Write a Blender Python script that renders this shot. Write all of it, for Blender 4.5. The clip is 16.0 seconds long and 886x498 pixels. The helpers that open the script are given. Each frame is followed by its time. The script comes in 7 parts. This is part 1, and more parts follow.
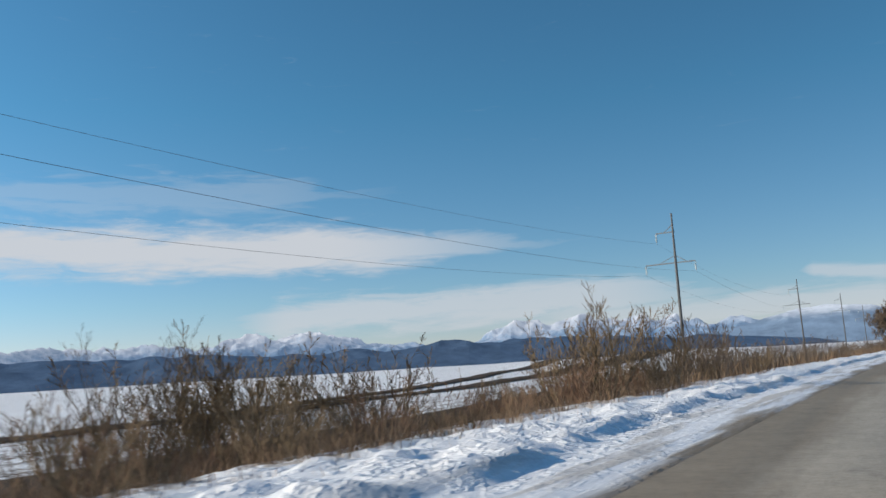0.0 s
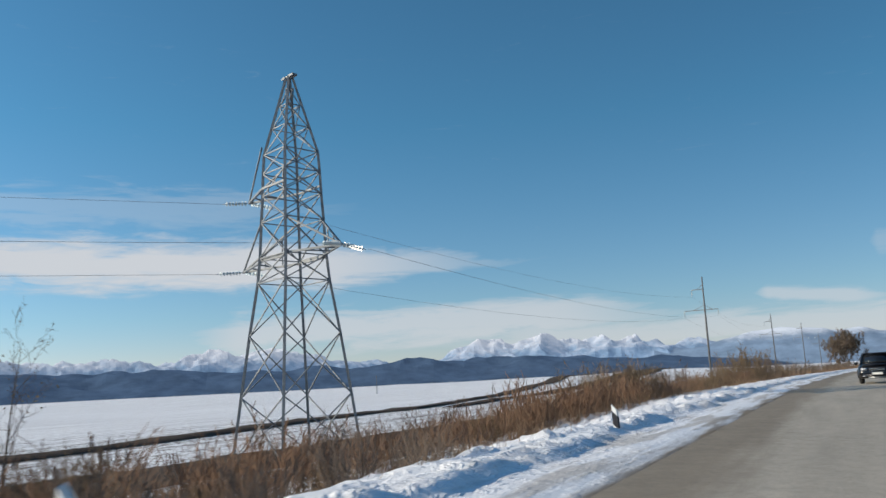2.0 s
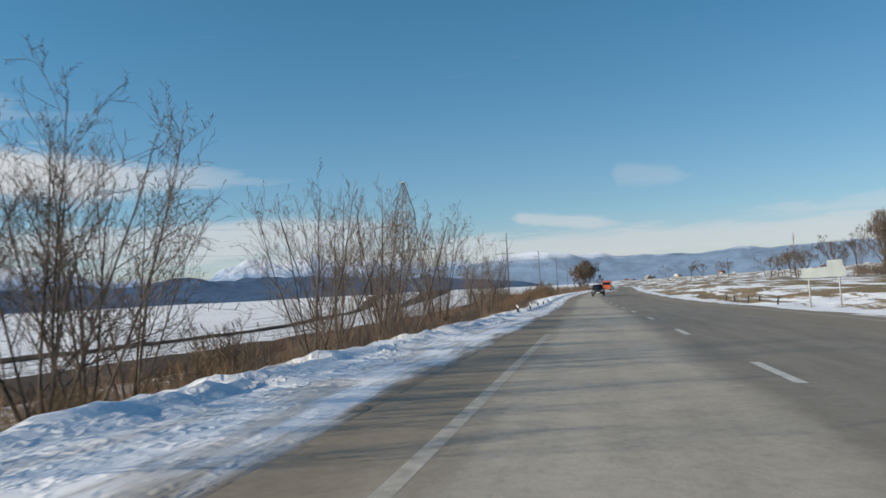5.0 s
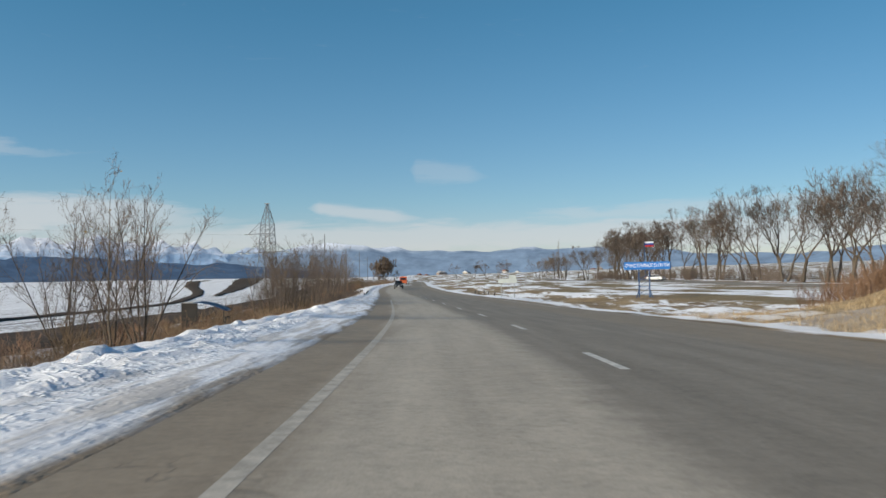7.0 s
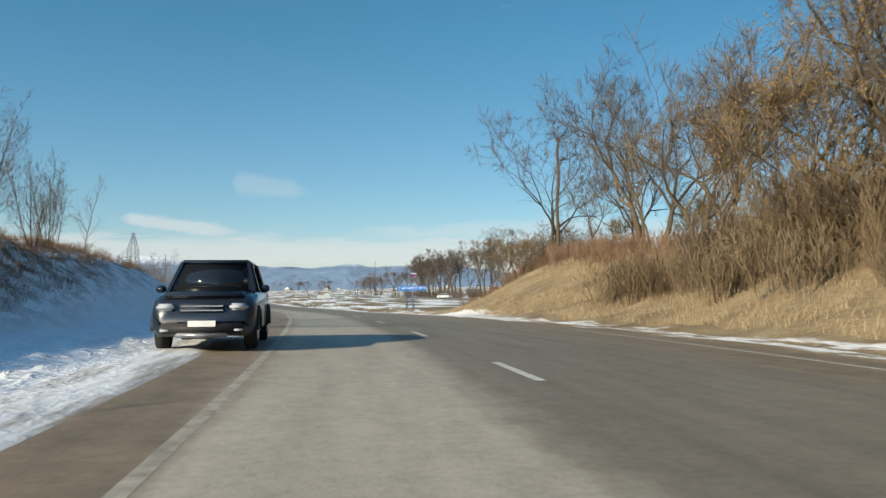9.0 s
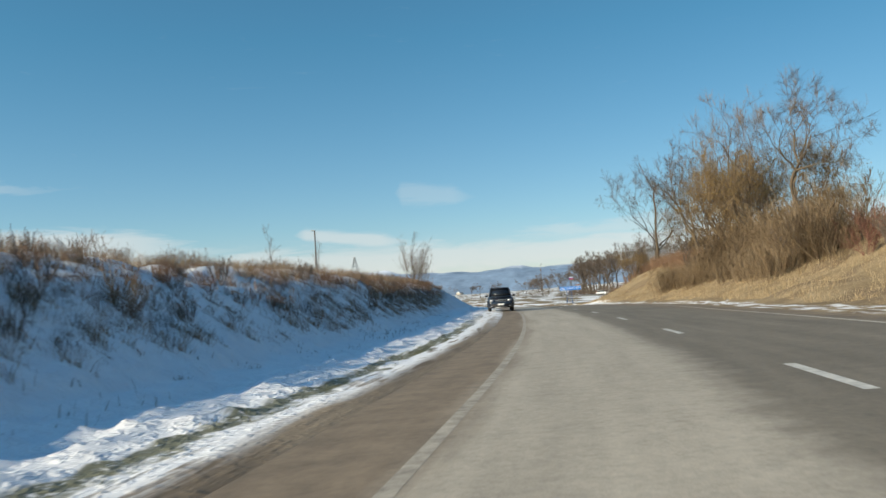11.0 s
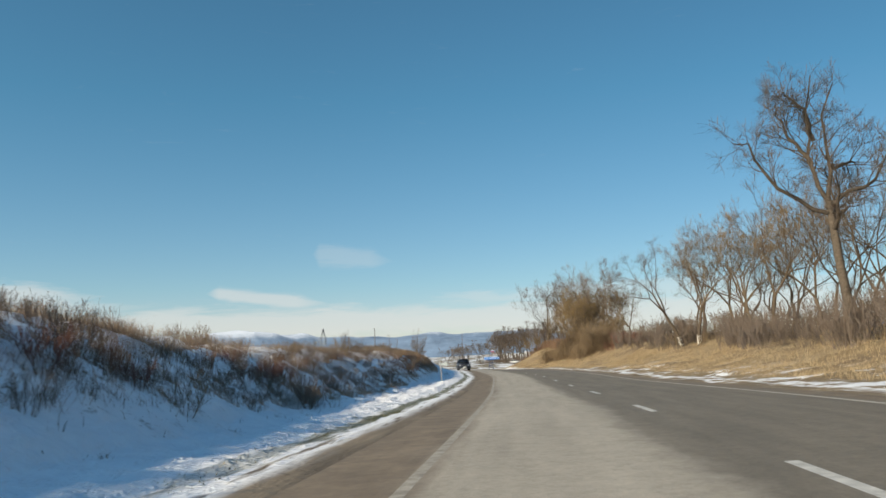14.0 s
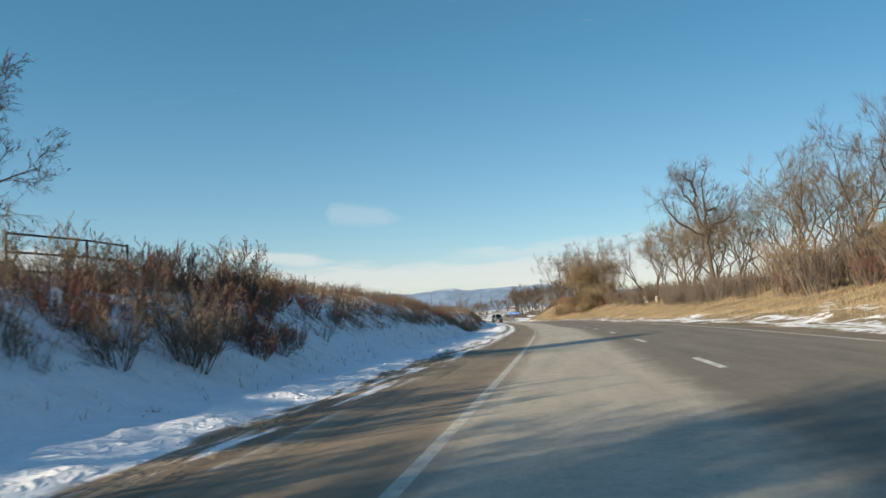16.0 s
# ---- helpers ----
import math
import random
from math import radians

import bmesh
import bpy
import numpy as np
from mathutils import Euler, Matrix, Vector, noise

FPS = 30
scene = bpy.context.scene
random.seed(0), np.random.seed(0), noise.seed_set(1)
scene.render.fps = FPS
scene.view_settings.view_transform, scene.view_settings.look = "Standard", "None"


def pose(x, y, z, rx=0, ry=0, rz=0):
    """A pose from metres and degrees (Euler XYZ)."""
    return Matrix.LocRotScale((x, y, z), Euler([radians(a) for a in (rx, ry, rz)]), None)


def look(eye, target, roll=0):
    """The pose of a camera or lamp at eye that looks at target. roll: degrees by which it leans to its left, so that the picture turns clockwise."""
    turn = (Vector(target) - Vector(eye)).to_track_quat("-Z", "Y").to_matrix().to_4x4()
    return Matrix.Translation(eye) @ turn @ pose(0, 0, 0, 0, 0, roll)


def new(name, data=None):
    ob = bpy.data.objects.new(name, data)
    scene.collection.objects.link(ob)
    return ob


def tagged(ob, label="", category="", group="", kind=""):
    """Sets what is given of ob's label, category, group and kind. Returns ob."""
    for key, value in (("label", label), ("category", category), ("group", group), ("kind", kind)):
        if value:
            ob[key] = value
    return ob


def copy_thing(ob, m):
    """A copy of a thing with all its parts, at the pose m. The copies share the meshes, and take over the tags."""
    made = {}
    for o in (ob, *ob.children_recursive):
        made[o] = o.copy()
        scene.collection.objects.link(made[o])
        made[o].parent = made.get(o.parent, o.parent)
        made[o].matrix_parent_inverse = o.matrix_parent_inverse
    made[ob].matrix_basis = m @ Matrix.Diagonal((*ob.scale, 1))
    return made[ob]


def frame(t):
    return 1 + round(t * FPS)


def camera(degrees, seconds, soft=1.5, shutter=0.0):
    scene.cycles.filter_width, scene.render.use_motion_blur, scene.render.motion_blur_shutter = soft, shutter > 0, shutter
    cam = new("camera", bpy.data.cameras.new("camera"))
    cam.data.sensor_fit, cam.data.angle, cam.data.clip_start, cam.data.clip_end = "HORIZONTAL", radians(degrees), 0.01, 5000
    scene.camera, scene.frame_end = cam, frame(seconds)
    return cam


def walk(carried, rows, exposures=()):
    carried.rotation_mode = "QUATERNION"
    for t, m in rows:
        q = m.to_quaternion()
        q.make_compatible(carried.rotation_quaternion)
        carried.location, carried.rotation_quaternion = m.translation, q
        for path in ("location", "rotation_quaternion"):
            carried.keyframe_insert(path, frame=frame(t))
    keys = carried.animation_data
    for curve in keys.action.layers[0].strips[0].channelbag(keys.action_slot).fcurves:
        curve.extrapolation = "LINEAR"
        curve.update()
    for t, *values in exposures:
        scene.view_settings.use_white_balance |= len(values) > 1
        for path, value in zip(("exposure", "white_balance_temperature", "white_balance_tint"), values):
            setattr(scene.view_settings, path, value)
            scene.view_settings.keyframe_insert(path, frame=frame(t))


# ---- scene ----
cam = camera(55.9, 16.0, 1.5, 0.08)
PATH = [
    (0, (0.000, 0.000, 0.976), (-4.780, 8.658, 2.454), -3.51),
    (0.5, (0.021, -11.500, 0.889), (-4.895, -2.961, 2.598), -3.68),
    (1, (0.151, -22.999, 0.795), (-4.992, -14.640, 2.711), -3.99),
    (1.5, (0.380, -34.497, 0.724), (-4.721, -26.115, 2.654), -3.83),
    (2, (0.661, -45.993, 0.703), (-3.681, -37.140, 2.364), -2.99),
    (2.5, (0.919, -57.491, 0.732), (-2.789, -48.310, 2.133), -3.00),
    (3, (1.109, -68.989, 0.783), (-2.084, -59.596, 2.035), -3.16),
    (3.5, (1.229, -80.488, 0.828), (-1.555, -70.946, 1.918), -3.50),
    (4, (1.322, -91.988, 0.855), (-1.109, -82.332, 1.775), -3.61),
    (4.5, (1.428, -103.487, 0.879), (-0.706, -93.746, 1.621), -3.49),
    (5, (1.532, -114.987, 0.920), (-0.284, -105.170, 1.497), -3.17),
    (5.5, (1.556, -126.487, 0.994), (0.162, -116.595, 1.445), -2.66),
    (6, (1.407, -137.986, 1.100), (0.620, -128.024, 1.484), -1.98),
    (6.5, (1.027, -149.479, 1.193), (1.035, -139.486, 1.570), -1.12),
    (7, (0.385, -160.961, 1.256), (0.973, -150.986, 1.638), -1.11),
    (7.5, (-0.553, -172.422, 1.293), (0.935, -162.541, 1.668), -0.29),
    (8, (-1.765, -183.858, 1.288), (0.644, -174.163, 1.736), 0.33),
    (8.5, (-3.211, -195.267, 1.252), (-0.415, -185.679, 1.761), 0.29),
    (9, (-4.871, -206.646, 1.205), (-2.205, -197.024, 1.762), -0.42),
    (9.5, (-6.720, -217.996, 1.146), (-4.505, -208.263, 1.740), -1.45),
    (10, (-8.768, -229.312, 1.124), (-7.127, -219.467, 1.743), -2.48),
    (10.5, (-11.078, -240.578, 1.144), (-9.929, -230.664, 1.775), -3.17),
    (11, (-13.632, -251.790, 1.156), (-12.892, -241.838, 1.788), -3.53),
    (11.5, (-16.292, -262.978, 1.141), (-15.988, -253.005, 1.806), -4.15),
    (12, (-18.976, -274.161, 1.149), (-18.931, -264.184, 1.827), -4.45),
    (12.5, (-21.730, -285.326, 1.222), (-21.563, -275.348, 1.863), -3.94),
    (13, (-24.595, -296.463, 1.326), (-23.818, -286.529, 2.161), -3.36),
    (13.5, (-27.577, -307.570, 1.409), (-26.207, -297.729, 2.542), -2.59),
    (14, (-30.659, -318.649, 1.453), (-28.917, -308.896, 2.807), -2.08),
    (14.5, (-33.826, -329.705, 1.477), (-32.020, -319.969, 2.876), -2.28),
    (15, (-37.072, -340.737, 1.484), (-35.374, -330.956, 2.689), -2.82),
    (15.5, (-40.396, -351.746, 1.477), (-38.742, -341.928, 2.406), -3.02),
    (16, (-43.802, -362.730, 1.460), (-42.214, -352.893, 2.302), -3.07),
]
walk(cam, [(t, look(eye, target, roll)) for t, eye, target, roll in PATH], exposures=((0.0, 0.08, 6350, 9), (2.0, 0.12, 6450, 9), (3.5, 0.12, 6450, 9), (6.0, 0.18, 6600, 8), (7.0, 0.14, 6600, 8), (8.0, 0.32, 6750, 5), (10.5, 0.4, 6800, 4), (13.0, 0.34, 6900, 6), (14.5, 0.36, 7150, 7), (15.5, 0.46, 7350, 6), (16.0, 0.46, 7100, 7)))

# ---------------------------------------------------------------- world, sun
SUN_TO = Vector((-0.866, -0.5, 0.0)).normalized()
SUN_EL = radians(19.6)


def nd(nt, kind, **kw):
    n = nt.nodes.new(kind)
    for k, v in kw.items():
        if k in n.inputs:
            n.inputs[k].default_value = v
        else:
            setattr(n, k, v)
    return n


def math_n(nt, op, a, b=None, c=None, clamp=False):
    n = nt.nodes.new("ShaderNodeMath")
    n.operation, n.use_clamp = op, clamp
    for i, v in enumerate((a, b, c)):
        if v is None:
            continue
        if isinstance(v, (int, float)):
            n.inputs[i].default_value = v
        else:
            nt.links.new(v, n.inputs[i])
    return n.outputs[0]


def ramp_n(nt, fac, stops, mode="LINEAR"):
    n = nt.nodes.new("ShaderNodeValToRGB")
    n.color_ramp.interpolation = mode
    els = n.color_ramp.elements
    while len(els) < len(stops):
        els.new(0.5)
    for e, (p, c) in zip(els, stops):
        e.position = p
        e.color = (*c, 1) if not isinstance(c, (int, float)) else (c, c, c, 1)
    nt.links.new(fac, n.inputs[0])
    return n.outputs[0]


def mix_n(nt, fac, a, b):
    n = nt.nodes.new("ShaderNodeMix")
    n.data_type = "RGBA"
    for s, v in ((0, fac), (6, a), (7, b)):
        if isinstance(v, (int, float)):
            n.inputs[s].default_value = v
        elif isinstance(v, tuple):
            n.inputs[s].default_value = (*v, 1)
        else:
            nt.links.new(v, n.inputs[s])
    return n.outputs[2]


def noise_n(nt, vec, scale, detail=4.0, rough=0.55, dist=0.0):
    n = nd(nt, "ShaderNodeTexNoise", Scale=scale, Detail=detail, Roughness=rough, Distortion=dist)
    nt.links.new(vec, n.inputs["Vector"])
    return n.outputs["Fac"]


def smooth_n(nt, v, lo, hi):
    n = nt.nodes.new("ShaderNodeMapRange")
    n.interpolation_type = "SMOOTHSTEP"
    nt.links.new(v, n.inputs[0])
    n.inputs[1].default_value, n.inputs[2].default_value = lo, hi
    return n.outputs[0]


world = bpy.data.worlds.new("sky")
scene.world = world
world.use_nodes = True
wt = world.node_tree
wt.nodes.clear()
sky = nd(wt, "ShaderNodeTexSky", sky_type="NISHITA")
sky.sun_disc = False
sky.sun_elevation = SUN_EL
sky.sun_rotation = math.atan2(SUN_TO.x, SUN_TO.y)
sky.altitude, sky.air_density, sky.dust_density, sky.ozone_density = 700, 1.0, 0.2, 1.6
tc = wt.nodes.new("ShaderNodeTexCoord")
sep = wt.nodes.new("ShaderNodeSeparateXYZ")
wt.links.new(tc.outputs["Generated"], sep.inputs[0])
# azimuth to the left of +y and elevation, in degrees
az = math_n(wt, "MULTIPLY", math_n(wt, "ARCTAN2", math_n(wt, "MULTIPLY", sep.outputs[0], -1.0), sep.outputs[1]), 57.2958)
el = math_n(wt, "MULTIPLY", math_n(wt, "ARCSINE", sep.outputs[2]), 57.2958)
cvec = wt.nodes.new("ShaderNodeCombineXYZ")
wt.links.new(math_n(wt, "MULTIPLY", az, 0.09), cvec.inputs[0])
wt.links.new(math_n(wt, "MULTIPLY", el, 0.55), cvec.inputs[1])
wisp = noise_n(wt, cvec.outputs[0], 1.3, 6.0, 0.6, 0.6)
wisp2 = noise_n(wt, cvec.outputs[0], 3.2, 6.0, 0.65, 0.8)


def streak(a0, a1, e0, e1, thick, amount, noise_amt=1.0):
    """A cloud streak between two azimuths, its elevation running from e0 to e1."""
    u = math_n(wt, "DIVIDE", math_n(wt, "SUBTRACT", az, a0), a1 - a0, clamp=True)
    mid = math_n(wt, "ADD", math_n(wt, "MULTIPLY", u, e1 - e0), e0)
    ends = math_n(wt, "MULTIPLY", smooth_n(wt, math_n(wt, "SUBTRACT", az, a0), 0.0, (a1 - a0) * 0.35), smooth_n(wt, math_n(wt, "SUBTRACT", a1, az), 0.0, (a1 - a0) * 0.12))
    lift = math_n(wt, "MULTIPLY", math_n(wt, "SUBTRACT", wisp, 0.5), noise_amt * 2.2)
    off = math_n(wt, "ABSOLUTE", math_n(wt, "ADD", math_n(wt, "SUBTRACT", el, mid), lift))
    width = math_n(wt, "MULTIPLY", math_n(wt, "ADD", ends, 0.02), thick)
    core = math_n(wt, "SUBTRACT", 1.0, math_n(wt, "DIVIDE", off, width), clamp=True)
    core = smooth_n(wt, math_n(wt, "ADD", core, math_n(wt, "MULTIPLY", math_n(wt, "SUBTRACT", wisp2, 0.5), 0.9)), 0.1, 0.8)
    return math_n(wt, "MULTIPLY", math_n(wt, "MULTIPLY", core, ends), amount)


clouds = streak(17.5, 75.0, 8.5, 9.4, 2.4, 0.95, 1.2)
for args in ((7.0, 44.0, 4.7, 4.2, 1.9, 0.72, 1.4), (-60.0, 30.0, 2.8, 3.0, 1.7, 0.6, 1.4), (-3.0, 6.0, 4.2, 5.1, 0.7, 0.55, 0.4),
             (20.0, 36.0, 5.3, 5.6, 0.35, 0.5, 0.5), (-7.0, -1.0, 7.2, 7.4, 1.0, 0.2, 0.8), (30.0, 64.0, 12.4, 12.8, 1.8, 0.22, 2.4), (-45.0, -8.0, 4.3, 4.6, 0.8, 0.3, 1.2)):
    clouds = math_n(wt, "MAXIMUM", clouds, streak(*args))
low = math_n(wt, "MULTIPLY", math_n(wt, "SUBTRACT", 1.0, smooth_n(wt, el, 0.0, 5.0)), 0.12)
bg_sky = nd(wt, "ShaderNodeBackground", Strength=0.09)
tint = wt.nodes.new("ShaderNodeMix")
tint.data_type, tint.blend_type = "RGBA", "MULTIPLY"
tint.inputs[0].default_value = 1.0
wt.links.new(sky.outputs[0], tint.inputs[6])
# the sky overhead, above the view, is brightened to fill the shaded snow
wt.links.new(ramp_n(wt, math_n(wt, "DIVIDE", el, 60.0, clamp=True), [(0.0, (0.92, 0.87, 1.08)), (0.04, (0.86, 0.88, 1.08)), (0.09, (0.74, 0.92, 1.07)), (0.3, (0.5, 0.97, 1.1)), (0.5, (0.52, 0.98, 1.1)), (0.75, (0.95, 1.3, 1.45)), (1.0, (1.0, 1.38, 1.55))]), tint.inputs[7])
# paler towards the sun's side, deeper away from it
deep = wt.nodes.new("ShaderNodeMix")
deep.data_type, deep.blend_type = "RGBA", "MULTIPLY"
deep.inputs[0].default_value = 1.0
wt.links.new(tint.outputs[2], deep.inputs[6])
wt.links.new(ramp_n(wt, math_n(wt, "DIVIDE", math_n(wt, "ADD", az, 60.0), 120.0, clamp=True), [(0.0, (0.72, 0.75, 0.78)), (0.5, (0.93, 0.95, 0.96)), (0.75, (1.1, 1.12, 1.12)), (1.0, (1.26, 1.27, 1.27))]), deep.inputs[7])
wt.links.new(deep.outputs[2], bg_sky.inputs[0])
bg_cloud = nd(wt, "ShaderNodeBackground", Color=(0.80, 0.82, 0.86, 1), Strength=0.72)
mixb = wt.nodes.new("ShaderNodeMixShader")
wt.links.new(math_n(wt, "MAXIMUM", clouds, low), mixb.inputs[0])
wt.links.new(bg_sky.outputs[0], mixb.inputs[1])
wt.links.new(bg_cloud.outputs[0], mixb.inputs[2])
wout = wt.nodes.new("ShaderNodeOutputWorld")
wt.links.new(mixb.outputs[0], wout.inputs[0])

sun_data = bpy.data.lights.new("sun", "SUN")
sun_data.energy, sun_data.angle, sun_data.color = 5.0, radians(0.5), (1.0, 0.87, 0.69)
sun = new("sun", sun_data)
sun.matrix_world = look(Vector((0, 0, 60)), Vector((0, 0, 60)) - (SUN_TO * math.cos(SUN_EL) + Vector((0, 0, math.sin(SUN_EL)))))

# ---------------------------------------------------------------- materials


def material(name, rough=0.8, metal=0.0, spec=0.3):
    m = bpy.data.materials.new(name)
    m.use_nodes = True
    nt = m.node_tree
    b = nt.nodes["Principled BSDF"]
    b.inputs["Roughness"].default_value, b.inputs["Metallic"].default_value = rough, metal
    b.inputs["Specular IOR Level"].default_value = spec
    return m, nt, b


def bump(nt, b, height, strength, distance):
    n = nd(nt, "ShaderNodeBump", Strength=strength, Distance=distance)
    nt.links.new(height, n.inputs["Height"])
    nt.links.new(n.outputs[0], b.inputs["Normal"])


def coords(nt, which="Object"):
    return nt.nodes.new("ShaderNodeTexCoord").outputs[which]


def plain(name, col, rough=0.6, metal=0.0, vary=0.25, scale=3.0, spec=0.3, bumped=0.0):
    """A paint or metal of one hue with grain and stains at two scales."""
    m, nt, b = material(name, rough, metal, spec)
    co = coords(nt)
    n1, n2 = noise_n(nt, co, scale, 5), noise_n(nt, co, scale * 9, 3)
    f = math_n(nt, "ADD", math_n(nt, "MULTIPLY", n1, 0.7), math_n(nt, "MULTIPLY", n2, 0.3))
    lo, hi = tuple(c * (1 - vary) for c in col), tuple(min(1, c * (1 + vary)) for c in col)
    nt.links.new(ramp_n(nt, f, [(0.3, lo), (0.7, hi)]), b.inputs["Base Color"])
    if bumped:
        bump(nt, b, n2, bumped, 0.01)
    return m


def bark_mat(name, lo, hi):
    m, nt, b = material(name, 0.9, 0, 0.1)
    co = coords(nt)
    rnd = nt.nodes.new("ShaderNodeObjectInfo").outputs["Random"]
    n = noise_n(nt, co, 6.0, 5, 0.6, 0.5)
    f = math_n(nt, "ADD", math_n(nt, "MULTIPLY", n, 0.75), math_n(nt, "MULTIPLY", rnd, 0.25))
    nt.links.new(ramp_n(nt, f, [(0.3, lo), (0.75, hi)]), b.inputs["Base Color"])
    return m


def blade_mat(name, stops):
    """Dry stems and blades, each of its own tone."""
    m, nt, b = material(name, 0.85, 0, 0.1)
    rnd = nt.nodes.new("ShaderNodeNewGeometry").outputs["Random Per Island"]
    nt.links.new(ramp_n(nt, rnd, stops), b.inputs["Base Color"])
    return m


BARK = bark_mat("grey_bark", (0.045, 0.037, 0.031), (0.15, 0.122, 0.095))
BARK_WARM = bark_mat("warm_bark", (0.06, 0.045, 0.033), (0.19, 0.145, 0.1))
TWIG = bark_mat("twigs", (0.095, 0.072, 0.058), (0.25, 0.195, 0.15))
TWIG_WARM = bark_mat("warm_twigs", (0.11, 0.078, 0.048), (0.32, 0.235, 0.15))
# greyer brown with distance haze put into the colour; nearer crowns use it too
TWIG_HAZE = bark_mat("hazed_twigs", (0.10, 0.08, 0.066), (0.22, 0.175, 0.145))
TWIG_RUST = bark_mat("rusty_twigs", (0.15, 0.09, 0.06), (0.34, 0.22, 0.145))
TWIG_RED = bark_mat("red_twigs", (0.12, 0.062, 0.048), (0.29, 0.15, 0.11))
DRY = blade_mat("dry_grass", [(0.0, (0.17, 0.12, 0.068)), (0.5, (0.36, 0.27, 0.16)), (1.0, (0.52, 0.41, 0.26))])
RUST = blade_mat("rusty_weeds", [(0.0, (0.09, 0.06, 0.042)), (0.5, (0.19, 0.13, 0.085)), (1.0, (0.32, 0.225, 0.145))])
FOX = blade_mat("foxy_weeds", [(0.0, (0.17, 0.10, 0.068)), (0.5, (0.33, 0.215, 0.14)), (1.0, (0.5, 0.36, 0.24))])
STRAW = blade_mat("straw_weeds", [(0.0, (0.17, 0.12, 0.085)), (0.5, (0.33, 0.25, 0.18)), (1.0, (0.5, 0.4, 0.295))])
LEAF = blade_mat("withered_leaves", [(0.0, (0.13, 0.08, 0.03)), (0.5, (0.26, 0.17, 0.06)), (1.0, (0.36, 0.25, 0.1))])
WHITEWASH = plain("whitewash", (0.75, 0.73, 0.68), 0.9, vary=0.12)

# ---------------------------------------------------------------- the road's line
KNOT_S = [-900, -300, 0, 40, 80, 120, 150, 175, 200, 225, 250, 275, 310, 370, 420, 560]
KNOT_H = [-1.6, -1.6, -0.14, 1.41, 0.49, 0.2, -2.54, -5.67, -8.17, -10.29, -13.06, -13.58, -15.27, -17.53, -19.87, -24]
KNOT_Z = [9.5, 0.9, -0.15, -0.42, -0.3, -0.18, 0.07, 0.17, 0.11, 0.0, 0.03, 0.02, 0.28, 0.33, 0.12, 0.1]
KNOT_B = [0, 0, -0.02, -0.025, -0.03, -0.037, -0.037, -0.03, -0.005, 0.02, 0.029, 0.029, 0.029, 0.029, 0.029, 0.029]


def glide(ks, vs, q):
    ks, vs, q = np.asarray(ks, float), np.asarray(vs, float), np.asarray(q, float)
    m = np.gradient(vs, ks)
    i = np.clip(np.searchsorted(ks, q) - 1, 0, len(ks) - 2)
    h = ks[i + 1] - ks[i]
    u = np.clip((q - ks[i]) / h, 0, 1)
    return (2 * u**3 - 3 * u**2 + 1) * vs[i] + (u**3 - 2 * u**2 + u) * h * m[i] + (3 * u**2 - 2 * u**3) * vs[i + 1] + (u**3 - u**2) * h * m[i + 1]


LS = np.arange(-900.0, 560.0, 0.5)
_h = np.radians(glide(KNOT_S, KNOT_H, LS))
LX, LY = np.cumsum(0.5 * np.sin(_h)), -np.cumsum(0.5 * np.cos(_h))
_o = int(np.argmin(np.abs(LS)))
LX, LY = LX - LX[_o], LY - LY[_o]


def sstep(x, a, b):
    u = np.clip((np.asarray(x, float) - a) / (b - a), 0, 1)
    return u * u * (3 - 2 * u)


def plan(s, d):
    """World x, y of the place s metres along the road and d metres to the right of the driven line."""
    h = np.radians(glide(KNOT_S, KNOT_H, s))
    return np.interp(s, LS, LX) + d * np.cos(h), np.interp(s, LS, LY) + d * np.sin(h)


def road_coords(x, y):
    """s and d of places in the world."""
    x, y = np.atleast_1d(np.asarray(x, float)), np.atleast_1d(np.asarray(y, float))
    s, d = np.empty(len(x)), np.empty(len(x))
    for k in range(0, len(x), 4000):
        a, b = x[k : k + 4000, None], y[k : k + 4000, None]
        i = np.argmin((a - LX[None, ::4]) ** 2 + (b - LY[None, ::4]) ** 2, axis=1) * 4
        s0 = LS[i]
        h = np.radians(glide(KNOT_S, KNOT_H, s0))
        dx, dy = a[:, 0] - LX[i], b[:, 0] - LY[i]
        s[k : k + 4000] = s0 + dx * np.sin(h) - dy * np.cos(h)
        d[k : k + 4000] = dx * np.cos(h) + dy * np.sin(h)
    return s, d


def right_edge(s):
    return np.interp(s, [-900, -250, -60, 40, 120, 172, 215, 235, 600], [7.4, 7.4, 7.6, 9.0, 10.2, 10.3, 8.0, 7.4, 7.2])


def left_edge(s):
    return np.interp(s, [-900, 100, 180, 225, 600], [-2.3, -2.3, -2.35, -2.6, -2.6])


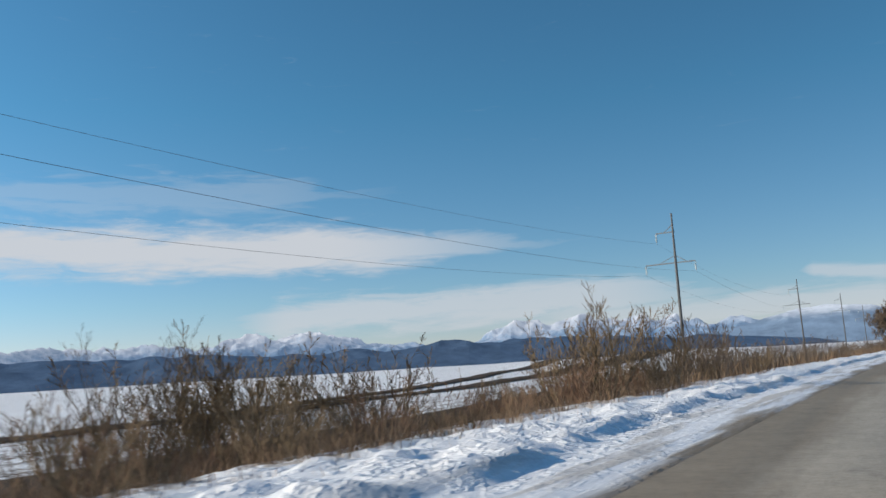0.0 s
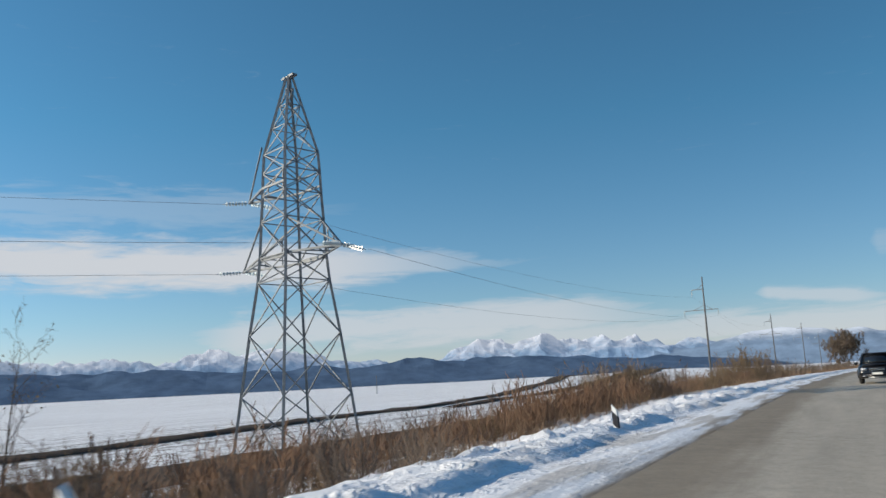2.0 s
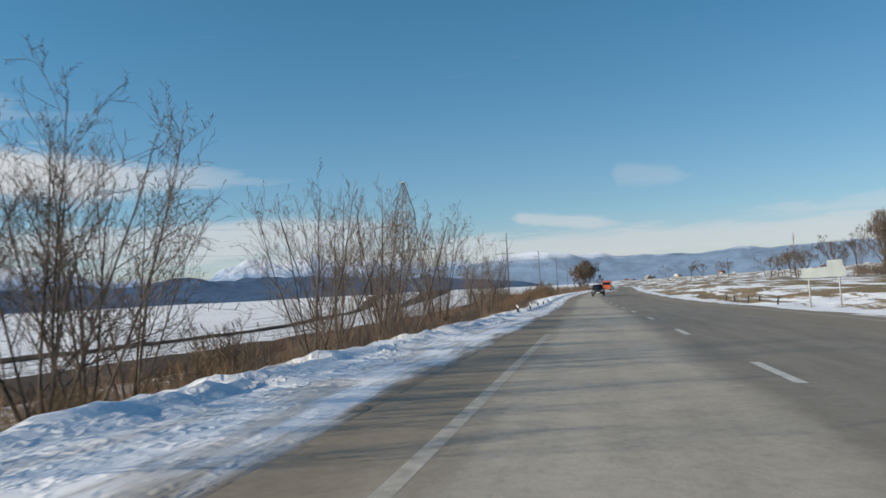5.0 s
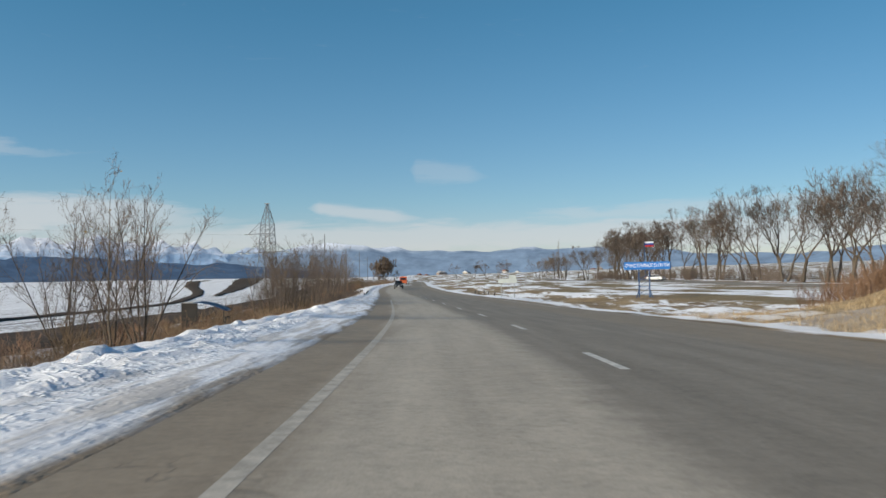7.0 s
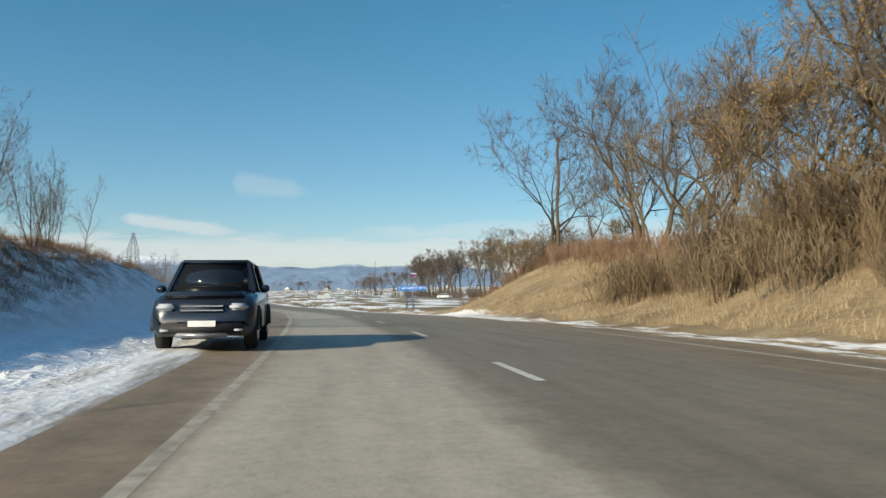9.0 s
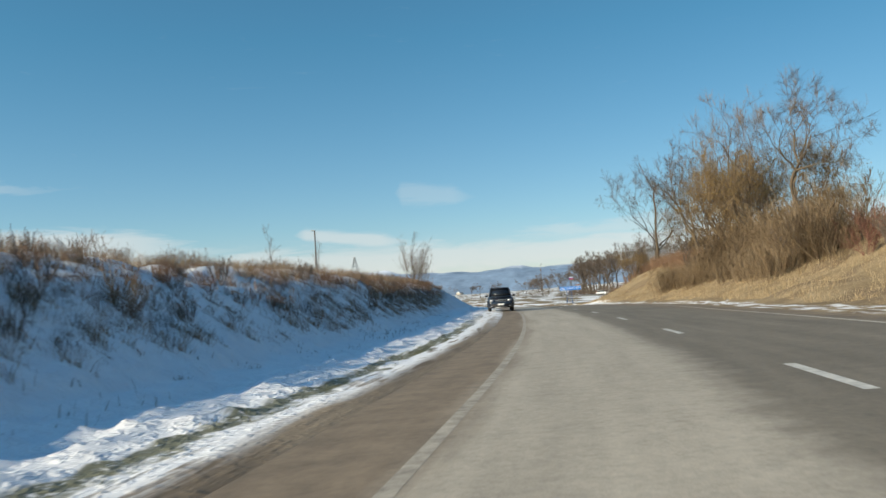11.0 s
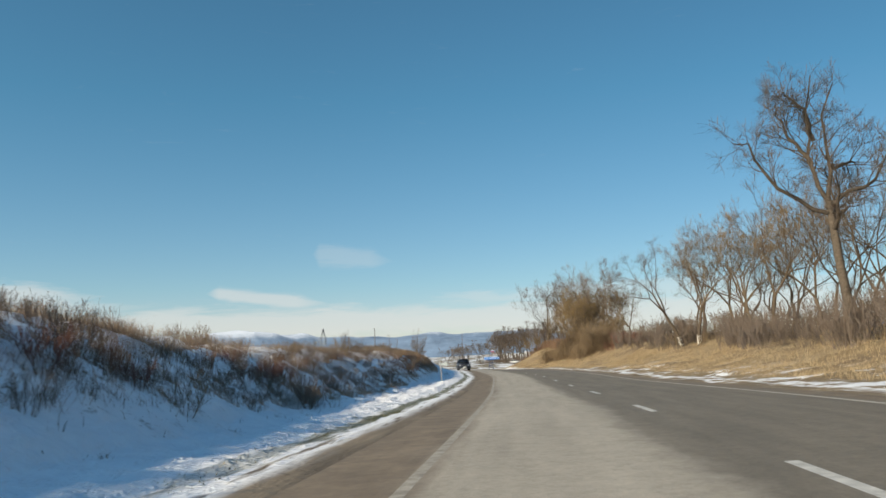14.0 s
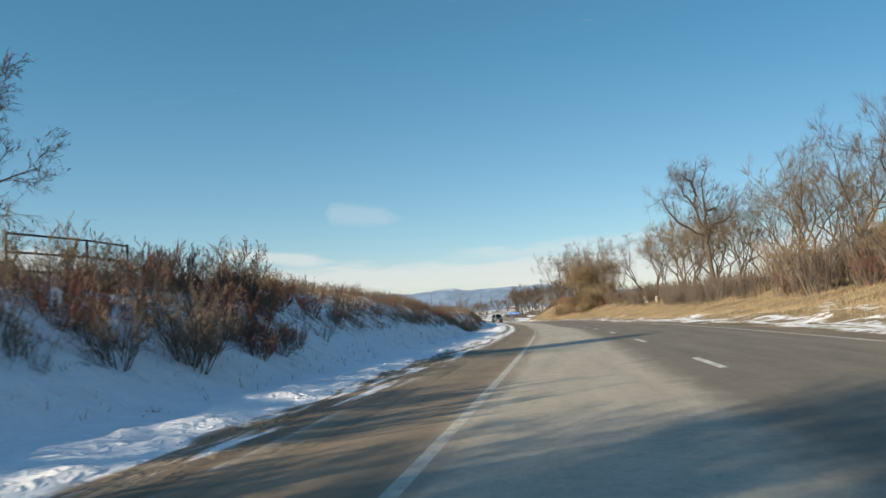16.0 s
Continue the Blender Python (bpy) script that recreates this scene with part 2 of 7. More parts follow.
def ground_z(s, d):
    """The lie of the land."""
    s, d = np.asarray(s, float), np.asarray(d, float)
    z = glide(KNOT_S, KNOT_Z, s) + glide(KNOT_S, KNOT_B, s) * np.clip(d, -4.0, 10.0)
    # to the left: a low field first, then the cutting's bank
    a = -d
    low = np.interp(a, [0, 4.6, 7, 14, 22, 30, 56, 110, 260, 600, 1500, 4500], [0, 0.0, -0.5, -1.5, -1.6, -1.5, -1.3, -1.1, -0.4, 0.5, 5, 20])
    shelf = np.interp(a, [0, 5.5, 8.5, 14, 22, 30, 56, 110, 260, 600, 1500, 4500], [0, 0.0, -0.2, -1.35, -1.6, -1.5, -1.3, -1.1, -0.4, 0.5, 5, 20])
    flat = 1 - sstep(s, 10, 40)
    low = low * (1 - flat) + shelf * flat
    low = low + np.where(s < 60, 4.6 * np.exp(-(((s + 330) / 150) ** 2) - ((a - 85) / 55) ** 2), 0)
    ripple = 0.35 * np.sin(s * 0.21 + 1.0) + 0.25 * np.sin(s * 0.083)
    top = 2.5 + 0.45 * np.exp(-((s - 210) / 40) ** 2) + 0.15 * np.exp(-((s - 316) / 32) ** 2) + 0.25 * ripple
    a2 = a - 1.3 * np.exp(-(((s - 283) / 21) ** 4)) + 1.7 * np.exp(-(((s - 171) / 13) ** 2)) + 0.7 * sstep(s, 284, 312)
    bank = np.interp(a2, [0, 5.6, 6.6, 7.6, 9.2, 10.8, 13, 20, 60, 300, 4500], [0, 0.0, 0.06, 0.3, 0.72, 0.95, 1.03, 1.12, 1.25, 1.5, 1.5]) * top
    w = sstep(s + 0.3 * (a - 7), 151, 168)
    left = low * (1 - w) + bank * w
    # to the right: flat meadow, then the grassy bank
    edge = right_edge(s)
    e = d - edge
    meadow = np.interp(e, [0, 1, 3, 8, 30, 120, 600, 4500], [0, -0.02, -0.25, -0.4, 0.0, 1.0, 8, 40])
    rb = np.interp(e, [0, 1.2, 2.4, 6, 9.5, 12.5, 16, 40, 400, 4500], [0, 0.05, 0.2, 1.5, 3.1, 4.2, 4.4, 4.6, 6.0, 8])
    rb2 = np.interp(e, [0, 2.5, 5.5, 9, 12, 16, 22, 60, 400, 4500], [0, 0.1, 0.45, 1.3, 2.1, 2.6, 3.0, 4.0, 6, 8])
    far = sstep(s, 205, 240)
    rb = (rb * (1 - far) + rb2 * far) * (1 + 0.1 * np.sin(s * 0.13 + 2))
    w2 = sstep(s + 0.9 * np.clip(e, 0, 22), 124, 150)
    right = meadow * (1 - w2) + rb * w2
    return z + np.where(d < 0, left, 0) + np.where(e > 0, right, 0)


def world_z(x, y):
    s, d = road_coords(x, y)
    return ground_z(s, d)


def vnoise(x, y, seed=0):
    """Smooth value noise for arrays, about -1 to 1."""
    rng = np.random.RandomState(seed)
    tab = rng.uniform(-1, 1, (256, 256))
    xi, yi = np.floor(x).astype(int), np.floor(y).astype(int)
    u, v = x - xi, y - yi
    u, v = u * u * (3 - 2 * u), v * v * (3 - 2 * v)
    g = lambda a, b: tab[a % 256, b % 256]
    return (g(xi, yi) * (1 - u) + g(xi + 1, yi) * u) * (1 - v) + (g(xi, yi + 1) * (1 - u) + g(xi + 1, yi + 1) * u) * v


def vfbm(x, y, octaves=4, seed=0):
    t, amp = 0, 1.0
    for o in range(octaves):
        t = t + amp * vnoise(x * 2**o, y * 2**o, seed + o)
        amp *= 0.5
    return t


def mesh_ob(name, verts, faces, mat, parent=None, smooth=False, uv=None, label="", loose=False):
    me = bpy.data.meshes.new(name)
    me.from_pydata([tuple(v) for v in verts], [], faces)
    me.materials.append(mat)
    if smooth:
        me.polygons.foreach_set("use_smooth", [True] * len(me.polygons))
    if uv is not None:
        lay = me.uv_layers.new(name="road")
        idx = np.empty(len(me.loops), int)
        me.loops.foreach_get("vertex_index", idx)
        lay.data.foreach_set("uv", np.asarray(uv, np.float32)[idx].ravel())
    ob = new(name, me)
    if parent is not None:
        ob.parent = parent
    if label:
        ob["label"] = label
    return ob


def strip(name, ss, ds, zfun, mat, kind_label):
    """A sheet over the road's coordinates: ds may be functions of s. zfun(s, d) gives its height."""
    S = np.repeat(np.asarray(ss, float)[:, None], len(ds), 1)
    D = np.stack([f(S[:, 0]) if callable(f) else np.full(len(ss), float(f)) for f in ds], 1)
    x, y = plan(S.ravel(), D.ravel())
    z = zfun(S.ravel(), D.ravel())
    n, m = S.shape
    k = np.arange(n * m).reshape(n, m)
    faces = np.stack([k[:-1, :-1], k[:-1, 1:], k[1:, 1:], k[1:, :-1]], -1).reshape(-1, 4)
    ob = mesh_ob(name, np.stack([x, y, z], -1), faces.tolist(), mat, None, True, np.stack([S.ravel(), D.ravel()], -1))
    ob.data.update()
    if ob.data.polygons[0].normal.z < 0:
        ob.data.flip_normals()
    return tagged(ob, kind_label[0], kind_label[1], kind="structure")


# ---------------------------------------------------------------- ground materials
def uv_parts(nt):
    sp = nt.nodes.new("ShaderNodeSeparateXYZ")
    nt.links.new(nt.nodes.new("ShaderNodeUVMap").outputs[0], sp.inputs[0])
    return sp.outputs[0], sp.outputs[1]


def asphalt_mat():
    m, nt, b = material("worn_asphalt", 0.75, 0, 0.35)
    s, d = uv_parts(nt)
    co = coords(nt)
    fine, mid = noise_n(nt, co, 55.0, 3, 0.7), noise_n(nt, co, 1.6, 5, 0.6)
    st = nt.nodes.new("ShaderNodeCombineXYZ")
    nt.links.new(math_n(nt, "MULTIPLY", s, 0.12), st.inputs[0])
    nt.links.new(math_n(nt, "MULTIPLY", d, 1.4), st.inputs[1])
    lane = noise_n(nt, st.outputs[0], 1.2, 5, 0.55)
    grey = ramp_n(nt, math_n(nt, "ADD", math_n(nt, "MULTIPLY", fine, 0.55), math_n(nt, "MULTIPLY", lane, 0.45)), [(0.3, (0.30, 0.262, 0.206)), (0.7, (0.54, 0.475, 0.38))])
    dark = ramp_n(nt, math_n(nt, "ADD", math_n(nt, "MULTIPLY", fine, 0.5), math_n(nt, "MULTIPLY", lane, 0.5)), [(0.3, (0.12, 0.101, 0.076)), (0.7, (0.26, 0.222, 0.168))])
    pale = ramp_n(nt, math_n(nt, "ADD", math_n(nt, "MULTIPLY", fine, 0.5), math_n(nt, "MULTIPLY", lane, 0.5)), [(0.3, (0.15, 0.13, 0.1)), (0.7, (0.31, 0.27, 0.215))])
    dark = mix_n(nt, smooth_n(nt, s, 150.0, 215.0), pale, dark)
    # the far lane is older and darker, along a ragged seam
    seam = math_n(nt, "ADD", d, math_n(nt, "ADD", math_n(nt, "MULTIPLY", math_n(nt, "SUBTRACT", lane, 0.5), 1.3), math_n(nt, "MULTIPLY", math_n(nt, "SUBTRACT", mid, 0.5), 0.7)))
    col = mix_n(nt, smooth_n(nt, seam, 1.2, 2.0), grey, dark)
    # silt dragged over the margin
    silt = ramp_n(nt, math_n(nt, "ADD", math_n(nt, "MULTIPLY", mid, 0.6), math_n(nt, "MULTIPLY", lane, 0.4)), [(0.3, (0.125, 0.09, 0.058)), (0.7, (0.29, 0.215, 0.14))])
    silt = mix_n(nt, math_n(nt, "MULTIPLY", math_n(nt, "SUBTRACT", 1.0, smooth_n(nt, s, 150.0, 205.0)), 0.6), silt, (0.29, 0.245, 0.18))
    wob = math_n(nt, "ADD", d, math_n(nt, "MULTIPLY", math_n(nt, "SUBTRACT", lane, 0.5), 0.9))
    left = math_n(nt, "SUBTRACT", 1.0, smooth_n(nt, wob, -1.55, -0.75))
    col = mix_n(nt, math_n(nt, "MULTIPLY", left, 0.9), col, silt)
    right = smooth_n(nt, wob, 6.0, 7.4)
    col = mix_n(nt, math_n(nt, "MULTIPLY", right, 0.8), col, silt)
    grit = ramp_n(nt, math_n(nt, "ADD", math_n(nt, "MULTIPLY", noise_n(nt, co, 11.0, 5, 0.75), 0.6), math_n(nt, "MULTIPLY", noise_n(nt, co, 2.7, 5, 0.7), 0.4)), [(0.32, 0.74), (0.5, 1.0), (0.68, 1.2)])
    gm = nt.nodes.new("ShaderNodeMix")
    gm.data_type, gm.blend_type = "RGBA", "MULTIPLY"
    gm.inputs[0].default_value = 1.0
    nt.links.new(col, gm.inputs[6])
    nt.links.new(grit, gm.inputs[7])
    col = gm.outputs[2]
    # wandering cracks, and blots of old oil and patching
    vein = math_n(nt, "ABSOLUTE", math_n(nt, "SUBTRACT", noise_n(nt, co, 0.32, 5, 0.55, 0.4), 0.5))
    crack = math_n(nt, "MULTIPLY", math_n(nt, "SUBTRACT", 1.0, smooth_n(nt, vein, 0.001, 0.006)), math_n(nt, "MULTIPLY", smooth_n(nt, noise_n(nt, co, 0.11, 3), 0.47, 0.56), math_n(nt, "SUBTRACT", 1.0, smooth_n(nt, s, 188.0, 200.0))))
    col = mix_n(nt, math_n(nt, "MULTIPLY", crack, 0.25), col, (0.06, 0.052, 0.042))
    blot = smooth_n(nt, noise_n(nt, co, 0.8, 4, 0.6), 0.63, 0.72)
    col = mix_n(nt, math_n(nt, "MULTIPLY", blot, 0.18), col, (0.10, 0.088, 0.07))
    nt.links.new(col, b.inputs["Base Color"])
    bump(nt, b, math_n(nt, "SUBTRACT", fine, crack), 0.25, 0.01)
    return m


def snow_fac(nt, co, lo, hi, scale=1.1):
    n = math_n(nt, "ADD", math_n(nt, "MULTIPLY", noise_n(nt, co, scale, 6, 0.62), 0.7), math_n(nt, "MULTIPLY", noise_n(nt, co, scale * 7, 4, 0.6), 0.3))
    return smooth_n(nt, n, lo, hi)


def bands_n(nt, s, d):
    """Long wind-swept bands of snow between strips of straw."""
    v = nt.nodes.new("ShaderNodeCombineXYZ")
    nt.links.new(math_n(nt, "MULTIPLY", s, 0.03), v.inputs[0])
    nt.links.new(math_n(nt, "MULTIPLY", d, 0.13), v.inputs[1])
    w = nt.nodes.new("ShaderNodeCombineXYZ")
    nt.links.new(math_n(nt, "MULTIPLY", s, 0.5), w.inputs[0])
    nt.links.new(math_n(nt, "MULTIPLY", d, 1.2), w.inputs[1])
    n = math_n(nt, "ADD", math_n(nt, "MULTIPLY", noise_n(nt, v.outputs[0], 1.0, 5, 0.6), 0.8), math_n(nt, "MULTIPLY", noise_n(nt, w.outputs[0], 1.0, 4, 0.65), 0.2))
    return smooth_n(nt, n, 0.485, 0.53)


def snow_colour(nt, co):
    return ramp_n(nt, noise_n(nt, co, 2.2, 4), [(0.3, (0.83, 0.84, 0.86)), (0.7, (0.93, 0.93, 0.93))])


def left_verge_mat():
    m, nt, b = material("snowy_verge", 0.75, 0, 0.25)
    s, d = uv_parts(nt)
    co = coords(nt)
    st = nt.nodes.new("ShaderNodeCombineXYZ")
    nt.links.new(math_n(nt, "MULTIPLY", s, 0.16), st.inputs[0])
    nt.links.new(math_n(nt, "MULTIPLY", d, 1.5), st.inputs[1])
    ln = noise_n(nt, st.outputs[0], 1.5, 5, 0.6)
    fine = noise_n(nt, co, 9.0, 5, 0.65)
    dw = math_n(nt, "ADD", d, math_n(nt, "MULTIPLY", math_n(nt, "SUBTRACT", ln, 0.5), 1.1))
    snow = snow_colour(nt, co)
    silt = ramp_n(nt, ln, [(0.3, (0.135, 0.1, 0.066)), (0.7, (0.32, 0.25, 0.17))])
    soil = ramp_n(nt, fine, [(0.3, (0.11, 0.08, 0.052)), (0.7, (0.30, 0.215, 0.135))])
    green = ramp_n(nt, fine, [(0.35, (0.05, 0.06, 0.02)), (0.7, (0.16, 0.15, 0.06))])
    cut = smooth_n(nt, s, 195.0, 225.0)
    # open stretch: packed snow close to the road, patchy further down
    near_snow = math_n(nt, "SUBTRACT", 1.0, smooth_n(nt, dw, -2.7, -2.2))
    streaks = math_n(nt, "MULTIPLY", smooth_n(nt, dw, -4.6, -2.8), smooth_n(nt, ln, 0.46, 0.6))
    d_scr = math_n(nt, "SUBTRACT", d, math_n(nt, "MULTIPLY", math_n(nt, "MULTIPLY", smooth_n(nt, s, 35.0, 55.0), math_n(nt, "SUBTRACT", 1.0, smooth_n(nt, s, 95.0, 112.0))), 2.2))
    scrub = math_n(nt, "MULTIPLY", math_n(nt, "SUBTRACT", 1.0, smooth_n(nt, d_scr, -8.5, -5.8)), math_n(nt, "SUBTRACT", 1.0, snow_fac(nt, co, 0.44, 0.54, 1.4)))
    a = mix_n(nt, near_snow, silt, snow)
    a = mix_n(nt, math_n(nt, "MULTIPLY", streaks, 0.5), a, silt)
    a = mix_n(nt, scrub, a, soil)
    # cutting: thin snow, a grass line, the ploughed ridge, the shaded bank
    thin = math_n(nt, "MULTIPLY", math_n(nt, "SUBTRACT", 1.0, smooth_n(nt, dw, -3.3, -2.8)), smooth_n(nt, math_n(nt, "SUBTRACT", ln, math_n(nt, "MULTIPLY", smooth_n(nt, s, 326.0, 345.0), 0.12)), 0.38, 0.5))
    c = mix_n(nt, thin, silt, snow)
    g_w = math_n(nt, "SUBTRACT", dw, math_n(nt, "MULTIPLY", math_n(nt, "SUBTRACT", noise_n(nt, co, 1.1, 4, 0.65), 0.5), 1.1))
    grass = math_n(nt, "MULTIPLY", math_n(nt, "MULTIPLY", math_n(nt, "SUBTRACT", 1.0, smooth_n(nt, g_w, -3.72, -3.5)), smooth_n(nt, g_w, -4.25, -3.95)), smooth_n(nt, fine, 0.3, 0.45))
    tail = math_n(nt, "SUBTRACT", 1.0, smooth_n(nt, s, 300.0, 322.0))
    c = mix_n(nt, math_n(nt, "MULTIPLY", grass, math_n(nt, "MULTIPLY", tail, 0.9)), c, green)
    ridge = math_n(nt, "SUBTRACT", 1.0, smooth_n(nt, dw, -4.2, -4.0))
    c = mix_n(nt, ridge, c, snow)
    d_face = math_n(nt, "SUBTRACT", d, smooth_n(nt, s, 284.0, 312.0))
    up = math_n(nt, "SUBTRACT", 1.0, smooth_n(nt, math_n(nt, "ADD", d_face, math_n(nt, "MULTIPLY", math_n(nt, "SUBTRACT", noise_n(nt, co, 0.25, 4), 0.5), 5.0)), -8.9, -6.6))
    bare = math_n(nt, "MULTIPLY", up, math_n(nt, "SUBTRACT", 1.0, snow_fac(nt, co, 0.36, 0.45, 2.6)))
    c = mix_n(nt, bare, c, soil)
    nt.links.new(mix_n(nt, cut, a, c), b.inputs["Base Color"])
    rut = math_n(nt, "MULTIPLY", smooth_n(nt, d, -3.6, -2.9), ln)
    heap = math_n(nt, "ADD", math_n(nt, "MULTIPLY", fine, 0.5), smooth_n(nt, noise_n(nt, co, 5.0, 3, 0.6), 0.45, 0.7))
    heap = math_n(nt, "MULTIPLY", heap, math_n(nt, "SUBTRACT", 1.0, math_n(nt, "MULTIPLY", smooth_n(nt, d, -3.6, -2.9), 0.75)))
    bump(nt, b, math_n(nt, "ADD", heap, math_n(nt, "MULTIPLY", rut, 0.8)), 0.4, 0.09)
    return m


def right_verge_mat():
    m, nt, b = material("grassy_bank", 0.85, 0, 0.15)
    s, d = uv_parts(nt)
    co = coords(nt)
    fine = noise_n(nt, co, 7.0, 5, 0.65)
    st = nt.nodes.new("ShaderNodeCombineXYZ")
    nt.links.new(math_n(nt, "MULTIPLY", s, 0.15), st.inputs[0])
    nt.links.new(d, st.inputs[1])
    ln = noise_n(nt, st.outputs[0], 1.1, 5, 0.6)
    grass = ramp_n(nt, math_n(nt, "ADD", math_n(nt, "MULTIPLY", fine, 0.6), math_n(nt, "MULTIPLY", noise_n(nt, co, 0.5, 4), 0.4)), [(0.3, (0.14, 0.098, 0.052)), (0.5, (0.29, 0.215, 0.125)), (0.7, (0.42, 0.33, 0.21))])
    grass = mix_n(nt, math_n(nt, "MULTIPLY", smooth_n(nt, noise_n(nt, co, 0.35, 5, 0.65), 0.48, 0.62), 0.65), grass, (0.15, 0.105, 0.07))
    snow = snow_colour(nt, co)
    dw = math_n(nt, "ADD", d, math_n(nt, "MULTIPLY", math_n(nt, "SUBTRACT", ln, 0.5), 3.5))
    # here v runs from the road's edge
    line = math_n(nt, "MULTIPLY", smooth_n(nt, dw, 0.3, 0.9), math_n(nt, "SUBTRACT", 1.0, smooth_n(nt, dw, 2.2, 3.0)))
    meadow = math_n(nt, "MULTIPLY", math_n(nt, "SUBTRACT", 1.0, smooth_n(nt, s, 115.0, 140.0)), bands_n(nt, s, math_n(nt, "ADD", d, 9.5)))
    gaps = math_n(nt, "MAXIMUM", math_n(nt, "SUBTRACT", 1.0, smooth_n(nt, s, 150.0, 175.0)), smooth_n(nt, noise_n(nt, st.outputs[0], 2.3, 5, 0.6), 0.44, 0.54))
    f = math_n(nt, "MAXIMUM", math_n(nt, "MULTIPLY", math_n(nt, "MULTIPLY", line, math_n(nt, "SUBTRACT", 0.95, math_n(nt, "MULTIPLY", smooth_n(nt, s, 140.0, 165.0), smooth_n(nt, dw, 1.1, 1.7)))), gaps), meadow)
    spots = math_n(nt, "MULTIPLY", smooth_n(nt, s, 225.0, 250.0), math_n(nt, "MULTIPLY", math_n(nt, "SUBTRACT", 1.0, smooth_n(nt, d, 2.5, 7.0)), snow_fac(nt, co, 0.52, 0.58, 0.5)))
    f = math_n(nt, "MAXIMUM", f, spots)
    silt = ramp_n(nt, ln, [(0.3, (0.15, 0.115, 0.075)), (0.7, (0.36, 0.29, 0.2))])
    col = mix_n(nt, f, grass, snow)
    col = mix_n(nt, math_n(nt, "SUBTRACT", 1.0, smooth_n(nt, dw, 0.0, 0.5)), col, silt)
    nt.links.new(col, b.inputs["Base Color"])
    bump(nt, b, fine, 0.6, 0.05)
    return m


def field_mat():
    m, nt, b = material("snowy_fields", 0.85, 0, 0.2)
    s, d = uv_parts(nt)
    co = coords(nt)
    big = noise_n(nt, co, 0.012, 4, 0.5)
    fine = noise_n(nt, co, 2.6, 6, 0.7)
    st = nt.nodes.new("ShaderNodeCombineXYZ")
    nt.links.new(math_n(nt, "MULTIPLY", s, 0.02), st.inputs[0])
    nt.links.new(math_n(nt, "MULTIPLY", d, 0.9), st.inputs[1])
    fur = noise_n(nt, st.outputs[0], 1.0, 4, 0.6)
    snow = snow_colour(nt, co)
    soil = ramp_n(nt, fine, [(0.3, (0.045, 0.034, 0.026)), (0.7, (0.13, 0.095, 0.07))])
    straw = ramp_n(nt, fine, [(0.3, (0.12, 0.085, 0.04)), (0.7, (0.34, 0.26, 0.15))])
    # stubble and clods show through
    f = math_n(nt, "MULTIPLY", smooth_n(nt, math_n(nt, "ADD", math_n(nt, "MULTIPLY", fine, 0.6), math_n(nt, "MULTIPLY", fur, 0.4)), 0.47, 0.57), math_n(nt, "SUBTRACT", 0.9, math_n(nt, "MULTIPLY", smooth_n(nt, math_n(nt, "MULTIPLY", d, -1.0), 36.0, 60.0), 0.55)))
    left = mix_n(nt, f, snow, soil)
    right = mix_n(nt, bands_n(nt, s, d), straw, snow)
    side = smooth_n(nt, d, -1.0, 1.0)
    nt.links.new(mix_n(nt, side, left, right), b.inputs["Base Color"])
    bump(nt, b, fine, 0.5, 0.15)
    return m


ASPHALT, LEFT_VERGE, RIGHT_VERGE, FIELDS = asphalt_mat(), left_verge_mat(), right_verge_mat(), field_mat()
PAINT = plain("road_paint", (0.55, 0.53, 0.48), 0.7, vary=0.35, scale=6)
PAINT_WORN = plain("worn_road_paint", (0.43, 0.395, 0.335), 0.8, vary=0.4, scale=5)
PAINT_OLD = plain("rubbed_road_paint", (0.37, 0.33, 0.27), 0.8, vary=0.45, scale=4)
PAINT_MID = plain("faded_road_paint", (0.46, 0.43, 0.375), 0.75, vary=0.45, scale=5)
PLOUGHED = plain("ploughed_soil", (0.075, 0.056, 0.042), 0.95, vary=0.5, scale=0.6, spec=0.1)

# ---------------------------------------------------------------- ground, road, verges
def axis(lo, hi, core_lo, core_hi, step, grow):
    v = list(np.arange(core_lo, core_hi + step, step))
    a, k = v[-1], step
    while a < hi:
        k *= grow
        a += k
        v.append(a)
    a, k = v[0], step
    while a > lo:
        k *= grow
        a -= k
        v.insert(0, a)
    return np.array(v)


gx, gy = axis(-4600, 4600, -90, 110, 2.5, 1.09), axis(-4600, 4600, -420, 260, 2.5, 1.09)
GX, GY = np.meshgrid(gx, gy)
gs, gd = road_coords(GX.ravel(), GY.ravel())
gz = ground_z(gs, gd)
ge = gd - right_edge(gs)
inside = sstep(gd, -16.5, -12.5) * (1 - sstep(ge, 11.5, 15.5)) * sstep(gs, -330, -300) * (1 - sstep(gs, 450, 470))
far = np.hypot(GX.ravel(), GY.ravel() + 150)
gz = gz - 0.8 * inside + sstep(far, 60, 300) * 0.8 * vfbm(GX.ravel() / 90, GY.ravel() / 90, 3, 5)
gk = np.arange(GX.size).reshape(GX.shape)
gf = np.stack([gk[:-1, :-1], gk[:-1, 1:], gk[1:, 1:], gk[1:, :-1]], -1).reshape(-1, 4)
ground = mesh_ob("ground", np.stack([GX.ravel(), GY.ravel(), gz], -1), gf.tolist(), FIELDS, None, True, np.stack([gs, gd], -1))
tagged(ground, "snow-dusted winter fields with stubble and soil showing", "ground", kind="structure")

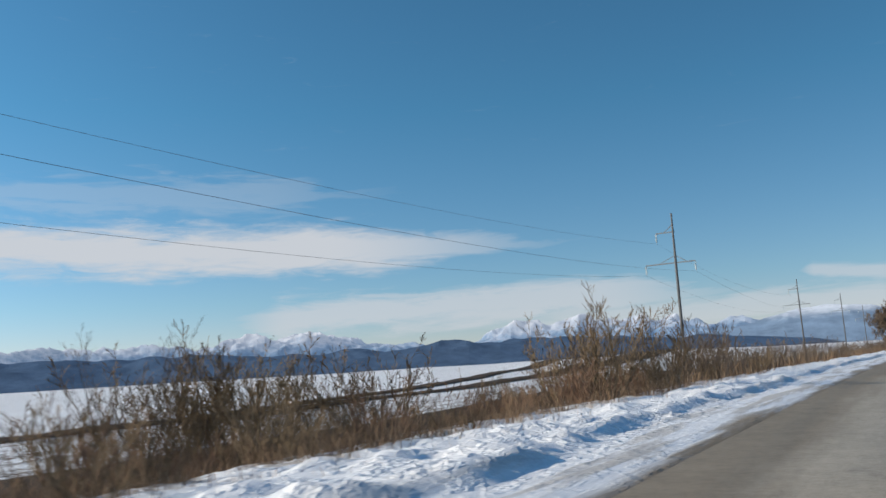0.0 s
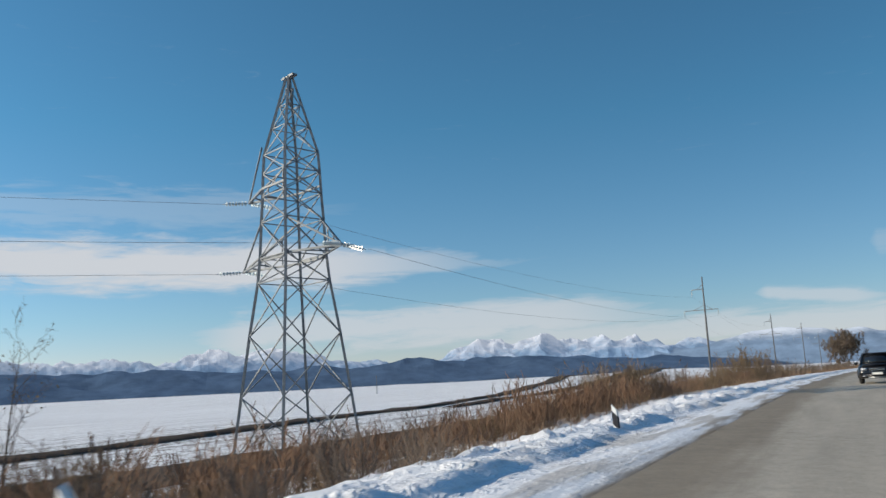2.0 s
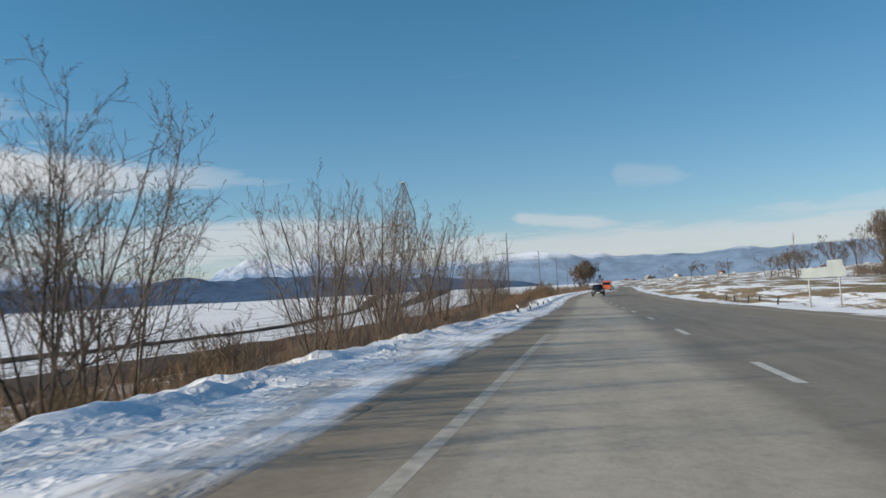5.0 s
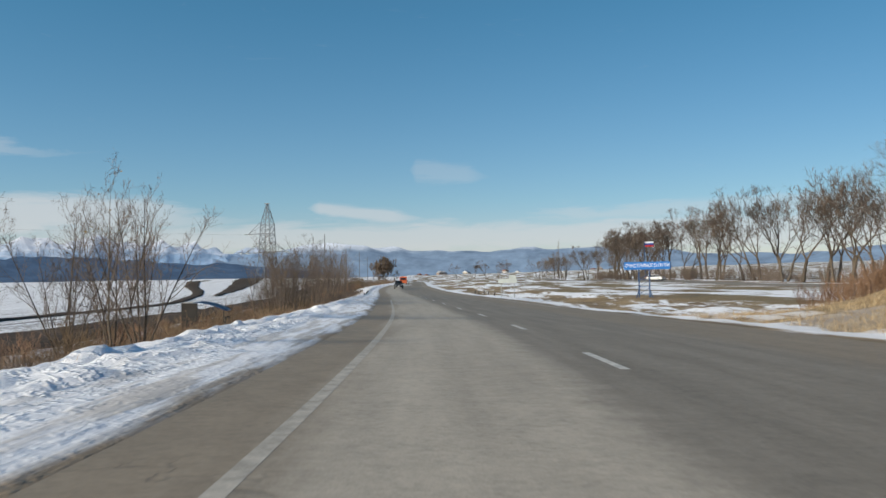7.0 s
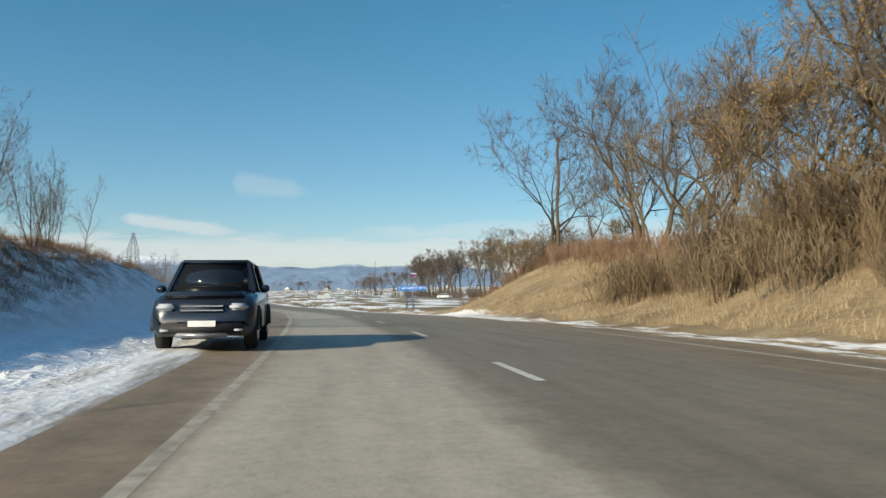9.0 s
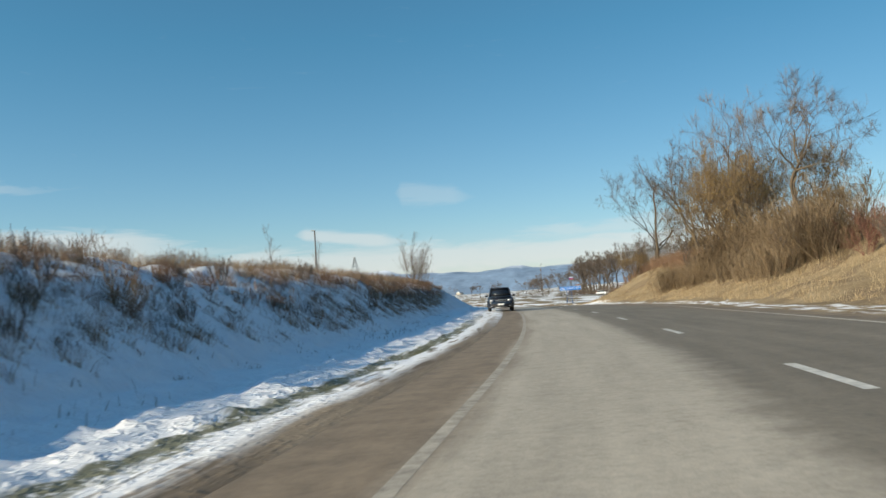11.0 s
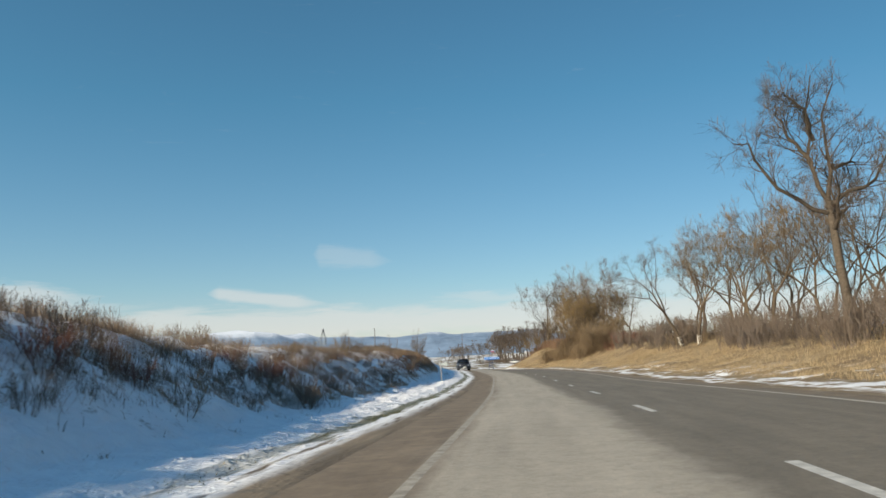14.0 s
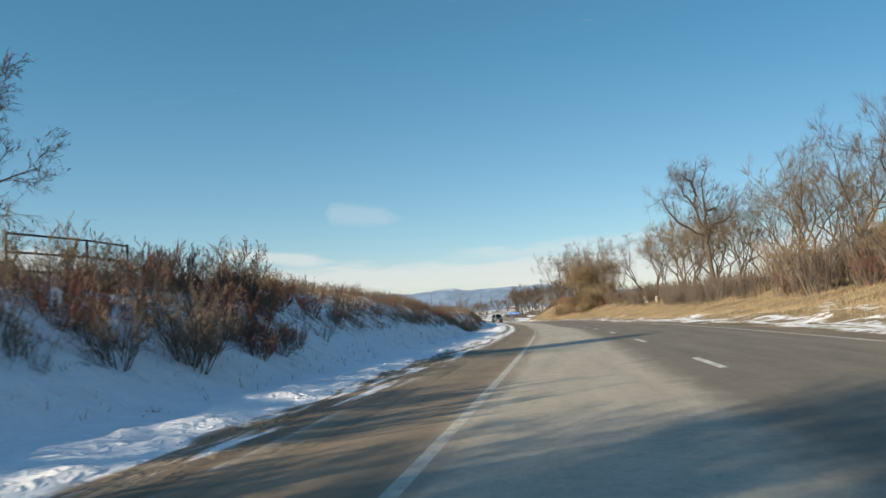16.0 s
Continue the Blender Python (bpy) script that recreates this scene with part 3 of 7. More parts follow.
near_s = np.concatenate([np.arange(-320, -40, 2.0), np.arange(-40, 400, 0.5), np.arange(400, 470, 2.0)])
road = strip("road", near_s, [left_edge, -1.8, -1.0, 0, 1, 2, 3, 4, 5, 6, 7, right_edge], lambda s, d: ground_z(s, d), ASPHALT, ("worn grey asphalt road with silt-brown margins", "road"))


def left_z(s, d):
    z = ground_z(s, d)
    lo = left_edge(s)
    a = lo - d
    ridge_mid = np.interp(s, [-900, 60, 130, 170, 225, 600], [2.3, 1.55, 2.7, 2.6, 2.1, 2.1])
    ridge_mid = ridge_mid + 0.22 * vfbm(s * 0.3, s * 0, 3, 13)
    steep = np.where(a < ridge_mid, np.interp(s, [-900, 165, 210, 600], [0.16, 0.2, 0.4, 0.3]), np.interp(s, [-900, 165, 210, 600], [0.3, 0.4, 0.65, 0.5]))
    cutting = sstep(s, 160, 200)
    bead = np.exp(-(((a - ridge_mid) / steep) ** 2)) * 0.07
    shelf = sstep(a, ridge_mid - 0.28, ridge_mid - 0.02) * (1 - 0.7 * sstep(a, ridge_mid + 0.6, ridge_mid + 2.2)) * np.interp(s, [-900, 40, 60, 90, 125, 160, 600], [0.1, 0.1, 0.07, 0.08, 0.13, 0.13, 0.13])
    lumps = 0.85 + 0.4 * vfbm(s * 2.3, d * 3.1, 3, 11)
    ridge = (bead * cutting + shelf * (1 - cutting)) * lumps
    rough = sstep(a, 1.2, 3.2)
    face = sstep(a, 3.0, 5.5) * sstep(s, 170, 190)
    clods = ((0.05 + 0.06 * face) * vfbm(s * 2.1, d * 2.1, 3, 21) + (0.05 + 0.05 * face) * vfbm(s * 0.4, d * 0.4, 3, 31) * np.where(a < 4, 0.2, 1.0)) * rough * (1 - 0.6 * sstep(s, 305, 318) * (1 - face))
    crumbs = (0.1 * np.clip(vfbm(s * 2.6, d * 3.0, 3, 25), 0, 1) + 0.03 * vfbm(s * 0.6, d * 1.0, 2, 27) * sstep(s, 180, 220)) * sstep(a, 1.1, 1.6) * (1 - sstep(a, 4.2, 6.0)) * (1 - 0.65 * sstep(s, 300, 318) * sstep(a, 2.2, 3.0))
    return z - 0.05 * (1 - sstep(a, -0.2, 0.0)) + 0.03 * sstep(a, 0.0, 0.5) + 0.012 * vfbm(s * 1.2, d * 3.0, 2, 17) * sstep(a, 0.2, 0.8) + ridge + clods + crumbs + 0.01


def right_z(s, e):
    z = ground_z(s, e + right_edge(s))
    r = sstep(e, 0.6, 2.5)
    return z + r * (0.05 * vfbm(s * 1.2, e * 1.2, 4, 41) + 0.2 * vfbm(s * 0.25, e * 0.3, 3, 51))


lv = [lambda s: left_edge(s) + 0.25, left_edge] + [(lambda s, k=k: left_edge(s) - k) for k in list(np.arange(0.15, 4.2, 0.13)) + list(np.arange(4.3, 15, 0.27))]
left_s = np.concatenate([np.arange(-320, -60, 2.0), np.arange(-60, -20, 0.5), np.arange(-20, 180, 0.25), np.arange(180, 370, 0.2), np.arange(370, 470, 1.5)])
strip("verge_left", left_s, lv, left_z, LEFT_VERGE, ("snow-covered roadside verge with a ploughed snow ridge", "verge"))


def right_strip():
    es = np.concatenate([np.arange(0, 3, 0.3), np.arange(3, 16.5, 0.6)])
    S, Eo = np.meshgrid(near_s, es, indexing="ij")
    x, y = plan(S.ravel(), Eo.ravel() + right_edge(S.ravel()))
    z = right_z(S.ravel(), Eo.ravel())
    k = np.arange(S.size).reshape(S.shape)
    fc = np.stack([k[:-1, :-1], k[1:, :-1], k[1:, 1:], k[:-1, 1:]], -1).reshape(-1, 4)
    ob = mesh_ob("verge_right", np.stack([x, y, z], -1), fc.tolist(), RIGHT_VERGE, None, True, np.stack([S.ravel(), Eo.ravel()], -1))
    ob.data.update()
    if ob.data.polygons[0].normal.z < 0:
        ob.data.flip_normals()
    return tagged(ob, "dry tawny grass verge and bank with patches of old snow", "verge", kind="structure")


right_strip()


def painted(name, s0, s1, d, width, mat, label, parent):
    ss = np.arange(s0, s1 + 0.01, 0.5)
    verts, faces = [], []
    for i, s in enumerate(ss):
        for o in (-width / 2, width / 2):
            dd = d(s) if callable(d) else d
            x, y = plan(s, dd + o)
            verts.append((float(x), float(y), float(ground_z(s, dd + o)) + 0.0012))
        if i:
            faces.append((2 * i - 2, 2 * i - 1, 2 * i + 1, 2 * i))
    return mesh_ob(name, verts, faces, mat, parent, False, None, label)


painted("edge_line", 92, 185, -1.25, 0.14, PAINT_WORN, "worn white edge line", road)
painted("edge_line", 185.5, 322, -1.25, 0.14, PAINT_OLD, "old, nearly rubbed-off edge line", road)
painted("edge_line", 322.5, 440, -1.25, 0.14, PAINT_MID, "white edge line", road)
painted("edge_line", -300, 440, lambda s: right_edge(s) - 0.9, 0.15, PAINT_WORN, "worn white edge line", road)
# the dashes' beginnings, by their number
DASH_K, DASH_S = [-35, -5, 0, 2, 4, 12, 16, 19, 27], [-277, 67.9, 123.8, 146.3, 169.3, 265.7, 313.2, 350.6, 449]
for k in range(-35, 26):
    s0 = float(np.interp(k, DASH_K, DASH_S))
    painted("lane_dash", s0, s0 + 3.0, float(np.interp(s0, [60, 124, 200, 265, 310, 600], [2.05, 2.55, 2.6, 2.75, 2.55, 2.55])), 0.15, PAINT, "", road)

# ---------------------------------------------------------------- mesh helpers
def part(name, bm, mat, parent, label="", smooth=False):
    me = bpy.data.meshes.new(name)
    bmesh.ops.recalc_face_normals(bm, faces=bm.faces)
    bm.to_mesh(me)
    bm.free()
    me.materials.append(mat)
    if smooth:
        me.polygons.foreach_set("use_smooth", [True] * len(me.polygons))
    ob = new(name, me)
    ob.parent = parent
    if label:
        ob["label"] = label
    return ob


def thing(name, label, category, group=""):
    return tagged(new(name), label, category, group)


def box(bm, centre, size, turn=None, bevel=0.0):
    m = Matrix.LocRotScale(Vector(centre), turn, Vector(size))
    g = bmesh.ops.create_cube(bm, size=1.0, matrix=m)
    if bevel:
        es = list({e for v in g["verts"] for e in v.link_edges})
        bmesh.ops.bevel(bm, geom=es, offset=bevel, segments=2, affect="EDGES")


def beam(bm, a, b, w, w2=None):
    a, b = Vector(a), Vector(b)
    q = (b - a).to_track_quat("Z", "Y")
    box(bm, (a + b) / 2, (w, w2 or w, (b - a).length), q)


def tube(bm, pts, radii, sides=8, cap=True):
    pts = [Vector(p) for p in pts]
    rings = []
    for i, p in enumerate(pts):
        d = (pts[min(i + 1, len(pts) - 1)] - pts[max(i - 1, 0)]).normalized()
        q = d.to_track_quat("Z", "Y")
        rings.append([bm.verts.new(p + q @ Vector((math.cos(2 * math.pi * k / sides) * radii[i], math.sin(2 * math.pi * k / sides) * radii[i], 0))) for k in range(sides)])
    for r0, r1 in zip(rings, rings[1:]):
        for k in range(sides):
            bm.faces.new((r0[k], r0[(k + 1) % sides], r1[(k + 1) % sides], r1[k]))
    if cap:
        bm.faces.new(rings[0][::-1])
        bm.faces.new(rings[-1])


def tubes_mesh(name, lines, mat, flat_mat=None):
    """One mesh from many (points, radii, sides) lines; the flat ones may have a material of their own."""
    groups = {}
    for pts, radii, sides in lines:
        groups.setdefault((len(pts), sides), []).append((pts, radii))
    V, F, M, base = [], [], [], 0
    for (n, sides), rows in groups.items():
        P = np.array([r[0] for r in rows])
        Rr = np.array([r[1] for r in rows])
        D = np.empty_like(P)
        D[:, 1:-1] = P[:, 2:] - P[:, :-2]
        D[:, 0], D[:, -1] = P[:, 1] - P[:, 0], P[:, -1] - P[:, -2]
        D /= np.linalg.norm(D, axis=-1, keepdims=True) + 1e-9
        ref = np.where(np.abs(D[..., 2:]) < 0.9, np.array([0.31, 0.2, 0.93]), np.array([1.0, 0.1, 0.0]))
        U = np.cross(D, ref)
        U /= np.linalg.norm(U, axis=-1, keepdims=True) + 1e-9
        W = np.cross(D, U)
        if sides == 1:
            V.append(np.stack([P - U * 1.35 * Rr[..., None], P + U * 1.35 * Rr[..., None]], 2).reshape(-1, 3))
            idx = base + np.arange(len(rows) * n * 2).reshape(len(rows), n, 2)
            F.append(np.stack([idx[:, :-1, 0], idx[:, :-1, 1], idx[:, 1:, 1], idx[:, 1:, 0]], -1).reshape(-1, 4))
            base += len(rows) * n * 2
            M.append(np.ones(len(F[-1]), np.int32))
            continue
        a = 2 * np.pi * np.arange(sides) / sides
        ring = P[:, :, None] + Rr[:, :, None, None] * (np.cos(a)[:, None] * U[:, :, None] + np.sin(a)[:, None] * W[:, :, None])
        m = len(rows)
        idx = base + np.arange(m * n * sides).reshape(m, n, sides)
        nxt = np.roll(idx, -1, axis=2)
        F.append(np.stack([idx[:, :-1], nxt[:, :-1], nxt[:, 1:], idx[:, 1:]], -1).reshape(-1, 4))
        M.append(np.zeros(len(F[-1]), np.int32))
        V.append(ring.reshape(-1, 3))
        base += m * n * sides
    v, f = np.concatenate(V), np.concatenate(F)
    me = bpy.data.meshes.new(name)
    me.vertices.add(len(v))
    me.vertices.foreach_set("co", v.astype(np.float32).ravel())
    me.loops.add(f.size)
    me.loops.foreach_set("vertex_index", f.astype(np.int32).ravel())
    me.polygons.add(len(f))
    me.polygons.foreach_set("loop_start", np.arange(0, f.size, 4, dtype=np.int32))
    me.polygons.foreach_set("use_smooth", np.ones(len(f), bool))
    me.update(calc_edges=True)
    me.materials.append(mat)
    if flat_mat is not None:
        me.materials.append(flat_mat)
        me.polygons.foreach_set("material_index", np.concatenate(M))
    return me


def blades(name, xyz, height, lean, width, mat, rng, parent=None):
    """Bent flat blades or stems at many places, in one mesh."""
    n = len(xyz)
    a = rng.uniform(0, 2 * np.pi, n)
    la = rng.uniform(0, 2 * np.pi, n)
    side = np.stack([np.cos(a), np.sin(a), 0 * a], -1) * (width / 2)[:, None]
    tip = np.stack([np.cos(la) * lean, np.sin(la) * lean, height], -1)
    mid = tip * np.array([0.35, 0.35, 0.6])
    v = np.stack([xyz - side, xyz + side, xyz + mid - side * 0.7, xyz + mid + side * 0.7, xyz + tip], 1).reshape(-1, 3)
    b = np.arange(n) * 5
    f = np.stack([np.stack([b, b + 1, b + 3], -1), np.stack([b, b + 3, b + 2], -1), np.stack([b + 2, b + 3, b + 4], -1)], 1).reshape(-1, 3)
    me = bpy.data.meshes.new(name)
    me.vertices.add(len(v))
    me.vertices.foreach_set("co", v.astype(np.float32).ravel())
    me.loops.add(f.size)
    me.loops.foreach_set("vertex_index", f.astype(np.int32).ravel())
    me.polygons.add(len(f))
    me.polygons.foreach_set("loop_start", np.arange(0, f.size, 3, dtype=np.int32))
    me.update(calc_edges=True)
    me.materials.append(mat)
    ob = new(name, me)
    if parent is not None:
        ob.parent = parent
    return ob


def spot(s, d, sink=0.0):
    x, y = plan(s, d)
    return Vector((float(x), float(y), float(ground_z(s, d)) - sink))


def spot_xy(x, y, sink=0.0):
    return Vector((x, y, float(world_z(x, y)[0]) - sink))


def heading(s):
    """The turn about z that points an object's +y back along the road."""
    return float(glide(KNOT_S, KNOT_H, s))


# ---------------------------------------------------------------- bare trees
def unit(v):
    return v / (math.sqrt(v.dot(v)) + 1e-9)


def crossed(a, b):
    return np.array((a[1] * b[2] - a[2] * b[1], a[2] * b[0] - a[0] * b[2], a[0] * b[1] - a[1] * b[0]))


STEPS = {n: np.arange(n + 1) / n for n in range(1, 12)}


def limb(rng, start, way, length, r0, r1, n, wander, lift):
    pts, p, d = [start], start.copy(), unit(way)
    for i in range(n):
        d = unit(d + rng.normal(0, wander, 3) + np.array([0, 0, lift]))
        p = p + d * length / n
        pts.append(p)
    return np.array(pts), r0 + (r1 - r0) * STEPS[n]


def sprout(rng, lines, pts, radii, level, cfg, thin=0.0065, flat=2):
    """Branches off a line, level by level; cfg holds one row a level: count, length, angle, lift, from."""
    if level >= len(cfg):
        return
    count, ratio, angle, lift, lo = cfg[level]
    steps = pts[1:] - pts[:-1]
    total = np.sqrt((steps * steps).sum(1)).sum()
    n = max(1, int(round(count * rng.uniform(0.75, 1.25))))
    for k in range(n):
        u = lo + (1 - lo) * (k + rng.uniform(0, 1)) / n
        f = u * (len(pts) - 1)
        i = min(int(f), len(pts) - 2)
        p = pts[i] + (pts[i + 1] - pts[i]) * (f - i)
        r = radii[i] + (radii[i + 1] - radii[i]) * (f - i)
        d = unit(pts[i + 1] - pts[i])
        side = unit(crossed(d, rng.normal(0, 1, 3)))
        ang = math.radians(angle * rng.uniform(0.7, 1.3))
        way = d * math.cos(ang) + side * math.sin(ang)
        length = total * ratio * rng.uniform(0.65, 1.2) * (1.25 - 0.75 * u if level == 0 else 1.1 - 0.4 * u)
        last = level == len(cfg) - 1
        rb = max(thin, r * (0.5 if level else 0.6))
        n_seg = (1 if flat < 2 else 2) if last else ((5 if flat == 2 else 3) if level == 0 else (4 if level == 1 and flat == 2 else 2))
        q, rr = limb(rng, p, way, length, rb, max(thin * 0.7, rb * (0.25 if not last else 0.6)), n_seg, 0.16 + 0.05 * level, lift)
        lines.append((q, rr, 1 if level >= flat else (4 if level == 0 and flat == 2 else 3)))
        sprout(rng, lines, q, rr, level + 1, cfg, thin, flat)


def leaf_mesh(name, rng, lines, n, size, mat):
    """Small withered leaves that cling to the twigs."""
    ends = [l[0][-1] for l in lines[1:]] + [l[0][len(l[0]) // 2] for l in lines[1:]]
    v, f = [], []
    for k in range(n):
        p = ends[rng.randint(len(ends))] + rng.normal(0, size * 1.3, 3)
        a, b = unit(rng.normal(0, 1, 3)) * size * rng.uniform(0.6, 1.2), unit(rng.normal(0, 1, 3)) * size * 0.5
        i = len(v)
        v += [p - a, p + b, p + a, p - b]
        f.append((i, i + 1, i + 2, i + 3))
    me = bpy.data.meshes.new(name)
    me.from_pydata([tuple(x) for x in v], [], f)
    me.materials.append(mat)
    return me


def tree_model(name, seed, height, r0, cfg, bark, twig, label, lean=(0, 0), bole=0.8, wander=0.05, stems=1, spread=0.0, white=False, leaves=0, group="", category="tree", thin=0.0065, flat=2):
    """A bare tree or shrub: a trunk or several stems, and a crown of limbs and twigs. Its base is the origin."""
    rng = np.random.RandomState(seed)
    top = thing(name, label, category, group)
    trunks, crown = [], []
    for k in range(stems):
        a = 2 * math.pi * (k + rng.uniform(-0.3, 0.3)) / stems
        way = np.array([lean[0] + spread * math.cos(a) * rng.uniform(0.5, 1.2), lean[1] + spread * math.sin(a) * rng.uniform(0.5, 1.2), 1.0])
        h = height * (rng.uniform(0.7, 1.0) if stems > 1 else 1.0)
        start = np.array([0.05 * stems * 0.35 * math.cos(a), 0.05 * stems * 0.35 * math.sin(a), -0.15]) if stems > 1 else np.array([0, 0, -0.15])
        pts, rr = limb(rng, start, way, h * bole, r0 * rng.uniform(0.75, 1.1), r0 * (0.1 if stems == 1 else 0.22), 8 if stems == 1 else 5, wander, 0.01)
        rr[0] *= 1.35
        trunks.append((pts, rr, 8 if stems == 1 else (1 if flat == 0 else (3 if category == "bush" else 5))))
        sprout(rng, crown, pts, rr, 0, cfg, thin, flat)
    if category == "bush":
        crown += trunks
    else:
        for row in trunks:
            t = new("trunk" if stems == 1 else "stem", tubes_mesh("trunk", [row], bark))
            t.parent = top
    c = new("crown", tubes_mesh("crown", crown, twig))
    c.parent = top
    if leaves:
        lf = new("leaves", leaf_mesh("leaves", rng, crown, leaves, 0.05, LEAF))
        lf.parent = top
    if white:
        pts, rr, sides = trunks[0]
        q = np.array([pts[0], pts[0] + (pts[1] - pts[0]) * 0.3 / np.linalg.norm(pts[1] - pts[0]), pts[0] + (pts[1] - pts[0]) * 0.6 / np.linalg.norm(pts[1] - pts[0])])
        w = new("whitewash", tubes_mesh("whitewash", [(q, np.array([rr[0] * 1.05, rr[0] * 1.0, rr[0] * 0.97]), 8)], WHITEWASH))
        w.parent = top
        w["label"] = "whitewashed foot of the trunk"
    return top


def grow(rng, limbs, twigs, p, d, length, r, depth, cfg):
    """A limb that bends, bears side shoots and forks at its end."""
    spread, ratio, rise, crook, thin, fringe = cfg
    n = 5 if depth < 2 else 3
    pts, rr = limb(rng, p, d, length, r, r * 0.72, n, crook, rise)
    limbs.append((pts, rr, 7 if depth == 0 else (5 if depth < 3 else 3)))
    way = unit(pts[-1] - pts[-2])
    if depth > 0:
        for k in range(2 if depth < 3 else 3):
            i = rng.randint(1, n)
            side = unit(crossed(way, rng.normal(0, 1, 3)))
            a = math.radians(rng.uniform(35, 70))
            q, qr = limb(rng, pts[i], way * math.cos(a) + side * math.sin(a), length * rng.uniform(0.35, 0.6), max(thin, rr[i] * 0.35), thin, 3, 0.16, 0.05)
            twigs.append((q, qr, 1))
            for j in range(fringe):
                f = rng.randint(1, 4)
                o = unit(unit(q[f] - q[f - 1]) + rng.normal(0, 0.5, 3))
                w, wr = limb(rng, q[f], o, rng.uniform(0.3, 0.75), thin, thin * 0.6, 1, 0.1, 0.03)
                twigs.append((w, wr, 1))
    if depth >= 6 or r < 0.016:
        for j in range(fringe // 2 + 3):
            o = unit(way + rng.normal(0, 0.55, 3))
            f = rng.uniform(0.2, n)
            i = min(int(f), n - 1)
            w, wr = limb(rng, pts[i] + (pts[i + 1] - pts[i]) * (f - i), o, rng.uniform(0.25, 0.8), thin, thin * 0.6, 2, 0.15, 0.03)
            twigs.append((w, wr, 1))
        return
    m = 3 if depth < 2 and rng.uniform() < 0.55 else 2
    first = unit(crossed(way, rng.normal(0, 1, 3)))
    for k in range(m):
        turn = 2 * math.pi * (k + rng.uniform(-0.15, 0.15)) / m
        side = first * math.cos(turn) + crossed(way, first) * math.sin(turn)
        a = math.radians(spread * rng.uniform(0.45, 1.25))
        share = rng.uniform(0.62, 0.85)
        grow(rng, limbs, twigs, pts[-1], way * math.cos(a) + side * math.sin(a), length * ratio * rng.uniform(0.8, 1.2), r * 0.72 * share, depth + 1, cfg)


def forked_tree(name, seed, height, r0, bark, twig, label, bole=0.3, stems=1, spread=27, ratio=0.78, rise=0.06, crook=0.1, thin=0.009, fringe=4, lean=(0, 0), white=False, leaves=0, limbs_given=(), group=""):
    """A bare tree that forks again and again; its base is the origin. limbs_given: the main limbs' courses, where the tree is known for them."""
    rng = np.random.RandomState(seed)
    top = thing(name, label, "tree", group)
    limbs, twigs = [], []
    cfg = (spread, ratio, rise, crook, thin, fringe)
    if limbs_given:
        trunk = [np.array(limbs_given[0], float)]
        limbs.append((trunk[0], r0 * np.linspace(1.0, 0.6, len(trunk[0])), 9))
        for course in limbs_given[1:]:
            q = np.array(course, float)
            m = 9
            u = np.linspace(0, len(q) - 1, m)
            fine = np.stack([np.interp(u, range(len(q)), q[:, c]) for c in range(3)], 1)
            fine[1:] += rng.normal(0, 0.1, (m - 1, 3))
            rr = r0 * np.linspace(0.45, 0.1, m)
            limbs.append((fine, rr, 6))
            for i in range(2, m):
                for k in range(1 + i % 2):
                    o = unit(fine[i] - fine[i - 1])
                    side = unit(crossed(o, rng.normal(0, 1, 3)))
                    grow(rng, limbs, twigs, fine[i], o * 0.75 + side * 0.7, rng.uniform(0.8, 1.4), max(thin * 1.5, rr[i] * 0.45), 4, cfg)
    else:
        for k in range(stems):
            a = 2 * math.pi * (k + rng.uniform(-0.2, 0.2)) / max(stems, 1)
            out = 0.22 if stems > 1 else 0.0
            way = np.array([lean[0] + out * math.cos(a), lean[1] + out * math.sin(a), 1.0])
            start = np.array([0.25 * math.cos(a), 0.25 * math.sin(a), -0.2]) if stems > 1 else np.array([0, 0, -0.2])
            grow(rng, limbs, twigs, start, way, height * bole, r0 * (1.0 if stems == 1 else 0.75), 0, cfg)
    first = limbs[0]
    first[1][0] *= 1.25
    # bring the whole to its height
    size = 1.0 if limbs_given else height / max(l[0][:, 2].max() for l in limbs)
    limbs = [(p * size, r, n) for p, r, n in limbs]
    twigs = [(p * size, r, n) for p, r, n in twigs]
    for row in [l for l in limbs if l[2] in (7, 9)]:
        o = new("trunk", tubes_mesh("trunk", [row], bark))
        o.parent = top
    o = new("crown", tubes_mesh("crown", [l for l in limbs if l[2] not in (7, 9)] + twigs, bark, twig))
    o.parent = top
    if leaves:
        lf = new("leaves", leaf_mesh("leaves", rng, twigs, leaves, 0.06, LEAF))
        lf.parent = top
    if white:
        pts, rr, sides = limbs[0]
        w = unit(pts[1] - pts[0])
        q = np.array([pts[0], pts[0] + w * 0.55, pts[0] + w * 1.05])
        o = new("whitewash", tubes_mesh("whitewash", [(q, np.array([rr[0] * 1.05, rr[0] * 1.03, rr[0] * 1.0]), 8)], WHITEWASH))
        o.parent = top
        o["label"] = "whitewashed foot of the trunk"
    return top


BROAD = [(15, 0.72, 42, 0.07, 0.25), (10, 0.5, 42, 0.06, 0.12), (8, 0.48, 40, 0.04, 0.1), (7, 0.52, 38, 0.01, 0.08)]
SAPL = [(12, 0.36, 34, 0.10, 0.15), (6, 0.48, 36, 0.05, 0.15), (4, 0.5, 36, 0.02, 0.1)]
BUSH = [(6, 0.5, 26, 0.06, 0.15), (5, 0.5, 28, 0.04, 0.15), (4, 0.5, 30, 0.02, 0.1)]
SCRUB = [(6, 0.45, 25, 0.06, 0.2), (4, 0.5, 28, 0.03, 0.15)]

placed_first = set()


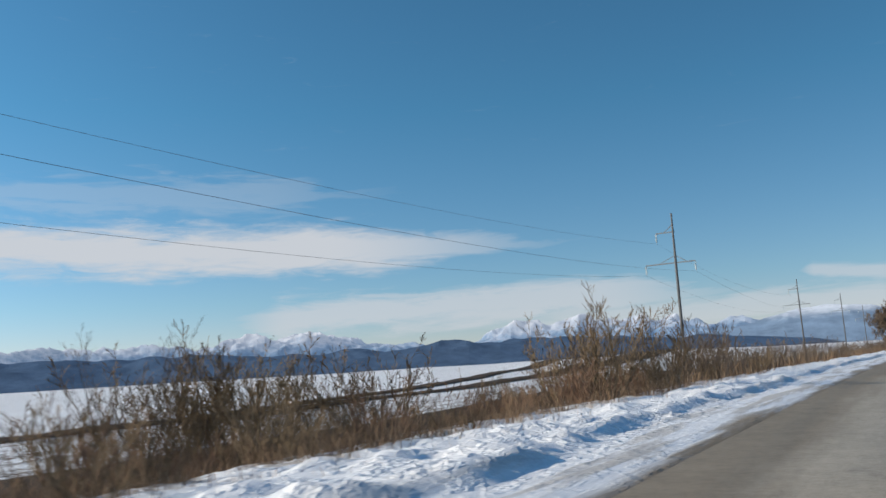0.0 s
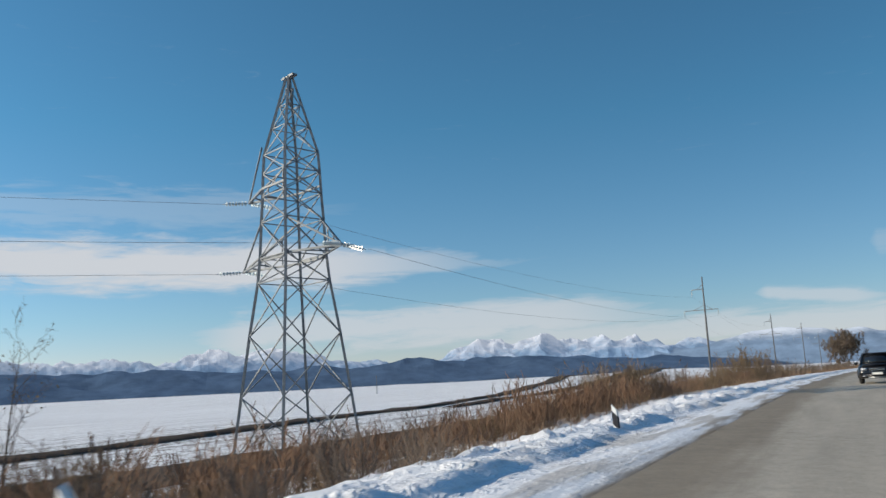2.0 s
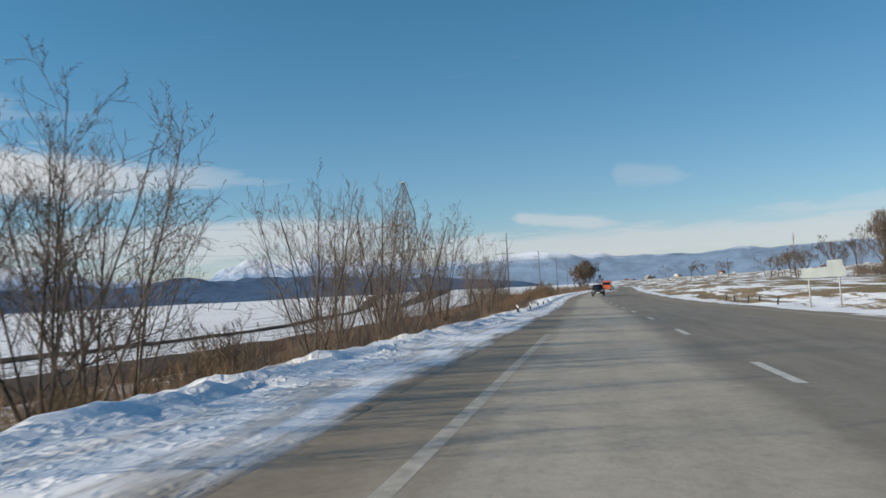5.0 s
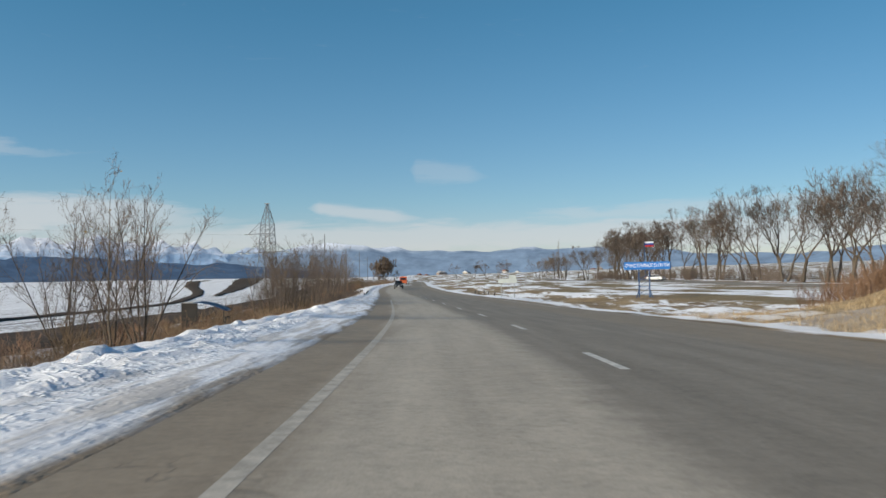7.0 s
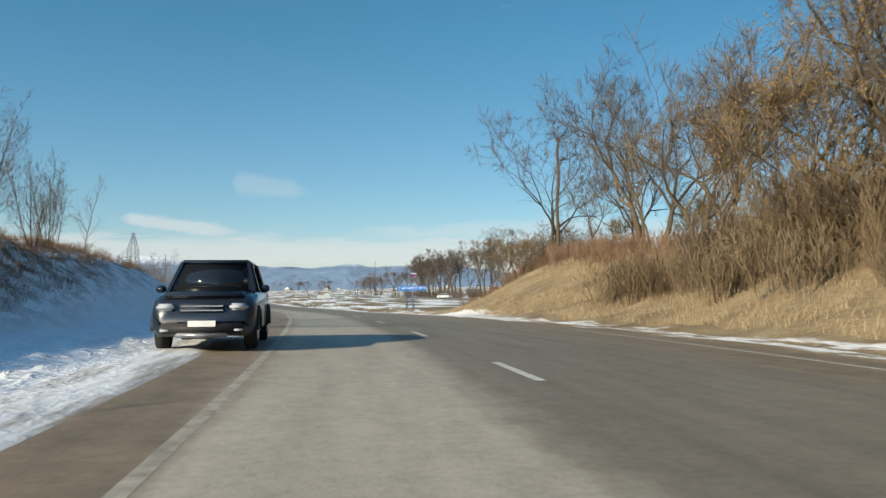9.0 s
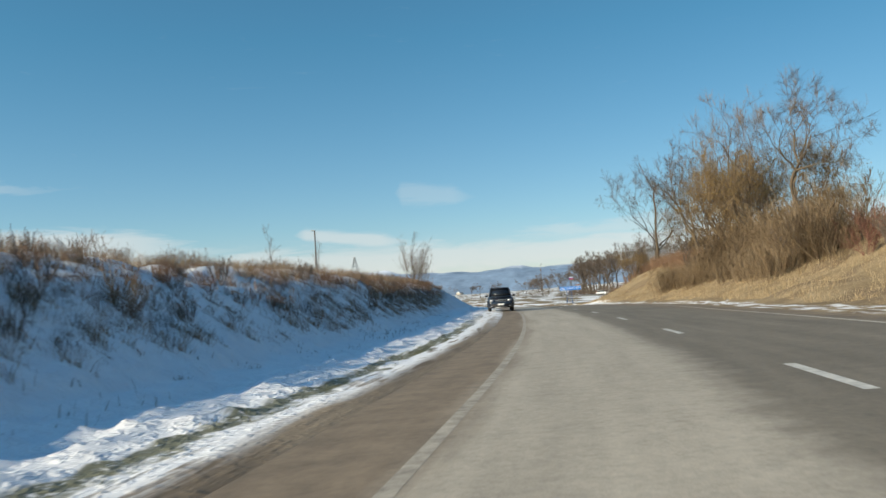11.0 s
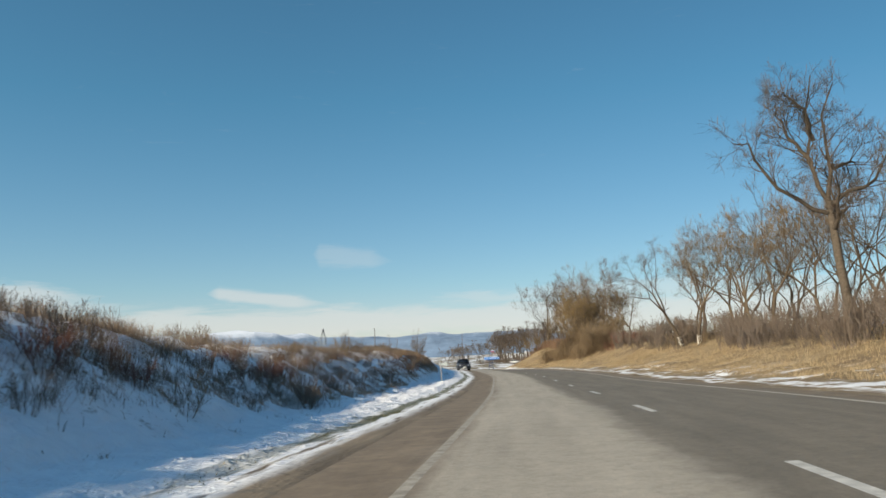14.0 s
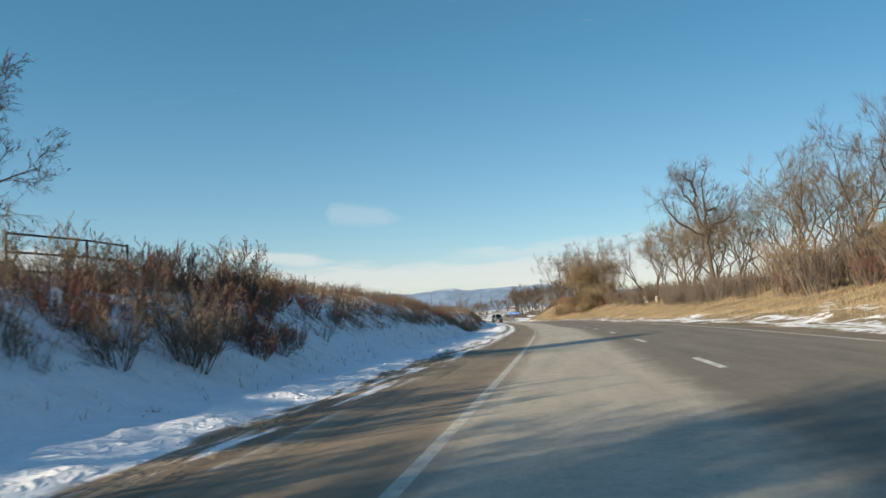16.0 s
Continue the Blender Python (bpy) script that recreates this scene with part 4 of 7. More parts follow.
def place(model, p, turn, size, label="", group="", squash=1.0):
    """Puts the model itself the first time, then copies of it."""
    m = pose(p[0], p[1], p[2], 0, 0, turn) @ Matrix.Diagonal((size * squash, size * squash, size, 1))
    if model.name not in placed_first:
        placed_first.add(model.name)
        model.matrix_basis = m
        ob = model
    else:
        ob = copy_thing(model, Matrix())
        ob.matrix_basis = m
    if label:
        ob["label"] = label
    if group:
        ob["group"] = group
    return ob


R = random.Random(7)
G_ROW, G_BANK, G_SCRUB, G_SAP = "trees in the far row", "trees on the grassy bank", "roadside scrub bushes", "roadside saplings"
broad = [forked_tree("tree", 11 + k, 13.0, 0.24, BARK_WARM, TWIG_HAZE, "tall bare deciduous tree with a dense crown of grey-brown twigs", 0.22, 1 + k % 2, 36, 0.82, 0.04, 0.14, 0.006, 12) for k in range(3)]
open_trees = [forked_tree("tree", 31 + k, 15.0, 0.27, BARK, TWIG, "tall bare tree with heavy forking limbs", 0.26, 2 - k, 34, 0.82, 0.05, 0.12, 0.006, 13) for k in range(2)]
slim = [forked_tree("tree", 41 + k, 9.5, 0.16, BARK_WARM, TWIG, "slender leaning bare tree with a whitewashed trunk foot", 0.4, 1, 32, 0.76, 0.05, 0.12, 0.005, 9, (-0.38 + 0.12 * k, 0.05), True) for k in range(2)]
slim2 = [forked_tree("tree", 51 + k, 10.5, 0.16, BARK_WARM, TWIG_WARM, "slender bare tree in sunlit brown", 0.3, 1 + k, 30, 0.82, 0.06, 0.13, 0.0055, 12, (0.05 - 0.15 * k, 0.0)) for k in range(2)]
leafy = forked_tree("tree", 61, 10.0, 0.2, BARK_WARM, TWIG_WARM, "bushy bare tree with withered brown leaves", 0.16, 2, 34, 0.82, 0.04, 0.14, 0.007, 14, leaves=5000)
saplings = [tree_model("sapling", 71 + k, 5.4, 0.042, SAPL, BARK, TWIG_HAZE, "young bare sapling with thin upswept twigs", (0.05 * k - 0.05, 0.03), 0.9, 0.05, leaves=60 if k else 0, group=G_SAP, thin=0.004) for k in range(3)]
clump = [tree_model("sapling", 81 + k, 5.6, 0.032, SAPL, BARK, TWIG_HAZE, "clump of young bare stems fanning upwards", (0, 0), 0.9, 0.05, 5 + k, 0.46, group=G_SAP, thin=0.004) for k in range(2)]
bushes = [tree_model("bush", 91 + k, 3.0, 0.028, BUSH, TWIG, TWIG, "leafless brown bush of many thin stems", (0, 0), 0.85, 0.08, 11, 0.5, group=G_SCRUB, category="bush", flat=1) for k in range(2)]
tan_bushes = [tree_model("bush", 95 + k, 3.4, 0.028, BUSH, TWIG_WARM, TWIG_WARM, "dense tawny thicket bush of thin bare stems", (0, 0), 0.85, 0.08, 12, 0.5, group=G_SCRUB, category="bush", flat=1) for k in range(2)]
red_bush = tree_model("bush", 99, 2.4, 0.022, BUSH, TWIG_RED, TWIG_RED, "reddish-brown leafless bush of thin stems", (0, 0), 0.85, 0.08, 11, 0.55, group=G_SCRUB, category="bush", flat=1)
scrubs = [tree_model("bush", 101 + k, 1.9, 0.014, SCRUB, TWIG if k else TWIG_WARM, TWIG_WARM if k != 1 else TWIG, "low brown scrub of thin dry stems", (0, 0), 0.9, 0.08, 13, 0.35, group=G_SCRUB, category="bush", flat=1) for k in range(3)]
weeds = [tree_model("bush", 105 + k, 1.9, 0.011, [(6, 0.45, 25, 0.06, 0.15), (3, 0.5, 28, 0.03, 0.15)], TWIG, TWIG, "low brown scrub of thin dry stems", (0, 0), 0.9, 0.08, 12, 0.38, group=G_SCRUB, category="bush", flat=0, thin=0.006) for k in range(3)]
poplar = tree_model("tree", 111, 20.0, 0.25, [(26, 0.16, 22, 0.12, 0.1), (6, 0.45, 24, 0.08, 0.1), (4, 0.5, 26, 0.05, 0.1)], BARK, TWIG, "tall narrow bare poplar tree", (0, 0), 0.95, 0.02)
dense_tree = forked_tree("tree", 121, 14.0, 0.34, BARK, TWIG, "dark round-crowned bare tree beside the road", 0.16, 6, 30, 0.8, 0.01, 0.14, 0.05, 12)
tall_tree = forked_tree("tree", 123, 16.8, 0.34, BARK, TWIG, "tallest bare tree on the bank with wide crooked limbs", thin=0.006, fringe=4, spread=34, limbs_given=(
    [(0.7, 0, -0.2), (0.45, 0, 2), (0.1, 0, 4.5), (-0.1, 0, 7), (-0.3, 0, 8.8)],
    [(-0.3, 0, 8.6), (-1.0, 0.3, 11), (-1.2, 0.2, 13), (-0.9, 0, 16.6)],
    [(-0.3, 0, 8.7), (0.0, -0.3, 11), (-0.3, -0.4, 13.2), (0.4, -0.4, 16.2)],
    [(-0.4, 0, 7.9), (-1.6, 0.3, 8.4), (-3.6, 0.5, 9.8), (-4.6, 0.6, 11.2), (-5.2, 0.4, 12.6), (-6.4, 0.3, 12.4)],
    [(-0.2, 0, 8.3), (1.2, -0.4, 9.3), (2.6, -0.6, 9.9), (3.6, -0.5, 11.2), (4.6, -0.5, 12.6)],
    [(-1.0, 0.2, 11), (-2.2, 0.6, 12.8), (-2.8, 0.8, 14.6)],
    [(0.0, -0.3, 10.8), (1.4, 0.3, 11.2), (2.4, 0.5, 11.3)],
    [(-0.9, 0, 12.5), (-2.2, -1.2, 14.2), (-3.8, -1.6, 15.0)],
    [(0.0, 0, 7.4), (1.0, 1.4, 9.2), (1.6, 2.6, 11.6)],
    [(-0.1, 0, 6.8), (-0.8, -1.6, 8.2), (-1.4, -2.8, 10.2)]))
row_trees = [forked_tree("tree", 141 + k, 13.5, 0.26, BARK, TWIG_HAZE, "tall bare tree with a dense brown crown", 0.24, 1 + k % 2, 28, 0.8, 0.06, 0.1, 0.016, 5, (0.06 * k - 0.06, 0.02)) for k in range(3)]
dead_tree = forked_tree("tree", 171, 13.5, 0.2, BARK_WARM, TWIG, "pale dead tree trunk with short broken limbs", thin=0.012, fringe=0, limbs_given=(
    [(0, 0, -0.2), (0.1, 0, 3), (0.0, 0, 6), (0.25, 0, 9), (0.1, 0, 11.5), (0.3, 0, 13)],
    [(0.1, 0, 10.5), (0.9, 0.1, 10.8), (1.3, 0.1, 10.7)],
    [(0.3, 0, 12.6), (0.8, 0, 13.4), (1.2, 0, 13.5)],
    [(0.2, 0, 12.6), (-0.2, 0, 13.4), (-0.5, 0, 13.6)]))

# the two tall trees and their neighbours on the bank's brow
for model, x, y, size, turn in ((open_trees[0], 25.6, -133.0, 1.0, 40), (dead_tree, 24.7, -138.0, 0.86, 0), (slim2[0], 29.0, -136.5, 0.8, 70), (broad[1], 32.5, -138.2, 1.0, 200), (broad[2], 36.0, -132.0, 1.0, 80), (slim2[1], 30.5, -144.0, 1.15, 10), (broad[0], 25.2, -152.1, 1.15, 120),
                                (open_trees[1], 28.5, -149.0, 0.95, 20), (broad[1], 27.0, -157.5, 1.15, 250), (leafy, 27.0, -126.5, 0.42, 30), (leafy, 20.5, -139.0, 0.36, 200), (slim2[1], 23.0, -130.5, 0.55, 60), (leafy, 22.0, -136.0, 0.4, 10), (leafy, 29.5, -153.0, 0.5, 100), (leafy, 28.5, -141.0, 0.4, 90), (leafy, 31.0, -147.5, 0.45, 60)):
    place(model, spot_xy(x, y, 0.1), turn, size, "", G_BANK)
# the thicket by the bend
for model, x, y, size, turn in ((leafy, 23.5, -163.5, 1.0, 100), (leafy, 19.2, -170.0, 1.12, 0), (broad[1], 20.6, -176.0, 0.98, 60), (leafy, 17.6, -177.5, 1.0, 30), (broad[0], 18.4, -183.5, 1.05, 200), (leafy, 17.0, -187.0, 0.95, 260),
                                (broad[2], 17.8, -190.6, 1.03, 20), (slim2[0], 30.0, -172.0, 1.05, 310), (leafy, 21.0, -189.0, 0.9, 150), (leafy, 16.8, -196.0, 0.42, 40)):
    place(model, spot_xy(x, y, 0.1), turn, size, "", G_BANK)
# leaning trees with whitewashed feet, and the tall open tree
for model, x, y, size, turn in ((slim[0], 8.9, -236.8, 1.05, 10), (slim[1], 8.4, -241.6, 1.0, 75), (slim2[0], 11.5, -245.0, 1.05, 200), (slim2[1], 9.5, -250.0, 1.0, 20), (broad[1], 13.0, -249.0, 0.7, 320),
                                (slim2[0], 8.0, -256.0, 1.1, 130), (slim2[1], 11.0, -260.0, 1.1, 260), (broad[2], 9.5, -266.0, 0.72, 90), (slim2[0], 6.5, -264.0, 0.9, 10), (slim2[1], 4.5, -286.0, 0.95, 170),
                                (slim2[0], 1.5, -292.0, 1.0, 60), (broad[1], 6.0, -296.0, 0.75, 230), (slim2[1], -1.5, -299.0, 1.05, 300), (broad[0], 1.0, -306.0, 0.75, 15), (slim2[0], -5.0, -309.0, 1.0, 110), (leafy, -3.0, -315.0, 0.85, 50),
                                (broad[2], -8.0, -318.0, 0.75, 190)):
    place(model, spot_xy(x, y, 0.1), turn, size * 1.1, "", G_BANK)
for model, x, y, size, turn in ((broad[0], 14.0, -256.0, 0.85, 30), (slim2[0], 13.0, -240.0, 1.15, 20), (slim2[1], 12.0, -234.5, 1.1, 170), (broad[1], 16.5, -236.0, 0.85, 70), (slim2[0], 15.0, -230.0, 1.0, 280), (broad[2], 18.0, -243.0, 0.85, 200), (slim2[1], 16.0, -246.0, 1.15, 200), (broad[2], 12.5, -270.0, 0.85, 140), (slim2[0], 8.5, -278.0, 1.15, 300), (broad[1], 10.5, -284.0, 0.85, 10), (slim2[1], 14.5, -263.0, 1.2, 80), (slim2[0], 7.5, -289.0, 1.1, 20), (open_trees[0], 12.0, -294.0, 0.75, 60)):
    place(model, spot_xy(x, y, 0.1), turn, size, "", G_BANK)
place(tall_tree, spot_xy(0.6, -274.9, 0.4), 0, 0.95, "", G_BANK)
# the long row beyond the meadow
yy = -52.0
while yy < 150:
    place(R.choice(row_trees), spot_xy(72 + 0.06 * yy + R.uniform(-2.5, 2.5), yy, 0.1), R.uniform(0, 360), R.uniform(1.1, 1.45), "", G_ROW)
    yy += R.choice((3.5, 4.5, 6.0, 12.0)) if yy < 60 else R.choice((3.5, 5.0))
for x, y, size in ((88, 292, 1.0), (96, 300, 0.9), (104, 306, 1.0), (80, 296, 0.85), (118, 318, 0.9), (126, 322, 1.0), (60, 380, 0.9), (84, 260, 0.9), (79, 228, 0.95), (82, 236, 1.0), (90, 330, 0.9), (96, 345, 1.0), (102, 352, 0.9), (86, 205, 1.0), (81, 190, 1.05), (84, 176, 1.0), (108, 360, 1.0), (92, 372, 0.95), (98, 384, 0.9), (70, 400, 0.9), (52, 372, 0.85), (78, 410, 0.95), (44, 420, 0.9)):
    place(R.choice(row_trees), spot_xy(x, y, 0.1), R.uniform(0, 360), size, "", G_ROW)
place(poplar, spot_xy(92, 300, 0.1), 0, 1.1)
place(dense_tree, spot_xy(-4.6, 299, 0.2), 0, 1.05, "", "", 0.72)

# saplings on the low side of the road
for model, s, d, size, turn in ((clump[0], 57.2, -7.3, 1.02, 0), (saplings[0], 59.5, -7.5, 1.0, 40), (clump[1], 54.5, -8.2, 0.9, 80), (saplings[1], 68.0, -7.0, 0.98, 0), (saplings[2], 67.4, -6.3, 0.92, 120), (saplings[1], 63.0, -6.5, 0.78, 60),
                                (clump[0], 61.0, -6.2, 0.72, 200), (clump[1], 59.3, -6.2, 0.78, 290), (saplings[0], 64.5, -9.2, 0.8, 10), (saplings[2], 66.0, -9.6, 0.75, 200), (saplings[0], 71.5, -8.0, 0.8, 150),
                                (saplings[0], 41.5, -14.0, 0.75, 0), (saplings[1], 38.0, -14.5, 0.85, 90), (saplings[2], 35.5, -13.8, 0.8, 180), (saplings[0], 44.0, -13.0, 0.6, 20), (clump[0], -13.0, -15.5, 0.75, 30),
                                (clump[1], 133.8, -11.6, 1.0, 0), (clump[0], 134.2, -10.0, 1.0, 100), (clump[1], 134.8, -8.9, 1.02, 200), (saplings[2], 136.0, -9.4, 1.05, 40), (saplings[0], 132.6, -11.0, 1.02, 240), (clump[0], 144.0, -10.5, 0.85, 60),
                                (clump[1], 77.6, -7.0, 1.1, 50), (clump[0], 83.5, -6.9, 1.0, 10), (clump[1], 85.5, -7.4, 1.05, 130), (clump[0], 88.5, -7.0, 1.05, 70), (clump[1], 91.0, -7.6, 1.0, 220), (clump[0], 94.0, -7.2, 0.95, 300), (clump[0], 109.0, -7.4, 0.8, 160), (clump[1], 104.5, -7.6, 1.0, 20), (clump[0], 102.5, -8.3, 1.05, 140), (clump[1], 106.0, -8.5, 0.9, 260), (clump[0], 100.0, -9.0, 0.9, 90), (saplings[1], 88.0, -8.5, 0.8, 30), (saplings[2], 79.0, -9.0, 0.85, 70)):
    place(model, spot(s, d, 0.05), turn, size)
# scrub along the low side
for k in range(26):
    place(R.choice(clump + saplings + scrubs), spot(R.uniform(52, 82), -R.uniform(8, 14), 0.05), R.uniform(0, 360), R.uniform(0.32, 0.6))
for k in range(9):
    place(R.choice(clump + saplings + saplings), spot(R.uniform(59, 80), -R.uniform(6.8, 14), 0.05), R.uniform(0, 360), R.uniform(0.4, 0.78))
for k in range(9):
    place(R.choice(clump + saplings), spot(R.uniform(100, 113), -R.uniform(6.6, 9.5), 0.05), R.uniform(0, 360), R.uniform(0.6, 0.95))
for k in range(34):
    s = R.uniform(-20, 150)
    d = -R.choice((R.uniform(7.5, 11), R.uniform(9, 16)))
    if s > 118 and d > -9:
        continue
    place(R.choice(scrubs + scrubs + bushes), spot(s, d, 0.05), R.uniform(0, 360), R.uniform(0.45, 0.85))
for k in range(14):
    s = R.uniform(92, 116)
    place(R.choice(bushes + scrubs), spot(s, -R.uniform(8, 13), 0.05), R.uniform(0, 360), R.uniform(0.4, 0.75))
for k in range(18):
    s = R.uniform(-60, -20)
    place(R.choice(bushes + tan_bushes + scrubs), spot(s, -R.uniform(8.0, 15), 0.05), R.uniform(0, 360), R.uniform(0.7, 1.1))
# thicket bushes on the grassy bank
for k in range(54):
    s = R.uniform(171, 205)
    e = R.uniform(6.5, 11.5)
    place(R.choice(tan_bushes + tan_bushes + bushes), spot(s, float(right_edge(s)) + e, 0.05), R.uniform(0, 360), R.uniform(0.75, 1.25) * (1 + 0.06 * (e - 5.5)))
for k in range(30):
    s = R.uniform(232, 345)
    e = R.uniform(11.5, 19) if s < 285 else R.uniform(9.5, 19)
    place(R.choice(tan_bushes + bushes + scrubs), spot(s, float(right_edge(s)) + e, 0.05), R.uniform(0, 360), R.uniform(0.45, 1.0))
for s, e, size in ((196, 8.5, 1.1), (203, 9.2, 1.0), (209, 8.0, 0.9), (206, 9.6, 1.2), (211, 9.4, 1.2), (200, 9.0, 1.2), (213, 10.2, 1.2), (216, 10.5, 1.1), (305, 10, 1.0), (320, 10, 1.3), (326, 11, 1.2)):
    place(red_bush, spot(s, float(right_edge(s)) + e, 0.05), R.uniform(0, 360), size)
for k in range(14):
    s = R.uniform(300, 340)
    place(tan_bushes[k % 2], spot(s, float(right_edge(s)) + R.uniform(9, 14), 0.05), R.uniform(0, 360), R.uniform(1.1, 1.6))
# bushes on the snowy bank
for k in range(28):
    s = R.uniform(338, 357)
    place(R.choice([red_bush] + scrubs + [bushes[0]]), spot(s, -R.uniform(8.0, 11.5), 0.05), R.uniform(0, 360), R.uniform(0.4, 0.7))
for k in range(9):
    s = R.uniform(-20, -7)
    place(R.choice(tan_bushes), spot(s, -R.uniform(12, 18), 0.05), R.uniform(0, 360), R.uniform(0.9, 1.3))
for k in range(26):
    s = R.uniform(200, 352)
    d = -R.uniform(8.0, 13.0)
    place(R.choice(scrubs + scrubs + [red_bush]), spot(s, d, 0.05), R.uniform(0, 360), R.uniform(0.3, 0.6))
for k in range(26):
    s = R.choice((R.uniform(284, 296), R.uniform(240, 262), R.uniform(296, 330)))
    place(R.choice(scrubs + [red_bush, bushes[0]]), spot(s, -R.uniform(7.6, 9.8) + (1.0 if s > 284 else 0.0), 0.05), R.uniform(0, 360), R.uniform(0.3, 0.55))
for model, s, d, size in ((red_bush, 123.0, -11.6, 0.4), (red_bush, 122.4, -12.4, 0.4), (red_bush, 121.8, -13.2, 0.4), (red_bush, 292.0, -9.0, 0.55), (red_bush, 293.5, -8.8, 0.5), (bushes[0], 291.0, -9.3, 0.4), (red_bush, 290.0, -9.0, 0.45), (scrubs[0], 268.0, -11.0, 0.8), (bushes[1], 257.0, -12.0, 0.55), (bushes[0], 259.0, -12.5, 0.6), (bushes[1], 345.0, -11.5, 0.62),
                          (bushes[0], 346.5, -12.2, 0.55), (red_bush, 347.5, -9.8, 0.8), (red_bush, 349.5, -9.6, 0.75), (red_bush, 346.0, -9.3, 0.6), (scrubs[1], 338.5, -12.5, 0.7), (scrubs[0], 353.5, -9.5, 0.9), (scrubs[2], 352.0, -12.0, 0.9),
                          (saplings[1], 181.8, -9.5, 0.85), (clump[0], 183.8, -9.2, 0.75), (saplings[2], 185.4, -9.8, 0.75), (clump[1], 176.0, -9.6, 0.6), (saplings[0], 174.2, -8.8, 0.6), (clump[0], 179.5, -9.0, 0.62), (saplings[1], 172.5, -10.2, 0.55), (clump[1], 150.2, -10.2, 0.95), (clump[0], 148.6, -10.8, 0.95), (clump[1], 146.0, -10.6, 0.85), (clump[0], 151.5, -11.6, 0.9), (saplings[1], 207, -12.5, 0.4), (saplings[0], 214, -13, 0.45)):
    place(model, spot(s, d, 0.05), R.uniform(0, 360), size)
for k in range(24):
    s = R.uniform(347, 359)
    place(R.choice([red_bush, red_bush, bushes[0], scrubs[1]]), spot(s, -R.uniform(6.4, 9.2), 0.05), R.uniform(0, 360), R.uniform(0.3, 0.6))
# unseen bushes past the last viewpoint, added to shade the verge
for k in range(8):
    place(tan_bushes[k % 2], spot(R.uniform(359, 373), -R.uniform(8.8, 11), 0.05), R.uniform(0, 360), R.uniform(0.7, 1.0))
bank_tree = tree_model("tree", 131, 6.0, 0.12, BROAD, BARK, TWIG, "small dark bare tree on the snowy bank", (0.15, 0.05), 0.75, 0.1)
place(bank_tree, spot(352.6, -12.9, 0.1), 0, 0.95)
# trees out of view, inferred from the shadows across the road
for s, d, size, turn in ((361.0, -15.0, 1.3, 20), (384.5, -12.0, 1.35, 250), (386.0, -15.0, 1.5, 300), (388.0, -14.0, 2.0, 100), (398.0, -13.5, 2.0, 60)):
    place(bank_tree, spot(s - 6.0, d, 0.1), turn, size, "bare tree on the snowy bank shading the road")



CROWNS = {}


def crown_arrays(model):
    if model.name not in CROWNS:
        me = [c for c in model.children if c.name.startswith("crown")][0].data
        v = np.empty(len(me.vertices) * 3, np.float32)
        me.vertices.foreach_get("co", v)
        f = np.empty(len(me.loops), np.int32)
        me.loops.foreach_get("vertex_index", f)
        CROWNS[model.name] = (v.reshape(-1, 3), f)
    return CROWNS[model.name]


def thicket(name, models, spots, label, mat):
    """The rest of the scrub, past what could be told apart, joined into one mesh."""
    V, F, base = [], [], 0
    for p, turn, size in spots:
        v, f = crown_arrays(R.choice(models))
        c, q = math.cos(turn), math.sin(turn)
        v = v @ np.array([[c, q, 0], [-q, c, 0], [0, 0, 1]]) * size + np.array(p)
        V.append(v)
        F.append(f + base)
        base += len(v)
    v, f = np.concatenate(V), np.concatenate(F)
    me = bpy.data.meshes.new(name)
    me.vertices.add(len(v))
    me.vertices.foreach_set("co", v.astype(np.float32).ravel())
    me.loops.add(f.size)
    me.loops.foreach_set("vertex_index", f.astype(np.int32))
    me.polygons.add(len(f) // 4)
    me.polygons.foreach_set("loop_start", np.arange(0, f.size, 4, dtype=np.int32))
    me.update(calc_edges=True)
    me.materials.append(mat)
    return tagged(new(name, me), label, "scrub", kind="stuff")


thicket("scrub", weeds, [(spot(s, -R.uniform(9.5, 17), 0.05), R.uniform(0, 6), R.uniform(0.4, 0.8)) for s in [R.uniform(-30, 150) for k in range(150)]], "brown leafless scrub below the road", TWIG_RUST)
thicket("scrub", weeds, [(spot(s, -R.uniform(7.2, 14), 0.05), R.uniform(0, 6), R.uniform(0.4, 0.9)) for s in [R.uniform(-28, 84) for k in range(190)]], "brown leafless scrub below the road", TWIG_RUST)
for k, wd in enumerate(weeds):
    place(wd, spot(200.0 + 3 * k, -11.5, 0.05), 40 * k, 0.4)
thicket("scrub", weeds, [(spot(s, -R.uniform(6.9, 10.5), 0.05), R.uniform(0, 6), R.uniform(0.25, 0.5)) for s in [R.uniform(290, 362) for k in range(150)]], "low brown scrub on the snowy bank", TWIG)
thicket("scrub", weeds, [(spot(s, -R.uniform(8.0, 12.5), 0.05), R.uniform(0, 6), R.uniform(0.25, 0.55)) for s in [R.uniform(185, 362) for k in range(260)]], "low brown scrub on the snowy bank", TWIG)
thicket("scrub", weeds, [(spot(s, -R.uniform(7.5, 15), 0.05), R.uniform(0, 6), R.uniform(0.8, 1.5)) for s in [R.uniform(-230, -30) for k in range(150)]], "brown leafless scrub along the road", TWIG)
thicket("scrub", weeds, [(spot(s, float(right_edge(s)) + R.uniform(6, 13), 0.05), R.uniform(0, 6), R.uniform(0.6, 1.2)) for s in [R.uniform(170, 208) for k in range(70)]], "tawny leafless scrub on the bank", TWIG_WARM)
